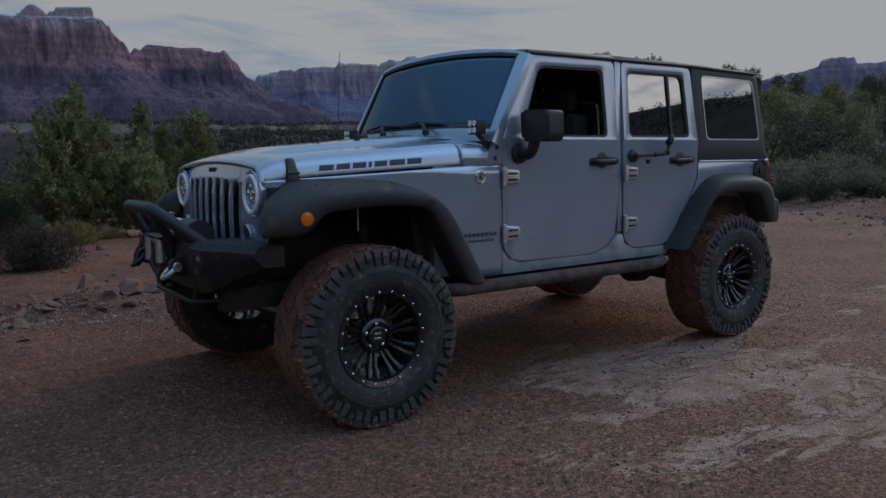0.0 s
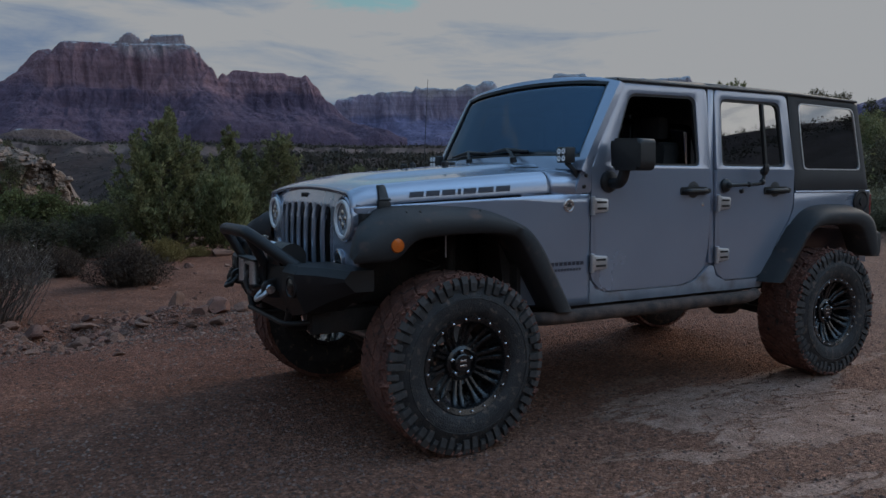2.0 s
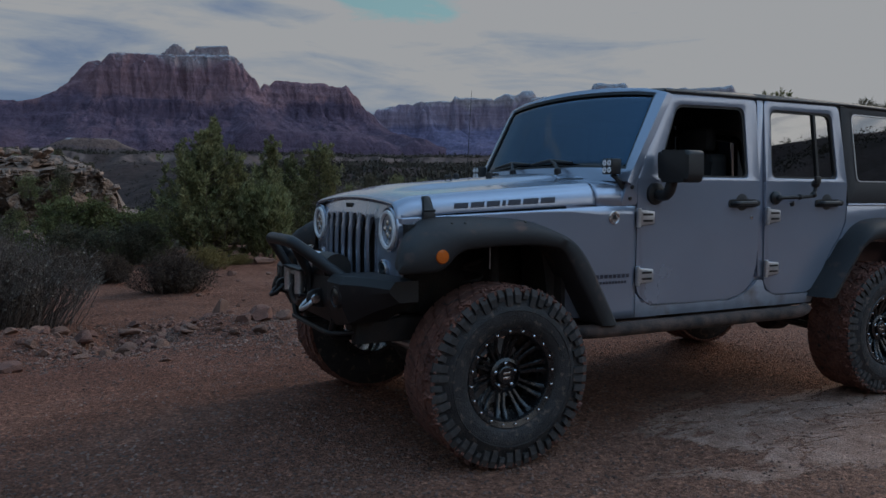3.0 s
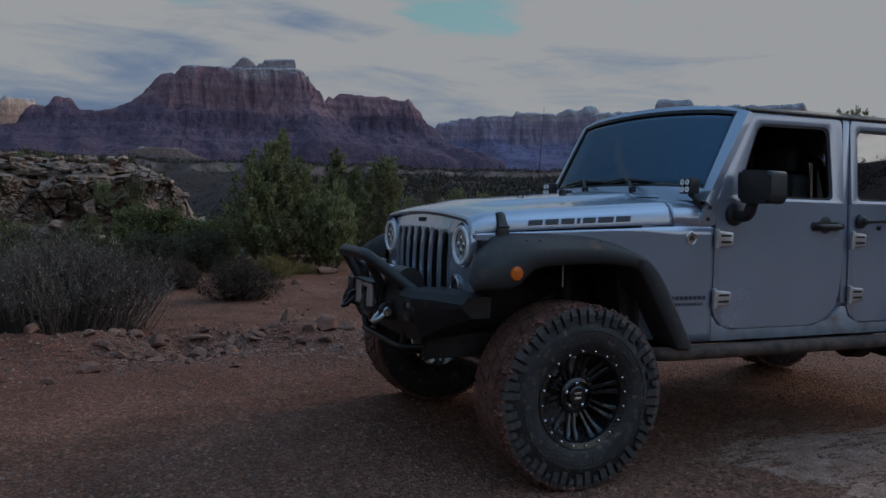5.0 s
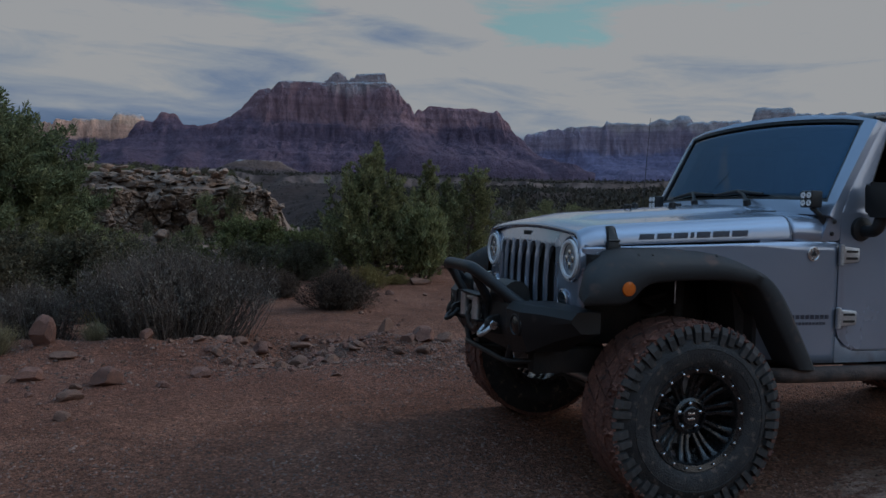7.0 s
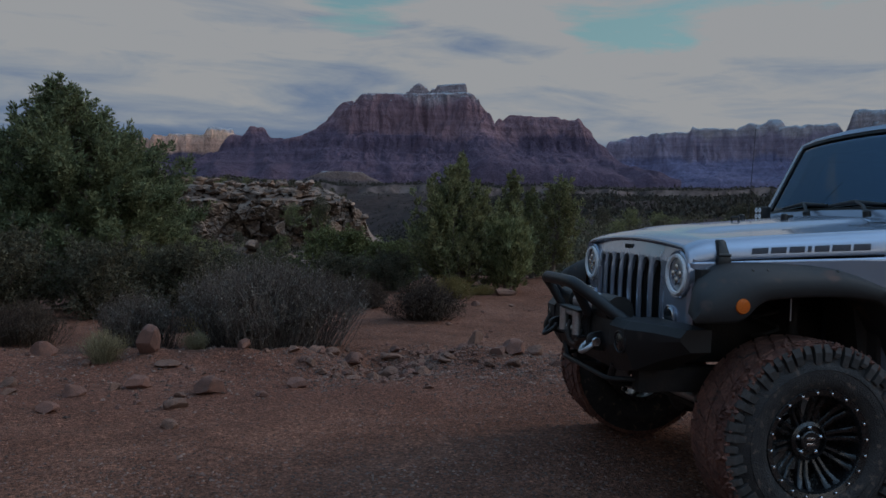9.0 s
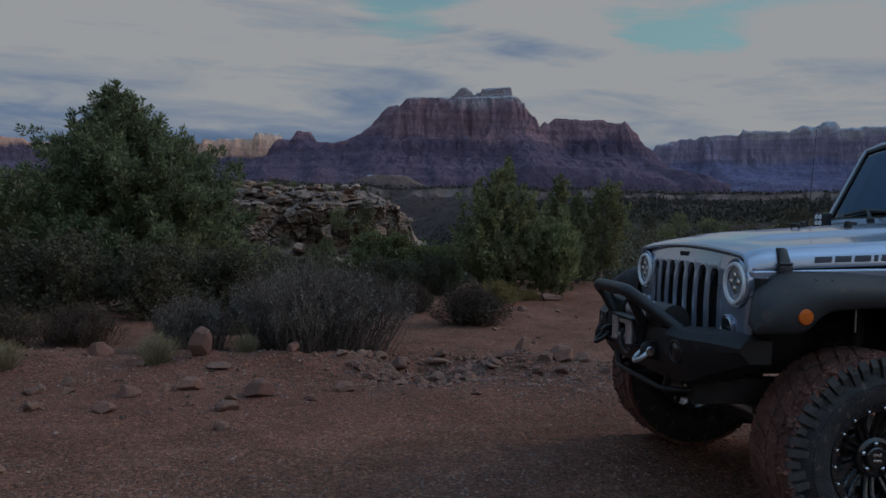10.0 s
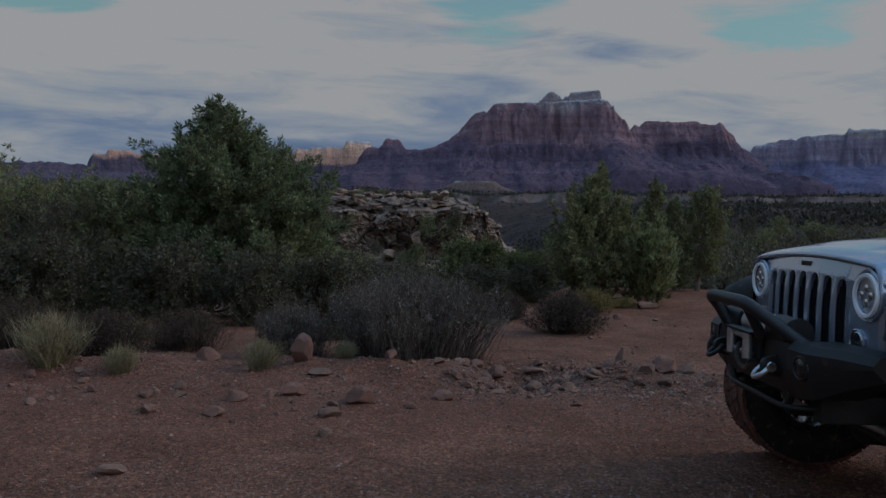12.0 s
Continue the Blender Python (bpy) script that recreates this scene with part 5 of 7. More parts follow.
for s in (-1, 1):
    flare(s, smooth_line([(-0.605, 0.985), (-0.595, 1.11), (-0.46, 1.178), (-0.20, 1.194), (0.18, 1.190), (0.385, 1.11), (0.50, 1.005), (0.695, 0.640)], 48),
          smooth_line([(-0.585, 0.950), (-0.365, 0.950), (-0.285, 1.046), (-0.07, 1.062), (0.10, 1.062), (0.285, 1.046), (0.53, 0.640)], 48, 0.06), 0.665, 0.925, "black plastic front flare with mud on its lip")
    flare(s, smooth_line([(2.245, 0.68), (2.49, 0.965), (2.655, 1.125), (2.84, 1.160), (3.22, 1.150), (3.37, 1.07), (3.41, 0.80)], 36),
          smooth_line([(2.335, 0.68), (2.58, 0.985), (2.70, 1.030), (3.07, 1.030), (3.16, 0.985), (3.26, 0.80)], 36, 0.07), 0.765, 0.925, "black plastic rear flare with dust")
    mk = part("side_marker", lathe([(-0.02, 0.035), (0.004, 0.035), (0.012, 0.030), (0.016, 0.002)], (-0.378, s * 0.915, 1.024), (0, s, 0), 24), AMBER, jeep, "round amber side marker")
    for u in (-0.30, -0.23, 0.10):
        part("flare_clip", lathe([(0, 0.008), (0.004, 0.006)], (u, s * 0.86, 1.172), (0, s * 0.8, 0.6), 8), BLACK, jeep)
    # inner wheel wells
    part("inner_fender", slab([(-0.45, 1.16), (0.42, 1.16), (0.42, 0.66), (0.36, 0.66), (0.30, 1.06), (-0.32, 1.08), (-0.45, 1.0)], 0.20, lambda u, v, w: (u, s * (0.70 - w), v)), CHASSIS, jeep)
    part("frame_rail", boxes(((-0.62, s * 0.42 - 0.04, 0.56), (3.35, s * 0.42 + 0.04, 0.68)), bevel=0.01), CHASSIS, jeep, "muddy chassis rail")
    part("coil_spring", tube([(0.02 + 0.055 * math.cos(a * 0.5), s * 0.47 + 0.055 * math.sin(a * 0.5), 0.52 + 0.0072 * a) for a in range(0, 75)], 0.009, n=6), CHASSIS, jeep)
    part("shock_absorber", tube([(0.10, s * 0.55, 0.42), (0.13, s * 0.52, 1.05)], 0.028, n=12), CHASSIS, jeep, "muddy dark shock absorber")
    # rock slider with its muddy tube
    sl = part("rock_slider", tube(bend([(0.40, s * 0.80, 0.60), (0.50, s * 0.875, 0.605), (2.05, s * 0.875, 0.605), (2.20, s * 0.80, 0.605)], 0.08), 0.036, n=14), MUDSTEEL, jeep, "mud-splashed tubular rock slider")
    part("slider_plate", boxes(((0.43, s * 0.815 - 0.045, 0.585), (2.16, s * 0.815 + 0.045, 0.625)), bevel=0.006), MUDSTEEL, sl)
    for u in (0.65, 1.25, 1.95):
        part("slider_bracket", tube([(u, s * 0.85, 0.60), (u, s * 0.45, 0.61)], 0.025, n=8), CHASSIS, sl)

# axles and underside
for x in (0.0, REAR):
    ax = part("axle", tube([(x, -0.62, HUBZ), (x, 0.62, HUBZ)], 0.045, n=16), CHASSIS, jeep, "muddy solid axle")
    part("differential", lathe([(-0.13, 0.05), (-0.08, 0.125), (0.05, 0.135), (0.12, 0.07)], (x, 0.20 if x == 0 else 0.0, HUBZ), (1, 0, 0), 20), CHASSIS, jeep, "muddy differential housing")
part("tie_rod", tube([(-0.16, -0.58, 0.42), (-0.16, 0.58, 0.42)], 0.02, n=10), CHASSIS, jeep)
part("drag_link", tube([(-0.20, -0.50, 0.55), (-0.16, 0.56, 0.46)], 0.018, n=10), CHASSIS, jeep)
part("steering_damper", tube([(-0.22, -0.30, 0.49), (-0.22, 0.12, 0.48)], 0.028, n=12), BRUSHED, jeep, "bright steering damper")
for s in (-1, 1):
    part("control_arm", tube([(0.03, s * 0.40, 0.36), (0.95, s * 0.38, 0.58)], 0.026, n=8), CHASSIS, jeep)
    part("rear_control_arm", tube([(2.92, s * 0.42, 0.36), (2.05, s * 0.40, 0.57)], 0.026, n=8), CHASSIS, jeep)
    # dark sheet widened to hide the silver tub, so the arch reads as shaded
    part("mud_guard", boxes(((0.385, s * 0.59 - 0.175, 0.60), (0.41, s * 0.59 + 0.175, 1.12)), bevel=0.004), CHASSIS, jeep, "muddy splash guard widened to darken the wheel arch")
part("engine_block", boxes(((-0.36, -0.35, 0.68), (0.42, 0.35, 1.16)), bevel=0.02), CHASSIS, jeep)
part("gearbox", boxes(((0.45, -0.22, 0.50), (1.9, 0.22, 0.66)), bevel=0.03), CHASSIS, jeep)
part("fuel_tank", boxes(((1.95, -0.42, 0.50), (2.55, 0.40, 0.66)), bevel=0.04), CHASSIS, jeep)
part("exhaust_silencer", tube([(2.65, 0.0, 0.60), (3.3, 0.05, 0.62)], 0.085, n=16), MUDSTEEL, jeep)
part("aerial_wire", tube([(0.02, -0.66, 0.93), (0.02, -0.66, 1.08)], 0.004, n=6), BRUSHED, jeep)

# windscreen frame, glass, wipers
WB, WT = Vector((0.780, 0, 1.375)), Vector((1.062, 0, 1.885))


def screen(u, v, w):
    """u across from -1 to 1, v up from 0 to 1."""
    p = WB.lerp(WT, v)
    half = 0.795 + (0.775 - 0.795) * v
    nrm = Vector((-(WT.z - WB.z), 0, (WT.x - WB.x))).normalized()
    bow = 0.035 * (1 - u * u)
    p = p + nrm * (bow - w)
    crown = v * (0.030 * (1 - u * u) + 0.024 * (u + 1) - 0.020 * abs(u) ** 12)
    return (p.x - 0.015 * max(0.0, u), u * half + 0.012 * max(0.0, u), p.z + crown)


def dense(pts, n=10):
    out = []
    for (a, b), (c, d) in zip(pts, pts[1:] + pts[:1]):
        out += [(a + (c - a) * i / n, b + (d - b) * i / n) for i in range(n)]
    return out


SCREEN_HOLE = [(-0.925, 0.135), (0.955, 0.135), (0.955, 0.955), (-0.905, 0.955)]
so = dense([(-1, 0), (1, 0), (1, 1), (-1, 1)])
si = dense(SCREEN_HOLE)
wf = part("windscreen_frame", ring(so, si, 0.040, screen, 0.008), PAINT, jeep, "silver windscreen frame")
part("windscreen_seal", ring(si, dense([(-0.905, 0.165), (0.935, 0.165), (0.935, 0.93), (-0.885, 0.93)]), 0.006, lambda u, v, w: screen(u, v, w + 0.006)), BLACK, wf, "black windscreen edge band")
bm = grid(24, 10, lambda a, b: screen(-0.93 + 1.90 * a, 0.125 + 0.835 * b, 0.012))
ws = part("windscreen", bm, SCREEN, wf, "dark windscreen mirroring clouds")
m = ws.modifiers.new("thick", "SOLIDIFY")
m.thickness = 0.005
ws.visible_shadow = False
for yc, yp in ((0.36, 0.20), (-0.08, -0.29)):
    mid = Vector(screen(yc / 0.79, 0.185, -0.016))
    base = Vector((0.69, yp, hood_point(0.69, yp / 0.78)[2] + 0.004))
    wp = part("wiper_arm", tube([base, base.lerp(mid, 0.35) + Vector((-0.004, 0, 0.028)), mid + Vector((-0.004, 0, 0.01))], [0.013, 0.010, 0.007], n=8), BLACK, jeep, "black wiper arm")
    part("wiper_blade", tube([Vector(screen((yc + 0.21) / 0.79, 0.165, -0.014)), mid + Vector((-0.006, 0, 0.006)), Vector(screen((yc - 0.21) / 0.79, 0.175, -0.014))], [0.007, 0.014, 0.007], n=8), BLACK, wp)
    part("wiper_pivot", lathe([(-0.01, 0.022), (0.02, 0.02), (0.028, 0.01)], base, (-0.2, 0, 1), 12), BLACK, wp)
part("cowl_grille", slab(fillet([(0.60, -0.45), (0.76, -0.45), (0.76, 0.45), (0.60, 0.45)], 0.02), 0.01, lambda u, v, w: (u, v, hood_point(0.6, v / 0.8)[2] + 0.001 + 0.02 * (u - 0.6) - w)), BLACK, jeep, "black air intake slats")
for s in (-1, 1):
    # square spot lamps on brackets beside the windscreen
    c = Vector((0.735, s * 0.715, 1.455))
    sp = part("spot_lamp", boxes(((c.x - 0.03, c.y - 0.042, c.z - 0.042), (c.x + 0.035, c.y + 0.042, c.z + 0.042)), bevel=0.008), BLACK, jeep, "small square black spot lamp")
    bm = bmesh.new()
    for dy in (-0.019, 0.019):
        for dz2 in (-0.019, 0.019):
            lathe([(0.03, 0.016), (0.033, 0.015), (0.030, 0.004)], (c.x, c.y + dy, c.z + dz2), (-1, 0, 0), 14, bm)
    part("lamp_lens", bm, HALO, sp, "four bright lamp lenses")
    part("lamp_bracket", tube(bend([(0.80, s * 0.745, 1.33), (0.765, s * 0.745, 1.38), (0.74, s * 0.715, 1.415)], 0.02), 0.014, n=8), BLACK, sp)
part("radio_mast", tube([(0.62, 0.70, 1.30), (0.66, 0.70, 2.02)], [0.0032, 0.0014], n=6), BLACK, jeep, "thin black radio mast")

# hard roof
bm = bmesh.new()
sec = fillet([(-0.728, 1.850), (-0.715, 1.896), (-0.50, 1.915), (0.50, 1.915), (0.715, 1.896), (0.728, 1.850)], 0.03, 4)
xs = [(1.085, -0.014), (1.11, 0.0), (1.79, 0.012), (1.80, 0.006), (1.82, 0.006), (1.83, 0.012), (2.55, 0.010), (3.24, -0.008), (3.33, -0.030)]
rows = [[bm.verts.new((x, y, z + dz2)) for y, z in sec] for x, dz2 in xs]
for a, b in zip(rows, rows[1:]):
    for j in range(len(sec)):
        bm.faces.new((a[j], a[(j + 1) % len(sec)], b[(j + 1) % len(sec)], b[j]))
bm.faces.new(rows[0])
bm.faces.new(rows[-1][::-1])
part("hard_roof", bm, HARDTOP, jeep, "dark grey hard roof panels", 40)
for s in (-1, 1):
    part("drip_rail", tube([(1.08, s * 0.737, 1.876), (2.55, s * 0.737, 1.882), (3.29, s * 0.735, 1.868)], 0.010, n=8), HARDTOP, jeep)
    qo = fillet([(2.605, 1.256), (2.548, 1.874), (3.305, 1.866), (3.415, 1.256)], [0.005, 0.02, 0.06, 0.01], 5)
    qi = fillet([(2.690, 1.400), (2.655, 1.822), (3.245, 1.812), (3.305, 1.400)], [0.04, 0.05, 0.05, 0.04], 5)
    q = part("hardtop_side", ring(qo, qi, 0.03, sidewise(s), 0.006), HARDTOP, jeep, "dark grey hardtop side")
    part("quarter_glass", slab(qi, 0.004, lambda u, v, w: (u, s * (belt_y(v) - 0.004 - w), v)), PRIVACY, q, "dark tinted rear quarter glass")
    cq = (sum(p[0] for p in qi) / len(qi), sum(p[1] for p in qi) / len(qi))
    qb = [(cq[0] + (u - cq[0]) * 1.025, cq[1] + (v - cq[1]) * 1.035) for u, v in qi]
    part("glass_trim", ring(qb, qi, 0.006, lambda u, v, w: (u, s * (belt_y(v) + 0.002 - w), v)), BRUSHED, q, "bright strip round the glass")
    part("tail_lamp", boxes(((3.385, s * 0.72 - 0.06, 1.02), (3.455, s * 0.72 + 0.055, 1.235)), bevel=0.012), RED, jeep, "red tail lamp block")
    part("tail_lamp_case", boxes(((3.375, s * 0.72 - 0.065, 1.01), (3.43, s * 0.72 + 0.06, 1.245)), bevel=0.012), BLACK, jeep)
fc = (3.325, -0.774, 1.175)
part("fuel_filler_ring", lathe([(0.0, 0.085), (0.012, 0.085), (0.014, 0.07), (0.002, 0.065)], fc, (0, -1, 0), 32), BLACK, jeep, "black recessed fuel filler")
part("fuel_cap", lathe([(0.0, 0.062), (0.010, 0.06), (0.012, 0.03), (0.02, 0.028), (0.02, 0.002)], fc, (0, -1, 0), 28), BLACK, jeep)
part("tailgate", boxes(((3.395, -0.72, 0.78), (3.42, 0.72, 1.245)), bevel=0.008), PAINT, jeep)
bm = slab(fillet([(-0.66, 1.25), (0.66, 1.25), (0.60, 1.86), (-0.60, 1.86)], 0.04), 0.012, lambda u, v, w: (3.415 - (v - 1.25) * 0.16 - w, u, v))
part("rear_glass", bm, PRIVACY, jeep, "dark tinted rear window")
rb = part("rear_bumper", boxes(((3.40, -0.80, 0.78), (3.58, 0.80, 0.96)), bevel=0.03), FLARE, jeep, "black rear bumper")
sw = part("spare_tyre", lathe([(-0.12, 0.24), (-0.13, 0.36), (-0.10, 0.42), (0.10, 0.42), (0.13, 0.36), (0.12, 0.24)], (3.62, 0.05, 1.12), (1, 0, 0), 40), RUBBER, jeep)

# cabin
part("cabin_floor", boxes(((0.60, -0.70, 1.235), (3.30, 0.70, 1.25))), SEAT, jeep)
part("dashboard", boxes(((0.80, -0.66, 1.24), (1.02, 0.66, 1.36)), bevel=0.03), BLACK, jeep, "black dashboard")
for s in (-1, 1):
    for x in (1.55, 2.38):
        part("seat_back", slab(fillet([(s * 0.38 - 0.22, 1.22), (s * 0.38 + 0.22, 1.22), (s * 0.38 + 0.19, 1.56), (s * 0.38 - 0.19, 1.56)], 0.06), 0.12, lambda u, v, w: (x + w + 0.22 * (v - 1.2), u, v), 0.03), SEAT, jeep, "dark cloth seat back")
        part("headrest", boxes(((x + 0.09, s * 0.38 - 0.12, 1.57), (x + 0.19, s * 0.38 + 0.12, 1.72)), bevel=0.035), SEAT, jeep, "dark headrest")
    part("roll_bar", tube(bend([(1.95, s * 0.60, 1.25), (1.95, s * 0.55, 1.80), (3.1, s * 0.55, 1.76), (3.3, s * 0.58, 1.25)], 0.1), 0.03, n=10), BLACK, jeep)
part("steering_wheel", tube([(1.12 + 0.06 * math.sin(a), -0.38 + 0.18 * math.cos(a), 1.36 + 0.16 * math.sin(a)) for a in [2 * math.pi * i / 24 for i in range(25)]], 0.014, n=8), BLACK, jeep)
part("rear_view_mirror", boxes(((1.16, -0.10, 1.77), (1.19, 0.10, 1.83)), bevel=0.01), BLACK, jeep)

# ---- front bumper with winch ----
bump = part("front_bumper", slab([(-0.74, 0.90), (-0.755, 0.79), (-0.70, 0.66), (-0.62, 0.66), (-0.56, 0.74), (-0.56, 0.90)], 0.84, lambda u, v, w: (u, -0.42 + w, v), 0.006), STEEL, jeep, "black plate-steel front bumper with worn edges")
for s in (-1, 1):
    bm = bmesh.new()
    secs = []
    for y, xf, xb, zt, zb in ((0.42, -0.755, -0.52, 0.915, 0.66), (0.57, -0.745, -0.50, 0.915, 0.69), (0.66, -0.66, -0.47, 0.912, 0.75), (0.755, -0.565, -0.42, 0.900, 0.80)):
        secs.append([bm.verts.new((x, s * y, z)) for x, z in ((xf + 0.03, zt), (xf, zt - 0.035), (xf, (zt + zb) / 2), (xf + 0.05, zb), (xb, zb), (xb, zt))])
    for a, b in zip(secs, secs[1:]):
        for j in range(6):
            bm.faces.new((a[j], a[(j + 1) % 6], b[(j + 1) % 6], b[j]))
    bm.faces.new(secs[0])
    bm.faces.new(secs[-1][::-1])
    wg = part("bumper_wing", bm, STEEL, bump, "", 20)
    fg = part("fog_lamp", lathe([(-0.02, 0.055), (0.012, 0.055), (0.016, 0.048), (0.010, 0.044), (0.008, 0.002)], (-0.735, s * 0.525, 0.815), (-1, s * 0.12, 0), 24), STEEL, bump, "round fog lamp")
    part("fog_lens", lathe([(0.008, 0.045), (0.016, 0.035), (0.02, 0.002)], (-0.735, s * 0.525, 0.815), (-1, s * 0.12, 0), 24), RIM, bump, "dark fog lamp lens")
    part("shackle_mount", slab(fillet([(-0.82, 0.75), (-0.72, 0.73), (-0.72, 0.84), (-0.82, 0.82)], 0.035), 0.025, lambda u, v, w: (u, s * 0.30 - 0.0125 + w, v), 0.003), STEEL, bump)
    sh = part("shackle", tube(bend([(-0.790, s * 0.30 - 0.035, 0.785), (-0.828, s * 0.30 - 0.038, 0.752), (-0.855, s * 0.30, 0.728), (-0.828, s * 0.30 + 0.038, 0.752), (-0.790, s * 0.30 + 0.035, 0.785)], 0.04), 0.012, n=10), BRUSHED if s < 0 else BLACK, bump, "bow shackle")
    part("shackle_pin", lathe([(-0.055, 0.020), (-0.05, 0.024), (-0.025, 0.012), (0.05, 0.012), (0.055, 0.006)], (-0.790, s * 0.30, 0.787), (0, -s, 0), 14), CHROME if s < 0 else BLACK, bump)
    part("skid_strut", tube(bend([(-0.70, s * 0.36, 0.68), (-0.70, s * 0.30, 0.58), (-0.40, s * 0.28, 0.56)], 0.05), 0.018, n=10), STEEL, bump)
part("skid_bar", tube(bend([(-0.58, -0.44, 0.62), (-0.72, -0.34, 0.605), (-0.72, 0.34, 0.605), (-0.58, 0.44, 0.62)], 0.06), 0.013, n=10), STEEL, bump, "thin black skid bar")
part("stinger_hoop", tube(bend([(-0.66, -0.43, 0.88), (-0.86, -0.245, 1.055), (-0.87, -0.18, 1.065), (-0.87, 0.18, 1.065), (-0.86, 0.245, 1.055), (-0.66, 0.43, 0.88)], 0.06), 0.031, n=14), STEEL, bump, "black bent tube hoop")
for s in (-1, 1):
    part("hoop_brace", tube([(-0.86, s * 0.22, 1.05), (-0.775, s * 0.20, 0.90)], 0.024, n=12), STEEL, bump)
winch = part("winch_drum", tube([(-0.68, -0.16, 0.935), (-0.68, 0.16, 0.935)], 0.055, n=20), CHASSIS, bump, "winch drum with wound steel rope")
for s in (-1, 1):
    part("winch_motor", tube([(-0.68, s * 0.17, 0.935), (-0.68, s * 0.36, 0.935)], 0.072, n=20), BLACK, bump)
bm = bmesh.new()
for k in range(16):
    lathe([(-0.008, 0.056), (0, 0.063), (0.008, 0.056)], (-0.68, -0.14 + 0.0187 * k, 0.935), (0, 1, 0), 18, bm)
part("winch_rope", bm, BRUSHED, bump, "dull steel rope")
part("clutch_lever", tube([(-0.70, -0.05, 0.99), (-0.74, -0.09, 1.03), (-0.74, -0.14, 1.03)], 0.009, n=8), CHROME, bump)
for s in (-1, 1):
    part("tie_bar", tube([(-0.72, -0.2, 0.97 + 0.012 * s), (-0.72, 0.2, 0.97 + 0.012 * s)], 0.008, n=8), CHROME, bump)
fl = part("fairlead", boxes(((-0.775, -0.16, 0.775), (-0.755, 0.16, 0.785)), ((-0.82, -0.16, 0.775), (-0.755, 0.16, 0.787)), ((-0.82, -0.16, 0.905), (-0.755, 0.16, 0.917)), ((-0.77, -0.16, 0.775), (-0.755, -0.12, 0.917)), ((-0.77, 0.12, 0.775), (-0.755, 0.16, 0.917))), STEEL, bump, "roller fairlead")
for y in (-0.10, 0.10):
    part("fairlead_roller", tube([(-0.802, y, 0.785), (-0.802, y, 0.907)], 0.024, n=16), BRUSHED, bump, "grey steel roller")
for z in (0.805, 0.885):
    part("cross_roller", tube([(-0.785, -0.10, z), (-0.785, 0.10, z)], 0.016, n=12), BRUSHED, bump)
part("winch_hook", tube(bend([(-0.80, 0.0, 0.845), (-0.83, -0.03, 0.79), (-0.825, -0.08, 0.745), (-0.81, -0.12, 0.735), (-0.815, -0.14, 0.765)], 0.03), 0.012, n=8), MUDSTEEL, bump, "muddy steel winch hook")
bm = bmesh.new()
tube(bend([(-0.775, 0.43, 0.82), (-0.80, 0.435, 0.77), (-0.79, 0.44, 0.71), (-0.765, 0.435, 0.77)], 0.02), 0.014, bm, 8)
part("tow_strap", bm, BLACK, bump, "hanging black strap loop")

# suction phone mount stuck on the rear door
mount = empty("phone_mount", "black suction cup phone arm stuck on a silver door", "mount", at=(0, 0, 0))
part("suction_cup", lathe([(0.0, 0.042), (0.012, 0.040), (0.025, 0.022), (0.04, 0.018), (0.045, 0.01)], (1.925, -0.781, 1.290), (0, -1, 0), 24), BLACK, mount)
part("arm", tube(bend([(1.925, -0.82, 1.29), (2.05, -0.845, 1.295), (2.165, -0.85, 1.30), (2.19, -0.85, 1.34), (2.19, -0.85, 1.375)], 0.03), 0.011, n=10), BLACK, mount)
for p, r in (((2.06, -0.845, 1.296), 0.018), ((2.175, -0.85, 1.31), 0.02), ((2.19, -0.85, 1.375), 0.026)):
    bm = bmesh.new()
    bmesh.ops.create_icosphere(bm, subdivisions=2, radius=r, matrix=Matrix.Translation(p))
    part("joint", bm, BLACK, mount)
part("clamp", boxes(((2.165, -0.875, 1.375), (2.21, -0.855, 1.42)), bevel=0.006), BLACK, mount)
part("knob", lathe([(0, 0.014), (0.02, 0.014), (0.024, 0.01)], (1.985, -0.85, 1.265), (0.3, 0, -1), 10), BLACK, mount)

# ---- plants ----


def leaves(centres, radii, per, length, width, rng, up=0.35, outward=0.8, spread=1.0):
    """Small pointed leaf sprays round the centres: verts and quads."""
    n = len(centres)
    c = np.repeat(centres, per, axis=0)
    r = np.repeat(radii, per)[:, None]
    d = rng.normal(size=(n * per, 3))
    d /= np.linalg.norm(d, axis=1, keepdims=True)
    p = c + d * r * (rng.rand(n * per, 1) ** 0.45) * spread
    dirn = rng.normal(size=(n * per, 3)) * 0.6 + d * outward + np.array([0, 0, up])
    dirn /= np.linalg.norm(dirn, axis=1, keepdims=True)
    side = np.cross(dirn, rng.normal(size=(n * per, 3)))
    side /= np.linalg.norm(side, axis=1, keepdims=True) + 1e-9
    ln = length * (0.6 + 0.8 * rng.rand(n * per, 1))
    wd = width * (0.6 + 0.8 * rng.rand(n * per, 1))
    v = np.stack([p, p + dirn * ln * 0.45 + side * wd, p + dirn * ln, p + dirn * ln * 0.45 - side * wd], 1).reshape(-1, 3)
    f = np.arange(len(v)).reshape(-1, 4)
    return v, f


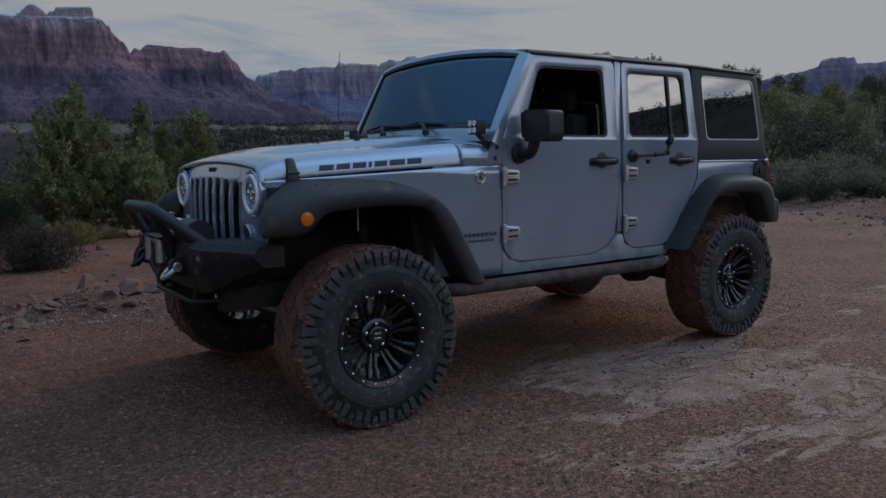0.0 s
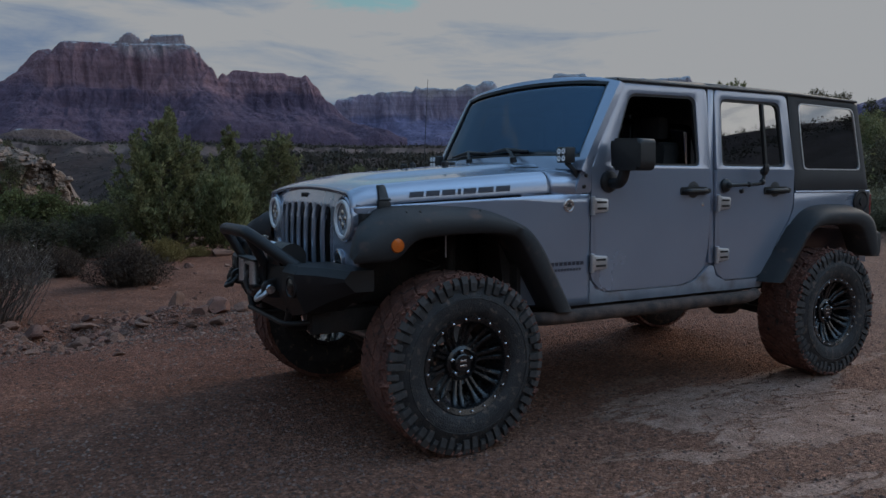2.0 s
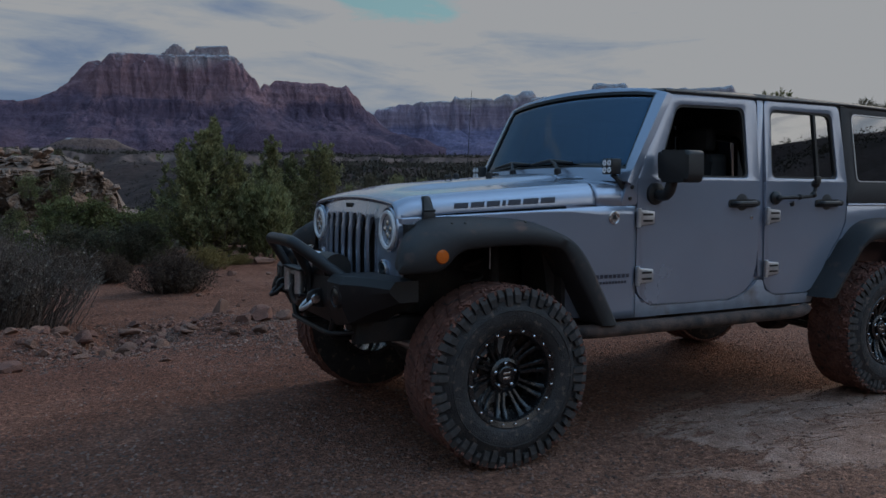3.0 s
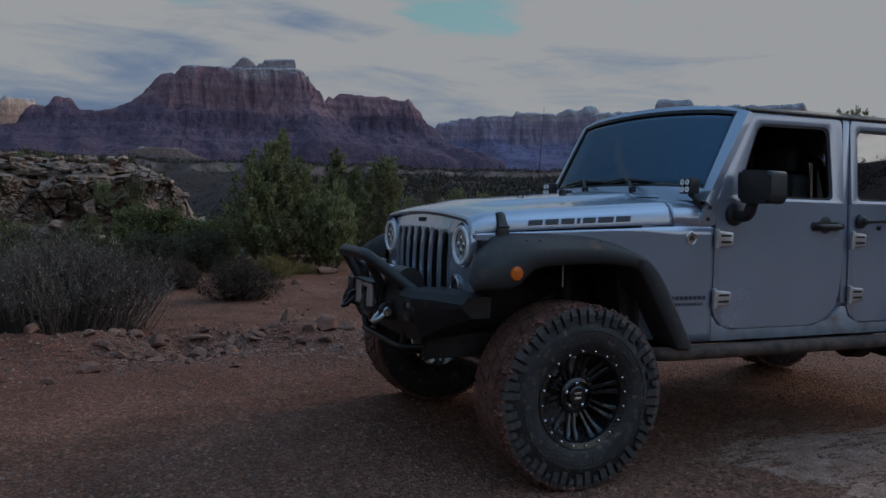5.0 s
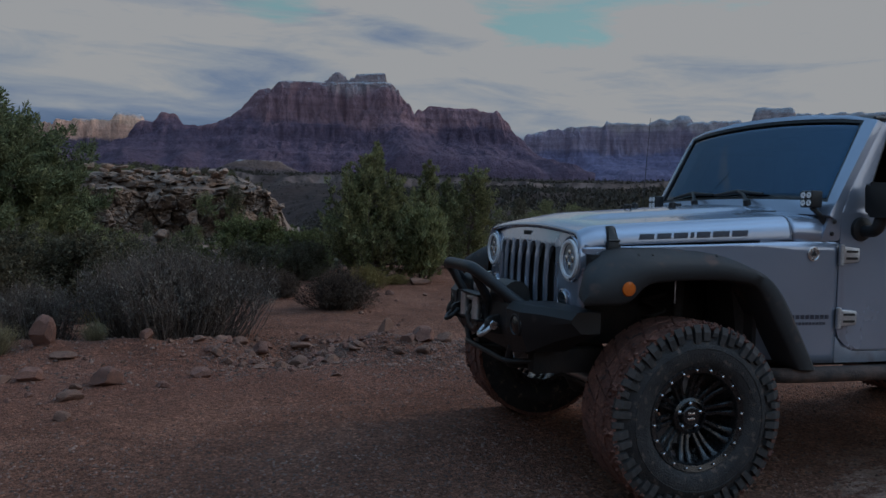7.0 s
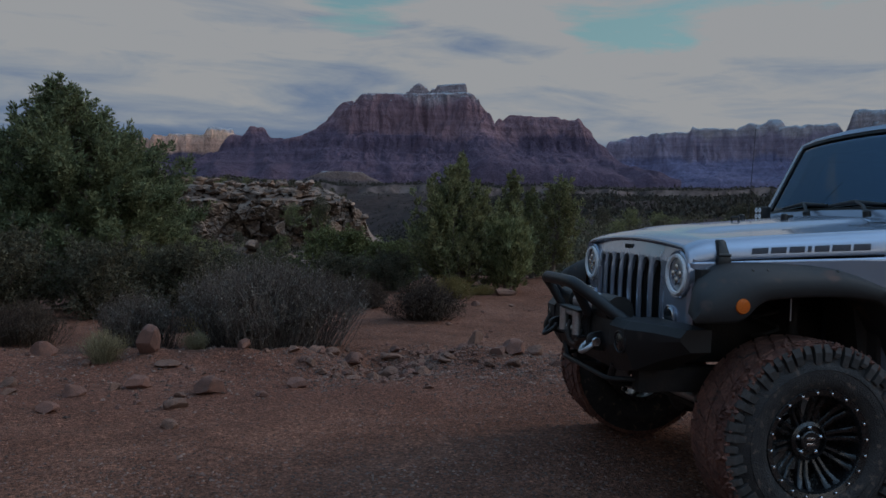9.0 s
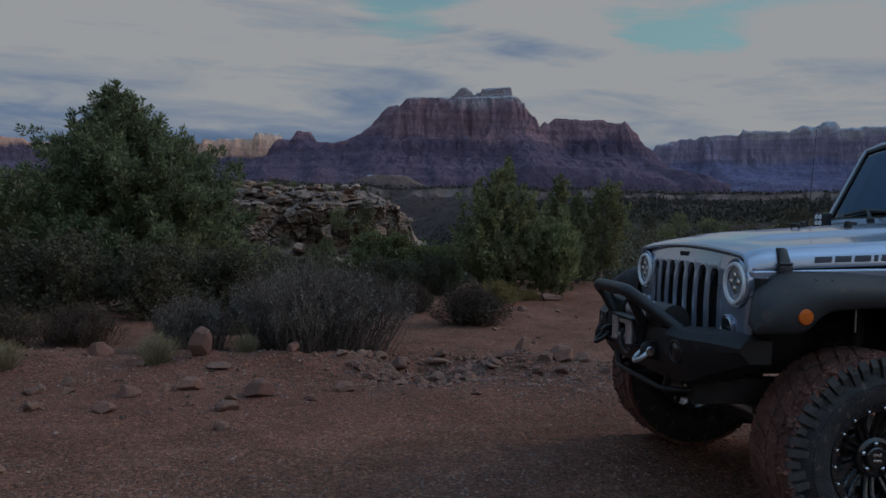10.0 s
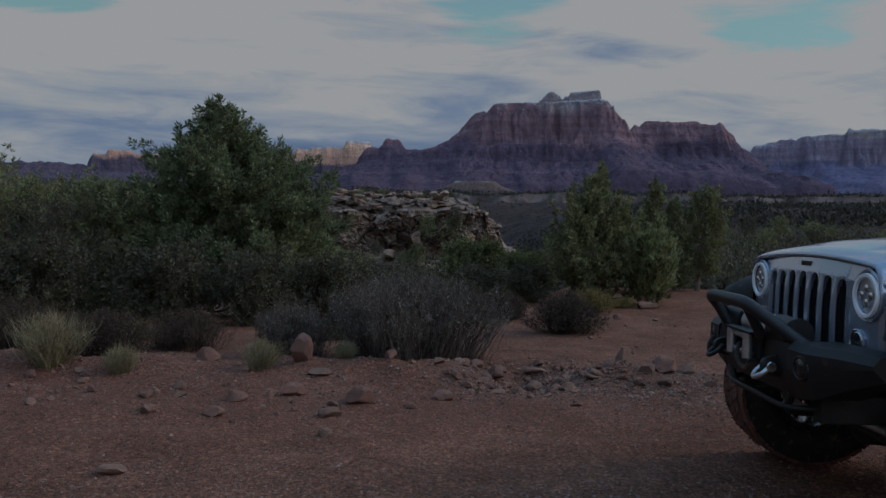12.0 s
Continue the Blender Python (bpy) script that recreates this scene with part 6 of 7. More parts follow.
def tufts(centres, radii, ways, per, length, width, rng, along=0.5):
    """Bottle-brush tufts: short needles fanning out of a twig that runs the way given."""
    n = len(centres)
    c = np.repeat(centres, per, axis=0)
    r = np.repeat(radii, per)[:, None]
    w = ways / (np.linalg.norm(ways, axis=1, keepdims=True) + 1e-9)
    w = w + rng.normal(size=w.shape) * 0.35
    w = np.repeat(w / np.linalg.norm(w, axis=1, keepdims=True), per, axis=0)
    d = rng.normal(size=(n * per, 3))
    d /= np.linalg.norm(d, axis=1, keepdims=True)
    p = c + w * r * (rng.rand(n * per, 1) * 1.7 - 0.85) + d * r * 0.45 * rng.rand(n * per, 1)
    dirn = d + w * along
    dirn /= np.linalg.norm(dirn, axis=1, keepdims=True) + 1e-9
    side = np.cross(dirn, rng.normal(size=(n * per, 3)))
    side /= np.linalg.norm(side, axis=1, keepdims=True) + 1e-9
    ln = length * (0.6 + 0.8 * rng.rand(n * per, 1))
    wd = width * (0.6 + 0.8 * rng.rand(n * per, 1))
    v = np.stack([p, p + dirn * ln * 0.5 + side * wd, p + dirn * ln, p + dirn * ln * 0.5 - side * wd], 1).reshape(-1, 3)
    return v, np.arange(len(v)).reshape(-1, 4)


def stems(starts, ends, r0, r1, rng, sag=0.15, segs=3):
    """Thin three-sided stems from starts to ends, slightly bent."""
    n = len(starts)
    vs, fs = [], []
    mid = (starts + ends) / 2 + rng.normal(size=(n, 3)) * sag * np.linalg.norm(ends - starts, axis=1, keepdims=True)
    ax = ends - starts
    ax /= np.linalg.norm(ax, axis=1, keepdims=True) + 1e-9
    s = np.cross(ax, np.array([0.3, 0.9, 0.1]))
    s /= np.linalg.norm(s, axis=1, keepdims=True) + 1e-9
    t = np.cross(ax, s)
    for i in range(segs + 1):
        k = i / segs
        c = starts * (1 - k) ** 2 + mid * 2 * k * (1 - k) + ends * k * k
        r = r0 + (r1 - r0) * k
        for j in range(3):
            a = 2 * math.pi * j / 3
            vs.append(c + (s * math.cos(a) + t * math.sin(a)) * r)
    v = np.stack(vs, 1).reshape(-1, 3)
    m = (segs + 1) * 3
    for i in range(segs):
        for j in range(3):
            q = [i * 3 + j, i * 3 + (j + 1) % 3, (i + 1) * 3 + (j + 1) % 3, (i + 1) * 3 + j]
            fs.append(np.arange(n)[:, None] * m + np.array(q)[None, :])
    return v, np.concatenate(fs)


def tree(name, label, category, shape, h, w, seed, leaf, boughs=90, per=60, size=0.06, clump=0.16, group="", slim=0.16, bare=0, rise=0.35, foot=0.05, inner=0.38, droop=0.5, lean=None):
    """A tree at the origin: bent trunk, boughs, and tufts of sprays strung along the outer part of each bough.
    shape(t) gives the crown's half width at height t, from 0 to 1."""
    rng = np.random.RandomState(seed)
    ob = empty(name, label, category, group)
    own_lean = rng.normal(size=2) * 0.02 * h
    lean = own_lean if lean is None else lean
    path = [Vector((lean[0] * k ** 1.5 + 0.02 * h * math.sin(4 * k + seed), lean[1] * k + 0.02 * h * math.cos(3 * k + seed), -0.06 + h * 0.96 * k)) for k in [i / 7 for i in range(8)]]
    bm = bmesh.new()
    tube(path, [0.030 * h * (1 - 0.93 * i / 7) for i in range(8)], bm, 8)
    cen, rad, way = [], [], []
    for i in range(boughs + bare):
        t = foot + (0.97 - foot) * ((i + rng.rand()) / (boughs + bare)) ** 0.9
        a = i * 2.39996 + rng.normal() * 0.5
        L = max(0.05 * w, shape(t) * w / 2 * (0.62 + 0.43 * rng.rand()) * (1 + 0.16 * math.sin(3 * a + seed)))
        j = min(6, int(t * 7))
        base = path[j].lerp(path[j + 1], t * 7 - j)
        d = Vector((math.cos(a), math.sin(a), 0))
        up = rise * (0.4 + 0.9 * rng.rand())
        pts = [base + d * L * s + Vector((0, 0, L * up * s * s - 0.04 * L * math.sin(math.pi * s))) + Vector(rng.normal(size=3)) * 0.02 * w for s in (0, 0.35, 0.7, 1.0)]
        pts[0] = base
        q = 0.010 * h * (1 - 0.6 * t)
        tube(pts, [q, q * 0.65, q * 0.4, q * 0.15], bm, 3, False)
        if i % max(1, (boughs + bare) // max(bare, 1)) == 0 and bare:
            continue
        n = max(2, int(L / clump * 1.25))
        for m in range(n):
            s = inner + (1.02 - inner) * (m + rng.rand()) / n
            k = min(2, int(s * 3))
            c = pts[k].lerp(pts[k + 1], min(1.0, max(0.0, s * 3 - k)))
            cen.append(np.array(c) + rng.normal(size=3) * clump * 0.55)
            way.append((0.55 * d.x, 0.55 * d.y, 0.45 + up))
            rad.append(clump * (0.65 + 0.6 * rng.rand()) * (1.1 - 0.35 * t))
    cen.append(np.array(path[-1]))
    rad.append(clump * 0.7)
    way.append((0, 0, 1))
    cen = np.array(cen)
    cen[:, 2] = np.maximum(cen[:, 2], clump * 0.5)
    v, f = tufts(cen, np.array(rad), np.array(way), per, size, size * slim, rng, droop)
    arrays("crown", v, f, leaf, ob)
    part("trunk", bm, BARK, ob, "grey twisted trunk and limbs")
    return ob


def cone(t):
    return max(0.05, 1.0 - t) ** 0.95 * (0.7 + 0.3 * min(1, t * 6)) * 1.12


def pinyon(t):
    return float(np.interp(t, (0, 0.15, 0.40, 0.52, 0.65, 0.75, 0.83, 0.92, 1.0), (0.75, 1.0, 0.97, 0.90, 0.70, 0.46, 0.33, 0.19, 0.07)))


def spire(t):
    return max(0.04, (1.0 - t) ** 0.8)


def egg(t):
    return math.sqrt(max(0.02, 1 - (2 * t - 0.85) ** 2 / 1.4)) * (0.72 if t < 0.1 else 1.0)


def dome_shape(t):
    return math.sqrt(max(0.03, 1 - t ** 2.2))


def put(ob, x, y, turn=0.0, size=1.0, sink=0.03):
    ob.matrix_basis = Matrix.Translation((x, y, hz(x, y) - sink)) @ pose(0, 0, 0, 0, 0, turn) @ Matrix.Scale(size, 4)
    return ob


def again(ob, x, y, turn=0.0, size=1.0, sink=0.03):
    c = copy_thing(ob, Matrix.Identity(4))
    return put(c, x, y, turn, size, sink)


def shrub(name, label, h, w, seed, twig, leaf=None, stalks=260, leafs=3000, size=0.022, spread=0.8, category="shrub", group="", thin=0.0035, base=0.12):
    """A bush of thin stems fanning out from its foot, with small leaves near the tips."""
    rng = np.random.RandomState(seed)
    ob = empty(name, label, category, group)
    a = rng.rand(stalks) * 2 * math.pi
    q = rng.rand(stalks) ** 0.55
    lob = 1 + 0.22 * np.sin(3 * a + seed) + 0.15 * np.sin(7 * a + seed)
    r = q * w / 2 * lob
    z = h * np.sqrt(np.clip(1.02 - (q * spread) ** 2, 0.02, 1)) * (0.62 + 0.38 * rng.rand(stalks))
    ends = np.column_stack([r * np.cos(a), r * np.sin(a), z])
    starts = np.column_stack([r * base * np.cos(a), r * base * np.sin(a), np.full(stalks, -0.03)]) + rng.normal(size=(stalks, 3)) * np.array([0.05 * w, 0.05 * w, 0])
    v, f = stems(starts, ends, thin, thin * 0.35, rng)
    # side twigs
    k = rng.randint(0, stalks, stalks * 3)
    u = 0.45 + 0.5 * rng.rand(len(k), 1)
    p = starts[k] * (1 - u) + ends[k] * u
    e = p + rng.normal(size=(len(k), 3)) * 0.09 * h + np.array([0, 0, 0.12 * h])
    v2, f2 = stems(p, e, thin * 0.6, thin * 0.2, rng, 0.1, 2)
    arrays("brushwood", np.vstack([v, v2]), np.vstack([f, f2 + len(v)]), twig, ob)
    if leaf and leafs:
        k = rng.randint(0, len(e), leafs)
        c = p[k] * (1 - (w2 := rng.rand(leafs, 1))) + e[k] * w2
        v, f = leaves(c, np.full(leafs, size * 0.8), 1, size, size * 0.28, rng, 0.6)
        arrays("foliage", v, f, leaf, ob)
    return ob


# big pinyon pine
pine = tree("pinyon_pine", "large dark green pinyon pine with an uneven crown", "tree", pinyon, 4.6, 4.5, 5, PINE, 300, 40, 0.095, 0.15, slim=0.17, rise=0.32, inner=0.5, droop=0.9, lean=(-0.75, 0.0))
put(pine, -6.45, 11.95)
# junipers across the sandy track
jun_a = tree("juniper", "bushy olive green juniper with a spire on top", "tree", cone, 2.75, 2.7, 21, JUNIPER, 190, 34, 0.070, 0.105, slim=0.2, rise=0.85, droop=1.3)
put(jun_a, 0.82, 11.95, 0, 1.02)
jun_s = tree("juniper", "narrow dark green juniper spire", "tree", spire, 3.12, 0.85, 22, JUNIPER, 130, 34, 0.065, 0.085, slim=0.2, rise=0.9, droop=1.0)
put(jun_s, 0.97, 12.45)
jun_b = tree("juniper", "upright dark green juniper with open gaps", "tree", spire, 3.0, 1.5, 23, JUNIPER, 120, 34, 0.070, 0.10, slim=0.2, rise=0.9, droop=1.0)
put(jun_b, 2.58, 14.35, 0, 0.94)
jun_c = tree("juniper", "rounded olive juniper with a visible trunk", "tree", egg, 2.85, 1.25, 24, JUNIPER, 90, 34, 0.070, 0.10, slim=0.2, rise=0.8, bare=14, foot=0.14, droop=1.0)
put(jun_c, 3.95, 14.9, 0, 0.94)
again(jun_b, 3.30, 14.8, 75, 0.80)
rabbit = tree("rabbitbrush", "pale green rabbitbrush beside the junipers", "shrub", dome_shape, 1.2, 1.15, 25, PALE, 130, 36, 0.095, 0.085, slim=0.12, rise=1.6, droop=2.2)
put(rabbit, 1.80, 11.5, 0, 1.05)
# trees and scrub to the west, behind the road's edge
west = tree("juniper", "broad dull green juniper at the road's edge", "tree", egg, 3.4, 3.0, 31, JUNIPER, 170, 22, 0.085, 0.12, slim=0.17, bare=16, rise=0.6, droop=0.9)
put(west, -13.1, 13.0, 0, 1.12)
dead = tree("scrub_oak", "grey half-bare scrub oak with dead twigs", "tree", egg, 2.7, 2.6, 33, DULL, 110, 26, 0.05, 0.11, slim=0.2, bare=55, rise=0.8)
put(dead, -9.3, 9.6, 0, 0.78)
wood = tree("juniper", "dense olive juniper bush", "tree", dome_shape, 2.4, 2.5, 34, JUNIPER, 160, 22, 0.08, 0.115, slim=0.17, rise=0.7, droop=0.9)
put(wood, -10.9, 8.9, 0, 1.12)
low = tree("scrub_oak", "low dark green scrub oak thicket", "shrub", dome_shape, 1.3, 1.9, 35, DULL, 120, 20, 0.055, 0.10, slim=0.27, rise=0.7, bare=20)
put(low, -8.6, 7.9)
for k, (x, y, turn, size) in enumerate(((-11.9, 16.3, 40, 0.80), (-14.5, 10.3, 200, 1.0), (-16.5, 14.0, 90, 1.2), (-13.6, 17.6, 10, 1.15), (-18.5, 10.0, 300, 1.0), (-10.3, 18.0, 130, 0.86), (-14.9, 15.2, 20, 1.0))):
    again(west, x, y, turn, size)
for x, y, turn, size in ((-11.2, 11.3, 70, 0.78), (-13.0, 7.8, 160, 0.7), (-9.2, 11.9, 220, 0.72)):
    again(dead, x, y, turn, size)
for x, y, turn, size in ((-9.0, 11.0, 30, 1.12), (-4.9, 11.8, 120, 0.60), (-5.6, 10.6, 240, 0.6), (-4.6, 13.4, 10, 0.62), (-12.0, 6.6, 80, 0.9), (-14.5, 7.4, 180, 1.0)):
    again(wood, x, y, turn, size)
for x, y, turn, size in ((-10.2, 7.3, 50, 1.0), (-6.9, 8.6, 110, 1.0), (-5.4, 8.7, 200, 0.9), (-4.3, 9.5, 320, 0.9), (-11.8, 5.6, 20, 0.9), (-3.2, 10.6, 70, 0.8), (-0.6, 11.6, 10, 0.6), (-1.7, 11.0, 150, 0.6), (-13.6, 5.4, 140, 1.0)):
    again(low, x, y, turn, size)
oak = tree("gambel_oak", "yellow-green oak bush below the ledge", "shrub", dome_shape, 1.9, 2.1, 41, OAK, 120, 24, 0.065, 0.11, slim=0.3, rise=0.7)
put(oak, -1.6, 15.4, 0, 0.95)
for x, y, turn, size in ((-2.9, 15.6, 60, 0.7), (-0.85, 15.9, 30, 0.85), (-0.95, 17.4, 130, 0.85), (-0.3, 14.8, 200, 0.7), (-4.6, 16.2, 250, 0.55)):
    again(oak, x, y, turn, size)

# shrubs along the road
sage = shrub("sagebrush", "large grey-brown sagebrush with dry feathery twigs", 1.0, 1.75, 51, SAGE, SAGELEAF, 1500, 15000, 0.025, 0.70, base=0.60, thin=0.0046)
put(sage, -2.65, 4.45)
sage_b = shrub("sagebrush", "smaller grey sagebrush behind a standing stone", 0.68, 0.9, 52, SAGE, SAGELEAF, 620, 3500, 0.024, 0.70, base=0.60)
put(sage_b, -4.0, 4.75)
brown = shrub("blackbrush", "low reddish-brown blackbrush at the road edge", 0.52, 0.95, 53, BROWN, BROWN, 520, 6500, 0.020, 0.80, base=0.55)
put(brown, -5.35, 5.25)
again(brown, -5.85, 4.15, 70, 1.1)
again(brown, -7.9, 5.9, 160, 1.15)
again(brown, -7.0, 4.6, 210, 1.1)
round_b = shrub("blackbrush", "round dense dark brown brush", 0.62, 1.0, 54, BROWN, BROWN, 600, 9000, 0.026, 0.95, base=0.35)
put(round_b, -0.52, 7.1, 0, 1.06)
again(round_b, -1.3, 8.8, 100, 0.85)
again(round_b, -1.9, 9.7, 190, 0.9)
gold = shrub("snakeweed", "small golden dry snakeweed tuft", 0.34, 0.72, 55, GOLD, GOLD, 380, 3500, 0.018, 0.9, base=0.3)
put(gold, 0.42, 10.25, 0, 1.4)
again(gold, 1.15, 10.9, 50, 0.75)
again(gold, -6.3, 6.2, 150, 0.9)
again(gold, -3.6, 6.6, 20, 0.9)
straw = shrub("grass_tuft", "pale dry grass tuft", 0.55, 0.72, 56, STRAW, None, 420, 0, 0.02, 0.7, "grass", "dry grass tufts", 0.003)
put(straw, -5.85, 3.05)
again(straw, -5.15, 2.95, 90, 0.52)
again(straw, -3.95, 3.2, 200, 0.58)
again(straw, -6.9, 3.3, 30, 0.9)
again(straw, -3.25, 3.7, 280, 0.4)

# wooded slopes: lighter copies
far_a = tree("juniper", "dark juniper on the far slope", "tree", dome_shape, 2.6, 2.5, 61, JUNIPER, 50, 10, 0.16, 0.23, group="slope junipers", slim=0.26, rise=0.6)
far_b = tree("juniper", "dull green juniper on the far slope", "tree", egg, 2.9, 2.0, 62, DULL, 50, 10, 0.16, 0.23, group="slope junipers", slim=0.26, rise=0.6)
far_c = shrub("sagebrush", "grey-green sagebrush along the bank", 1.1, 1.7, 63, BANK, BANK, 260, 3000, 0.055, 0.8, group="bank sagebrush", thin=0.006)
rs = np.random.RandomState(77)
put(far_a, 24.0, 13.0)
put(far_b, 27.5, 12.0)
put(far_c, 17.0, 8.3)
spots = []
tries = 0
while len(spots) < 150 and tries < 8000:
    tries += 1
    az, r = rs.uniform(44, 72), 26 + 75 * rs.rand() ** 1.2
    x, y = -2 + r * math.sin(radians(az)), -4 + r * math.cos(radians(az))
    if all((x - a) ** 2 + (y - b) ** 2 > 3.2 for a, b in spots):
        spots.append((x, y))
for i, (x, y) in enumerate(spots):
    again((far_a, far_b)[i % 2], x, y, rs.uniform(0, 360), rs.uniform(0.45, 0.95))
for i in range(26):
    az, r = rs.uniform(50, 68), rs.uniform(19.5, 27)
    again(far_c, -2 + r * math.sin(radians(az)), -4 + r * math.cos(radians(az)), rs.uniform(0, 360), rs.uniform(0.6, 1.15))
again(jun_c, 35.2, 27.0, 30, (7.55 - hz(35.2, 27.0)) / 2.85)
# scrub on the plain beyond the track
for i in range(40):
    az, r = rs.uniform(12, 50), 22 + 60 * rs.rand()
    again((far_a, far_b)[i % 2], -2 + r * math.sin(radians(az)), -4 + r * math.cos(radians(az)), rs.uniform(0, 360), rs.uniform(0.4, 0.8))
for i in range(26):
    az, r = rs.uniform(-34, -8), 24 + 50 * rs.rand()
    again((far_a, far_b)[i % 2], -2 + r * math.sin(radians(az)), -4 + r * math.cos(radians(az)), rs.uniform(0, 360), rs.uniform(0.6, 1.0))

def scrub(name, label, n, az0, az1, r0, r1, size, mat, seed, per=16, leaf=0.9):
    rng = np.random.RandomState(seed)
    az = np.radians(rng.uniform(az0, az1, n))
    r = r0 * (r1 / r0) ** rng.rand(n)
    x, y = -2 + r * np.sin(az), -4 + r * np.cos(az)
    s = size * (0.5 + rng.rand(n))
    c = np.column_stack([x, y, height(x, y) + s * 0.35])
    v, f = leaves(c, s, per, size * leaf, size * leaf * 0.33, rng, 0.5, 0.6)
    return tagged(arrays(name, v, f, mat), label, "scrub", kind="stuff")


scrub("scrub_brush", "brown-green brush over the plain", 5200, 5, 56, 24, 150, 0.42, DULL, 81, 20, 0.5)
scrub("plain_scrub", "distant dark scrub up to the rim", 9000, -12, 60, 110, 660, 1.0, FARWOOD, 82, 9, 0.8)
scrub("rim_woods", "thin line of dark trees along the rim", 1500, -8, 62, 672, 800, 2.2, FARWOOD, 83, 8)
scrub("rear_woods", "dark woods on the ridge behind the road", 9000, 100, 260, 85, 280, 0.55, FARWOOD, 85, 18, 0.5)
scrub("slope_brush", "mixed brush between the hillside junipers", 4200, 44, 74, 27, 110, 0.45, BANK, 84, 20, 0.5)

# ---- stones ----


def block_mesh(name, seed, mat):
    """A squared sandstone block with worn corners, cracks and an uneven face."""
    rng = random.Random(seed)
    bm = bmesh.new()
    bmesh.ops.create_cube(bm, size=2.0)
    bmesh.ops.subdivide_edges(bm, edges=list(bm.edges), cuts=5, use_grid_fill=True)
    for v in bm.verts:
        d = v.co.normalized()
        v.co = v.co.lerp(d * 1.25, 0.30)
        v.co += d * 0.22 * noise.noise(v.co * 1.1 + Vector((seed, 0, 0))) + d * 0.10 * noise.noise(v.co * 3.1 + Vector((0, seed, 0)))
        v.co.z += 0.05 * math.sin(v.co.z * 9 + seed)
    for _ in range(4):
        n = Vector((rng.gauss(0, 1), rng.gauss(0, 1), rng.gauss(0, 0.6))).normalized()
        for v in bm.verts:
            k = v.co.dot(n) - rng.uniform(0.98, 1.0) * 0.95
            if k > 0:
                v.co -= n * k
    me = bpy.data.meshes.new(name)
    for f in bm.faces:
        f.smooth = True
    bm.to_mesh(me)
    bm.free()
    me.set_sharp_from_angle(angle=radians(28))
    me.materials.append(mat)
    return me


def rock_mesh(name, seed, mat, flat=0.7, cuts=9, sub=3):
    rng = random.Random(seed)
    bm = bmesh.new()
    bmesh.ops.create_icosphere(bm, subdivisions=sub, radius=1.0)
    for _ in range(cuts):
        n = Vector((rng.gauss(0, 1), rng.gauss(0, 1), rng.gauss(0, 1))).normalized()
        k = rng.uniform(0.45, 0.80)
        for v in bm.verts:
            d = v.co.dot(n)
            if d > k:
                v.co -= n * (d - k)
    for v in bm.verts:
        v.co *= 1 + 0.10 * (noise.noise(v.co * 2.3 + Vector((seed, 0, 0))))
        v.co.z *= flat
    me = bpy.data.meshes.new(name)
    for f in bm.faces:
        f.smooth = True
    bm.to_mesh(me)
    bm.free()
    me.set_sharp_from_angle(angle=radians(24))
    me.materials.append(mat)
    return me


RED_STONES = [rock_mesh("rock", 100 + i, ROCK_RED, 0.62) for i in range(5)]
GREY_STONES = [rock_mesh("rock", 200 + i, ROCK_GREY, 0.55) for i in range(5)]


def stone(me, x, y, w, h, turn, label, sink=0.25, name="rock", tilt=0.0):
    ob = new(name, me)
    zs = h / (2 * 0.5)
    ob.matrix_basis = Matrix.Translation((x, y, hz(x, y) + h * (0.5 - sink))) @ pose(0, 0, 0, tilt, tilt * 0.6, turn) @ Matrix.Diagonal((w / 1.6, w / 1.9, zs, 1))
    return tagged(ob, label, "rock")


stone(RED_STONES[0], -3.90, 2.15, 0.16, 0.10, 10, "angular dark red rock on the road's edge")
stone(RED_STONES[1], -3.52, 2.45, 0.20, 0.15, 60, "blocky red sandstone rock on the bank")
stone(GREY_STONES[0], -3.66, 2.38, 0.10, 0.07, 20, "small grey stone beside a red rock")
stone(RED_STONES[2], -2.92, 2.15, 0.22, 0.15, 100, "large tan-red rock on the road's edge")
stone(RED_STONES[3], -2.25, 2.40, 0.17, 0.12, 150, "dark red rock below the sagebrush")
stone(GREY_STONES[1], -4.40, 1.72, 0.13, 0.08, 80, "pale grey stone on the sand")
stone(GREY_STONES[2], -3.10, 1.75, 0.16, 0.09, 30, "flat grey stone on the sand")
stone(RED_STONES[4], -3.93, 1.68, 0.15, 0.08, 200, "flat red stone half buried in sand")
stone(GREY_STONES[3], -4.08, 0.41, 0.14, 0.07, 15, "pale grey stone on the gravel")
stone(RED_STONES[1], -3.62, 3.35, 0.21, 0.35, 40, "upright rounded red-brown standing stone", 0.2, "standing_stone", 4)
stone(RED_STONES[0], -4.53, 3.45, 0.21, 0.15, 70, "brown rock in front of the brush")
stone(GREY_STONES[4], -3.39, 3.05, 0.18, 0.07, 0, "flat pale stone on the bank")
stone(GREY_STONES[0], -0.55, 3.50, 0.15, 0.20, 25, "pointed grey stone on a heap", 0.15, "rock", 8)
stone(RED_STONES[2], -0.22, 3.30, 0.26, 0.17, 120, "bright red sandstone rock on a heap")
stone(GREY_STONES[1], 0.05, 3.45, 0.15, 0.13, 220, "grey-brown rock beside the red rock")
stone(RED_STONES[3], -0.40, 3.20, 0.18, 0.11, 10, "small red rock on a heap")
stone(GREY_STONES[2], -1.40, 3.70, 0.24, 0.12, 75, "broken grey slab in the washed-out gully")
stone(RED_STONES[4], -1.75, 3.80, 0.22, 0.15, 130, "brown slab in the washed-out gully")
stone(GREY_STONES[3], -1.30, 4.15, 0.20, 0.08, 5, "flat pale slab above the gully")
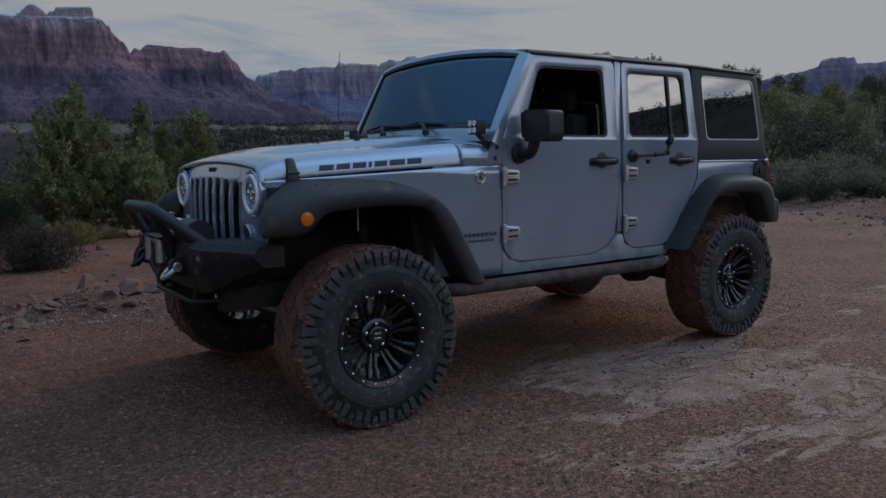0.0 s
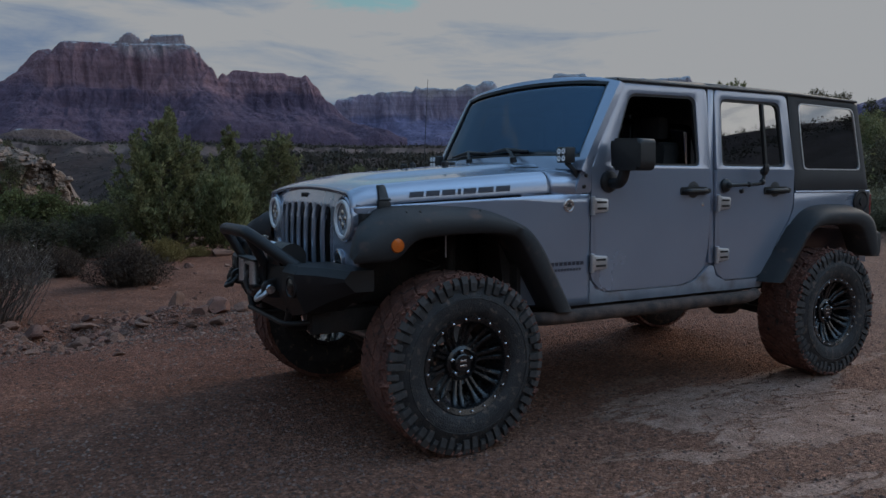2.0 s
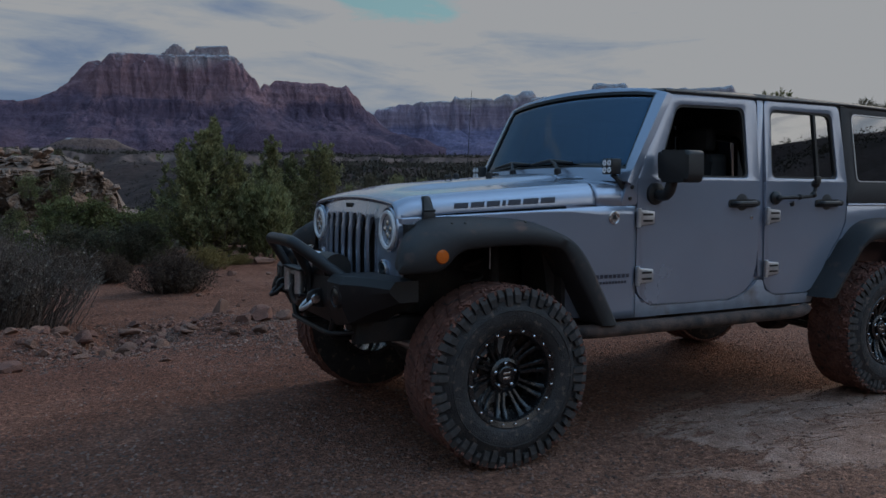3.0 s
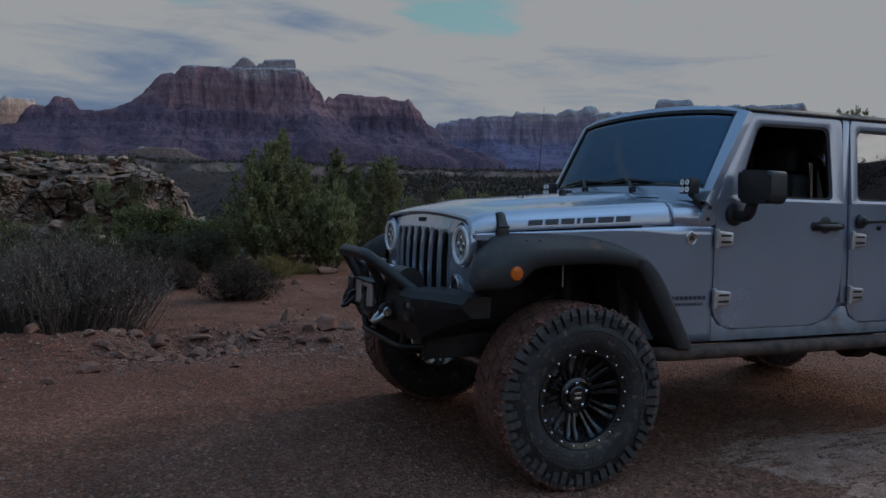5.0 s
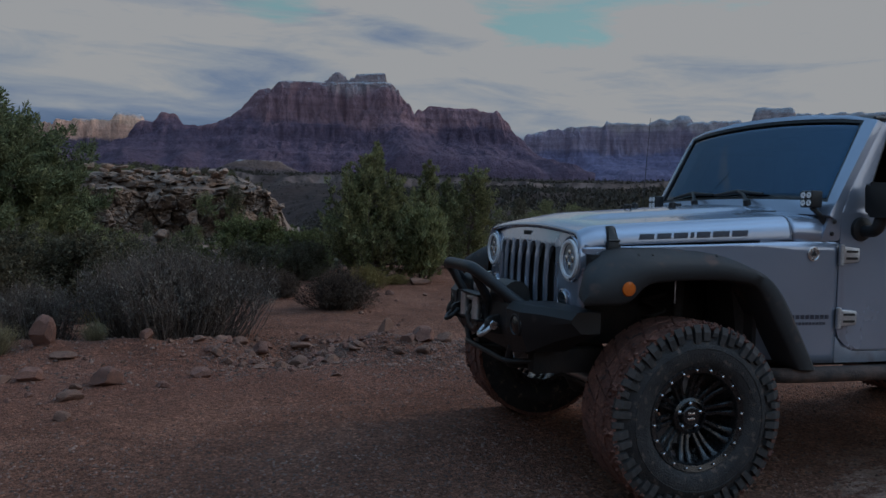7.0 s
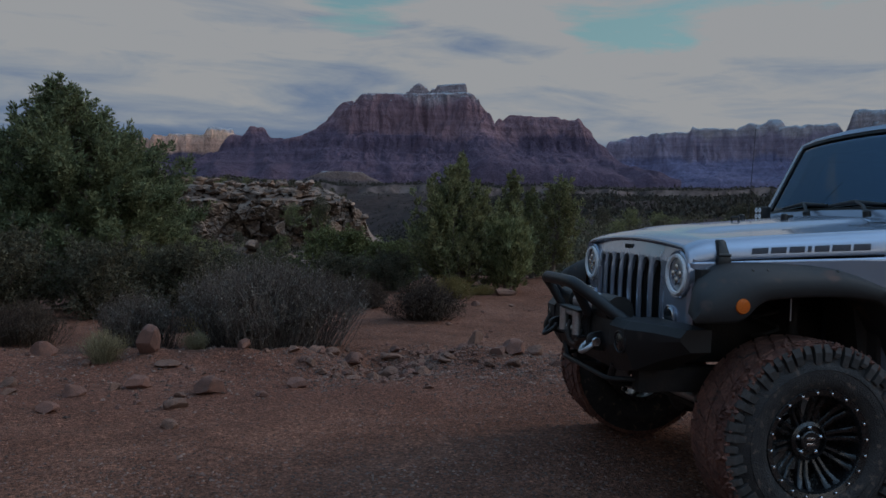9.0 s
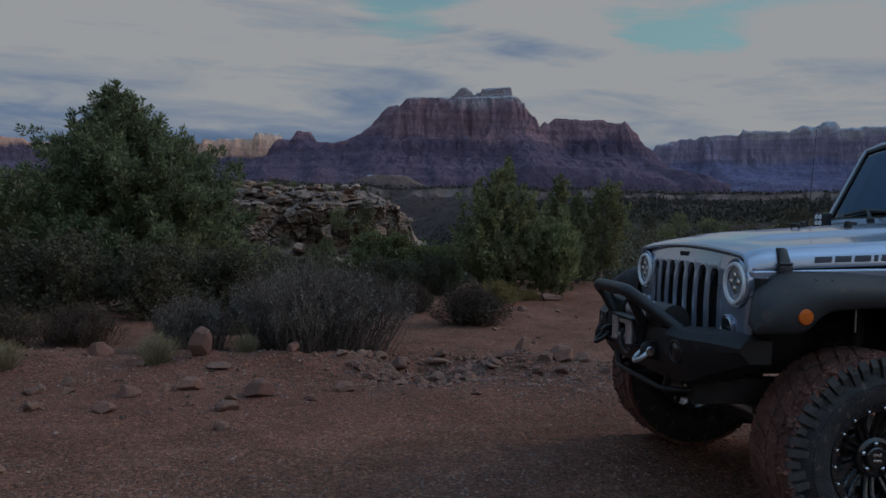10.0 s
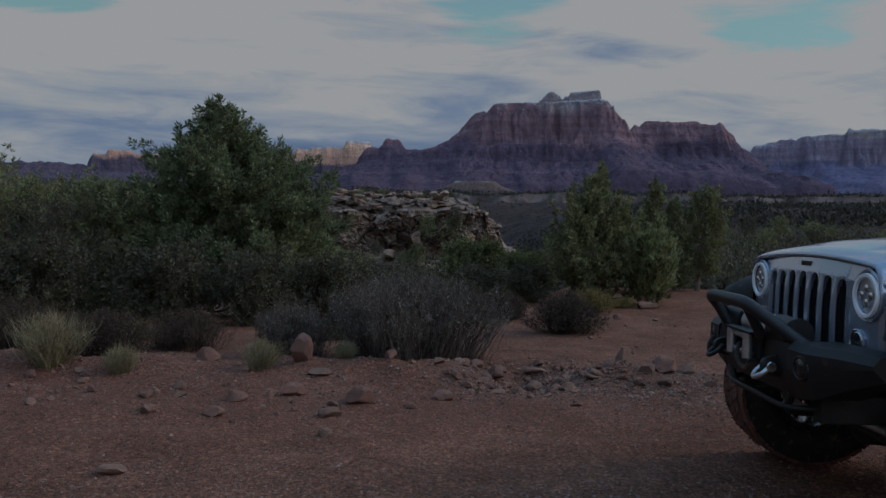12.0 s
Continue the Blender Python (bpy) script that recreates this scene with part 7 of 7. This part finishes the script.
stone(GREY_STONES[4], -0.93, 3.15, 0.15, 0.06, 95, "flat grey slab below the heap")
stone(GREY_STONES[1], 1.60, 10.75, 0.42, 0.20, 20, "pale rock under the junipers")
stone(RED_STONES[0], 0.62, 9.0, 0.15, 0.10, 20, "small red rock on the sandy track")
stone(GREY_STONES[0], 19.5, 6.4, 0.8, 0.6, 10, "pale rock on the berm")
stone(RED_STONES[3], 21.5, 6.2, 1.0, 0.5, 60, "pinkish rock on the berm")
rs = np.random.RandomState(91)
for i in range(270):
    if i > 149:
        x, y = -1.25 + rs.normal() * 0.6, 3.55 + rs.normal() * 0.5
    elif i < 90:
        x, y = rs.uniform(-6.5, -0.9), 2.55 + rs.normal() * 0.45
        if -2.4 < x < -0.8:
            y += 0.5
    elif i < 125:
        x, y = -0.25 + rs.normal() * 0.55, 3.25 + rs.normal() * 0.28
    else:
        x, y = rs.uniform(-1.8, 1.5), rs.uniform(5.0, 10.0)
    w = 0.030 + 0.09 * rs.rand() ** 3 + (0.05 * rs.rand() if i > 149 else 0.0)
    stone((RED_STONES + GREY_STONES)[rs.randint(10)], x, y, w, w * rs.uniform(0.5, 0.85), rs.uniform(0, 360), "small angular stone on the dirt bank", 0.3, "stone", rs.uniform(-22, 22))["group"] = "bank stones"


def gravel(name, label, n, place, size, seed, mat):
    """Many small eight-faced pebbles."""
    rng = np.random.RandomState(seed)
    x, y = place(rng, n)
    s = size * (0.35 + rng.rand(n) ** 3 * 1.6)
    base = np.array([[1, 0, 0], [0, 1, 0], [-1, 0, 0], [0, -1, 0], [0.1, 0.1, 0.75], [0, 0, -0.6]])
    a = rng.rand(n) * 2 * math.pi
    jig = base[None] * (1 + 0.5 * (rng.rand(n, 6, 1) - 0.5)) * np.stack([s, s * rng.uniform(0.5, 1, n), s * 0.8], 1)[:, None, :]
    ca, sa = np.cos(a)[:, None], np.sin(a)[:, None]
    v = np.stack([jig[..., 0] * ca - jig[..., 1] * sa + x[:, None], jig[..., 0] * sa + jig[..., 1] * ca + y[:, None], jig[..., 2] + (height(x, y) + s * 0.15)[:, None]], -1).reshape(-1, 3)
    t = np.array([[0, 1, 4], [1, 2, 4], [2, 3, 4], [3, 0, 4], [1, 0, 5], [2, 1, 5], [3, 2, 5], [0, 3, 5]])
    f = (np.arange(n)[:, None, None] * 6 + t[None]).reshape(-1, 3)
    return tagged(arrays(name, v, f, mat), label, "gravel", kind="stuff")


def fan(rng, n):
    az, r = np.radians(rng.uniform(-34, 62, n)), 1.9 * (14 / 1.9) ** rng.rand(n)
    x, y = -2 + r * np.sin(az), -4 + r * np.cos(az)
    sandy = step(y, 0.5, 1.0) * (1 - step(y, 2.2, 2.7)) * step(-x, 1.2, 2.4)
    keep = ((slab_area(x, y) < 0.75 * rng.rand(n)) | (rng.rand(n) < 0.15)) & (rng.rand(n) > 0.8 * sandy)
    return np.where(keep, x, x - 4.5), y


def bank_place(rng, n):
    k = rng.rand(n)
    x = np.where(k < 0.45, -1.35 + rng.normal(size=n) * 0.5, np.where(k < 0.65, -0.25 + rng.normal(size=n) * 0.45, rng.uniform(-7, 0.3, n)))
    return x, 2.95 + rng.normal(size=n) * np.where(k < 0.65, 0.42, 0.75) + 0.6 * np.exp(-((x + 1.4) / 0.6) ** 2)


def berm_place(rng, n):
    y = rng.uniform(-1, 14, n)
    return 0.9 * y + 12.5 + rng.normal(size=n) * 1.3, y


gravel("gravel", "fine grey-brown gravel over the dirt road", 80000, fan, 0.0074, 71, PEBBLE)
gravel("bank_rubble", "loose red and grey rubble along the bank", 8000, bank_place, 0.013, 72, PEBBLE)
gravel("berm_rubble", "loose rubble on the far berm", 5000, berm_place, 0.038, 73, PEBBLE)

# ---- sandstone ledge across the draw ----
ledge = empty("rock_ledge", "weathered layered sandstone ledge with broken blocks", "cliff")
BLOCKS = [block_mesh("boulder", 300 + i, CLIFF) for i in range(8)]
rl = random.Random(55)


def ledge_top(az):
    """Height of the ledge's crest by azimuth from the road."""
    return 2.75 - 1.75 * float(step(az, 0.2, 3.3)) - 2.6 * float(step(az, 3.0, 4.3)) - 0.5 * float(step(-az, 12, 26))


def cells(u, v, seed, wide, tall):
    """Broken blocks over arrays u, v: depth inside the block from its joint, and how far its tilted face stands out."""
    rng = np.random.RandomState(seed)
    px, py, out, tu, tv = (rng.rand(128, 128) for _ in range(5))
    U, V = u / wide, v / tall
    U = U + 0.5 * (np.floor(V) % 2)
    iu, iv = np.floor(U).astype(int), np.floor(V).astype(int)
    best, second = np.full(u.shape, 9.0), np.full(u.shape, 9.0)
    face = np.zeros_like(u)
    for du in (-1, 0, 1):
        for dv in (-1, 0, 1):
            k = ((iu + du) % 128, (iv + dv) % 128)
            ex, ey = U - (iu + du + 0.08 + 0.84 * px[k]), V - (iv + dv + 0.12 + 0.76 * py[k])
            d = np.hypot(ex, ey)
            here = d < best
            second = np.where(here, best, np.minimum(second, d))
            face = np.where(here, out[k] + 0.7 * (tu[k] - 0.5) * ex + 0.9 * (tv[k] - 0.35) * ey, face)
            best = np.minimum(best, d)
    return second - best, face


def rock_wall():
    """The cliff's face: jointed massive beds below, thin rounded beds stepping back above."""
    az, el = np.meshgrid(np.arange(-30, 4.9, 0.045), np.arange(-4.5, 2.95, 0.045))
    wob = 1.3 * (N1.rough(az * 0.45, el * 0.6, 3) - 0.5) + 0.35 * (N3.rough(az * 2.1, el * 2.6, 3) - 0.5)
    top = np.array([[ledge_top(a) for a in az[0]]]) + 0.55 * (N3.rough(az * 1.3 + 7, az * 0, 4, 0.6) - 0.5)
    big_d, big_t = cells(az + 0.5 * wob, el + 0.4 * wob, 3, 0.95, 1.15)
    mid_d, mid_t = cells(az + 0.6 * wob, el + 0.3 * wob, 8, 0.58, 0.30)
    small_d, small_t = cells(az + 0.3 * wob, el + 0.2 * wob, 14, 0.30, 0.24)
    up = step(el + 1.4 * (N2.rough(az * 0.5, el * 0.2 + 4, 3) - 0.5), 1.15, 1.5)
    big = 2.0 * big_t - 0.30 * np.exp(-big_d / 0.06) + 0.28 * small_t - 0.06 * np.exp(-small_d / 0.10)
    mid = 1.0 * mid_t - 0.22 * np.exp(-mid_d / 0.07) - 2.6 * (el - 0.85) + 0.1 + 0.2 * small_t
    out = big * (1 - up) + mid * up + 3.4 * (N2.rough(az * 0.35, el * 0.12, 4) - 0.5) + 0.5 * (N1.rough(az * 3, el * 4, 5, 0.6) - 0.5)
    rubble = step(-el, 1.3, 2.6)
    out = out * (1 - 0.5 * rubble) + 1.6 * rubble * np.clip(-el - 1.0, 0, 2)
    r = 60.5 - out
    r = r + 26 * step(el, top - 0.10, top + 0.25)
    e = np.minimum(el, top)
    x, y = -2 + r * np.sin(np.radians(az)), -4 + r * np.cos(np.radians(az))
    z = 1.35 + (61.0 * np.tan(np.radians(e)))
    v = np.column_stack([x.ravel(), y.ravel(), z.ravel()])
    n, k = az.shape
    i, j = np.arange(n - 1)[:, None] * k, np.arange(k - 1)[None, :]
    f = np.stack([i + j, i + j + 1, i + k + j + 1, i + k + j], -1).reshape(-1, 4)
    ob = arrays("rock_face", v, f, CLIFF, ledge, smooth=True)
    ob.data.set_sharp_from_angle(angle=radians(38))
    return tagged(ob, "jointed sandstone face in massive and thin beds")


rock_wall()
# loose slabs along the crest and blocks fallen to the foot
for tier, (z_lo, z_hi, w0, w1, t0, t1, count) in enumerate(((-0.30, 0.08, 0.15, 0.55, 0.12, 0.34, 70), (-3.4, -1.8, 0.3, 0.8, 0.25, 0.55, 22), (-1.5, -0.3, 0.2, 0.5, 0.12, 0.3, 40))):
    for _ in range(count):
        az = rl.uniform(-26, 3.6)
        el = rl.uniform(z_lo, z_hi) + (0.0 if tier == 1 else ledge_top(az))
        r = {0: 61.6, 1: 57.2, 2: 60.2}[tier] + rl.uniform(-0.8, 1.2)
        a = radians(az)
        ob = new("boulder", BLOCKS[rl.randrange(8)])
        ob.parent = ledge
        ob.matrix_basis = Matrix.Translation((-2 + r * math.sin(a), -4 + r * math.cos(a), 1.35 + r * math.tan(radians(el)))) @ pose(0, 0, 0, rl.uniform(-8, 8), rl.uniform(-8, 8), -az + rl.uniform(-25, 25)) @ Matrix.Diagonal((r * radians(rl.uniform(w0, w1)) * 0.6, rl.uniform(0.6, 1.2), r * radians(rl.uniform(t0, t1)) * 0.6, 1))


def on_ledge(n, seed):
    rng = random.Random(seed)
    for i in range(n):
        az = rng.uniform(-27, 2.5)
        front = rng.random() < 0.22
        if front:
            r, e = rng.uniform(55.5, 58.5), rng.uniform(-3.8, 0.2)
        else:
            r, e = rng.uniform(64, 80), ledge_top(az) - 0.65
        a = radians(az)
        c = copy_thing((far_a, far_b)[i % 2], Matrix.Identity(4))
        c.matrix_basis = Matrix.Translation((-2 + r * math.sin(a), -4 + r * math.cos(a), 1.35 + r * math.tan(radians(e)))) @ pose(0, 0, 0, 0, 0, rng.uniform(0, 360)) @ Matrix.Scale(rng.uniform(0.22, 0.5) if not front else rng.uniform(0.3, 0.7), 4)
        c["label"] = "small juniper growing on the sandstone ledge"
        c["group"] = "ledge junipers"


on_ledge(80, 5)
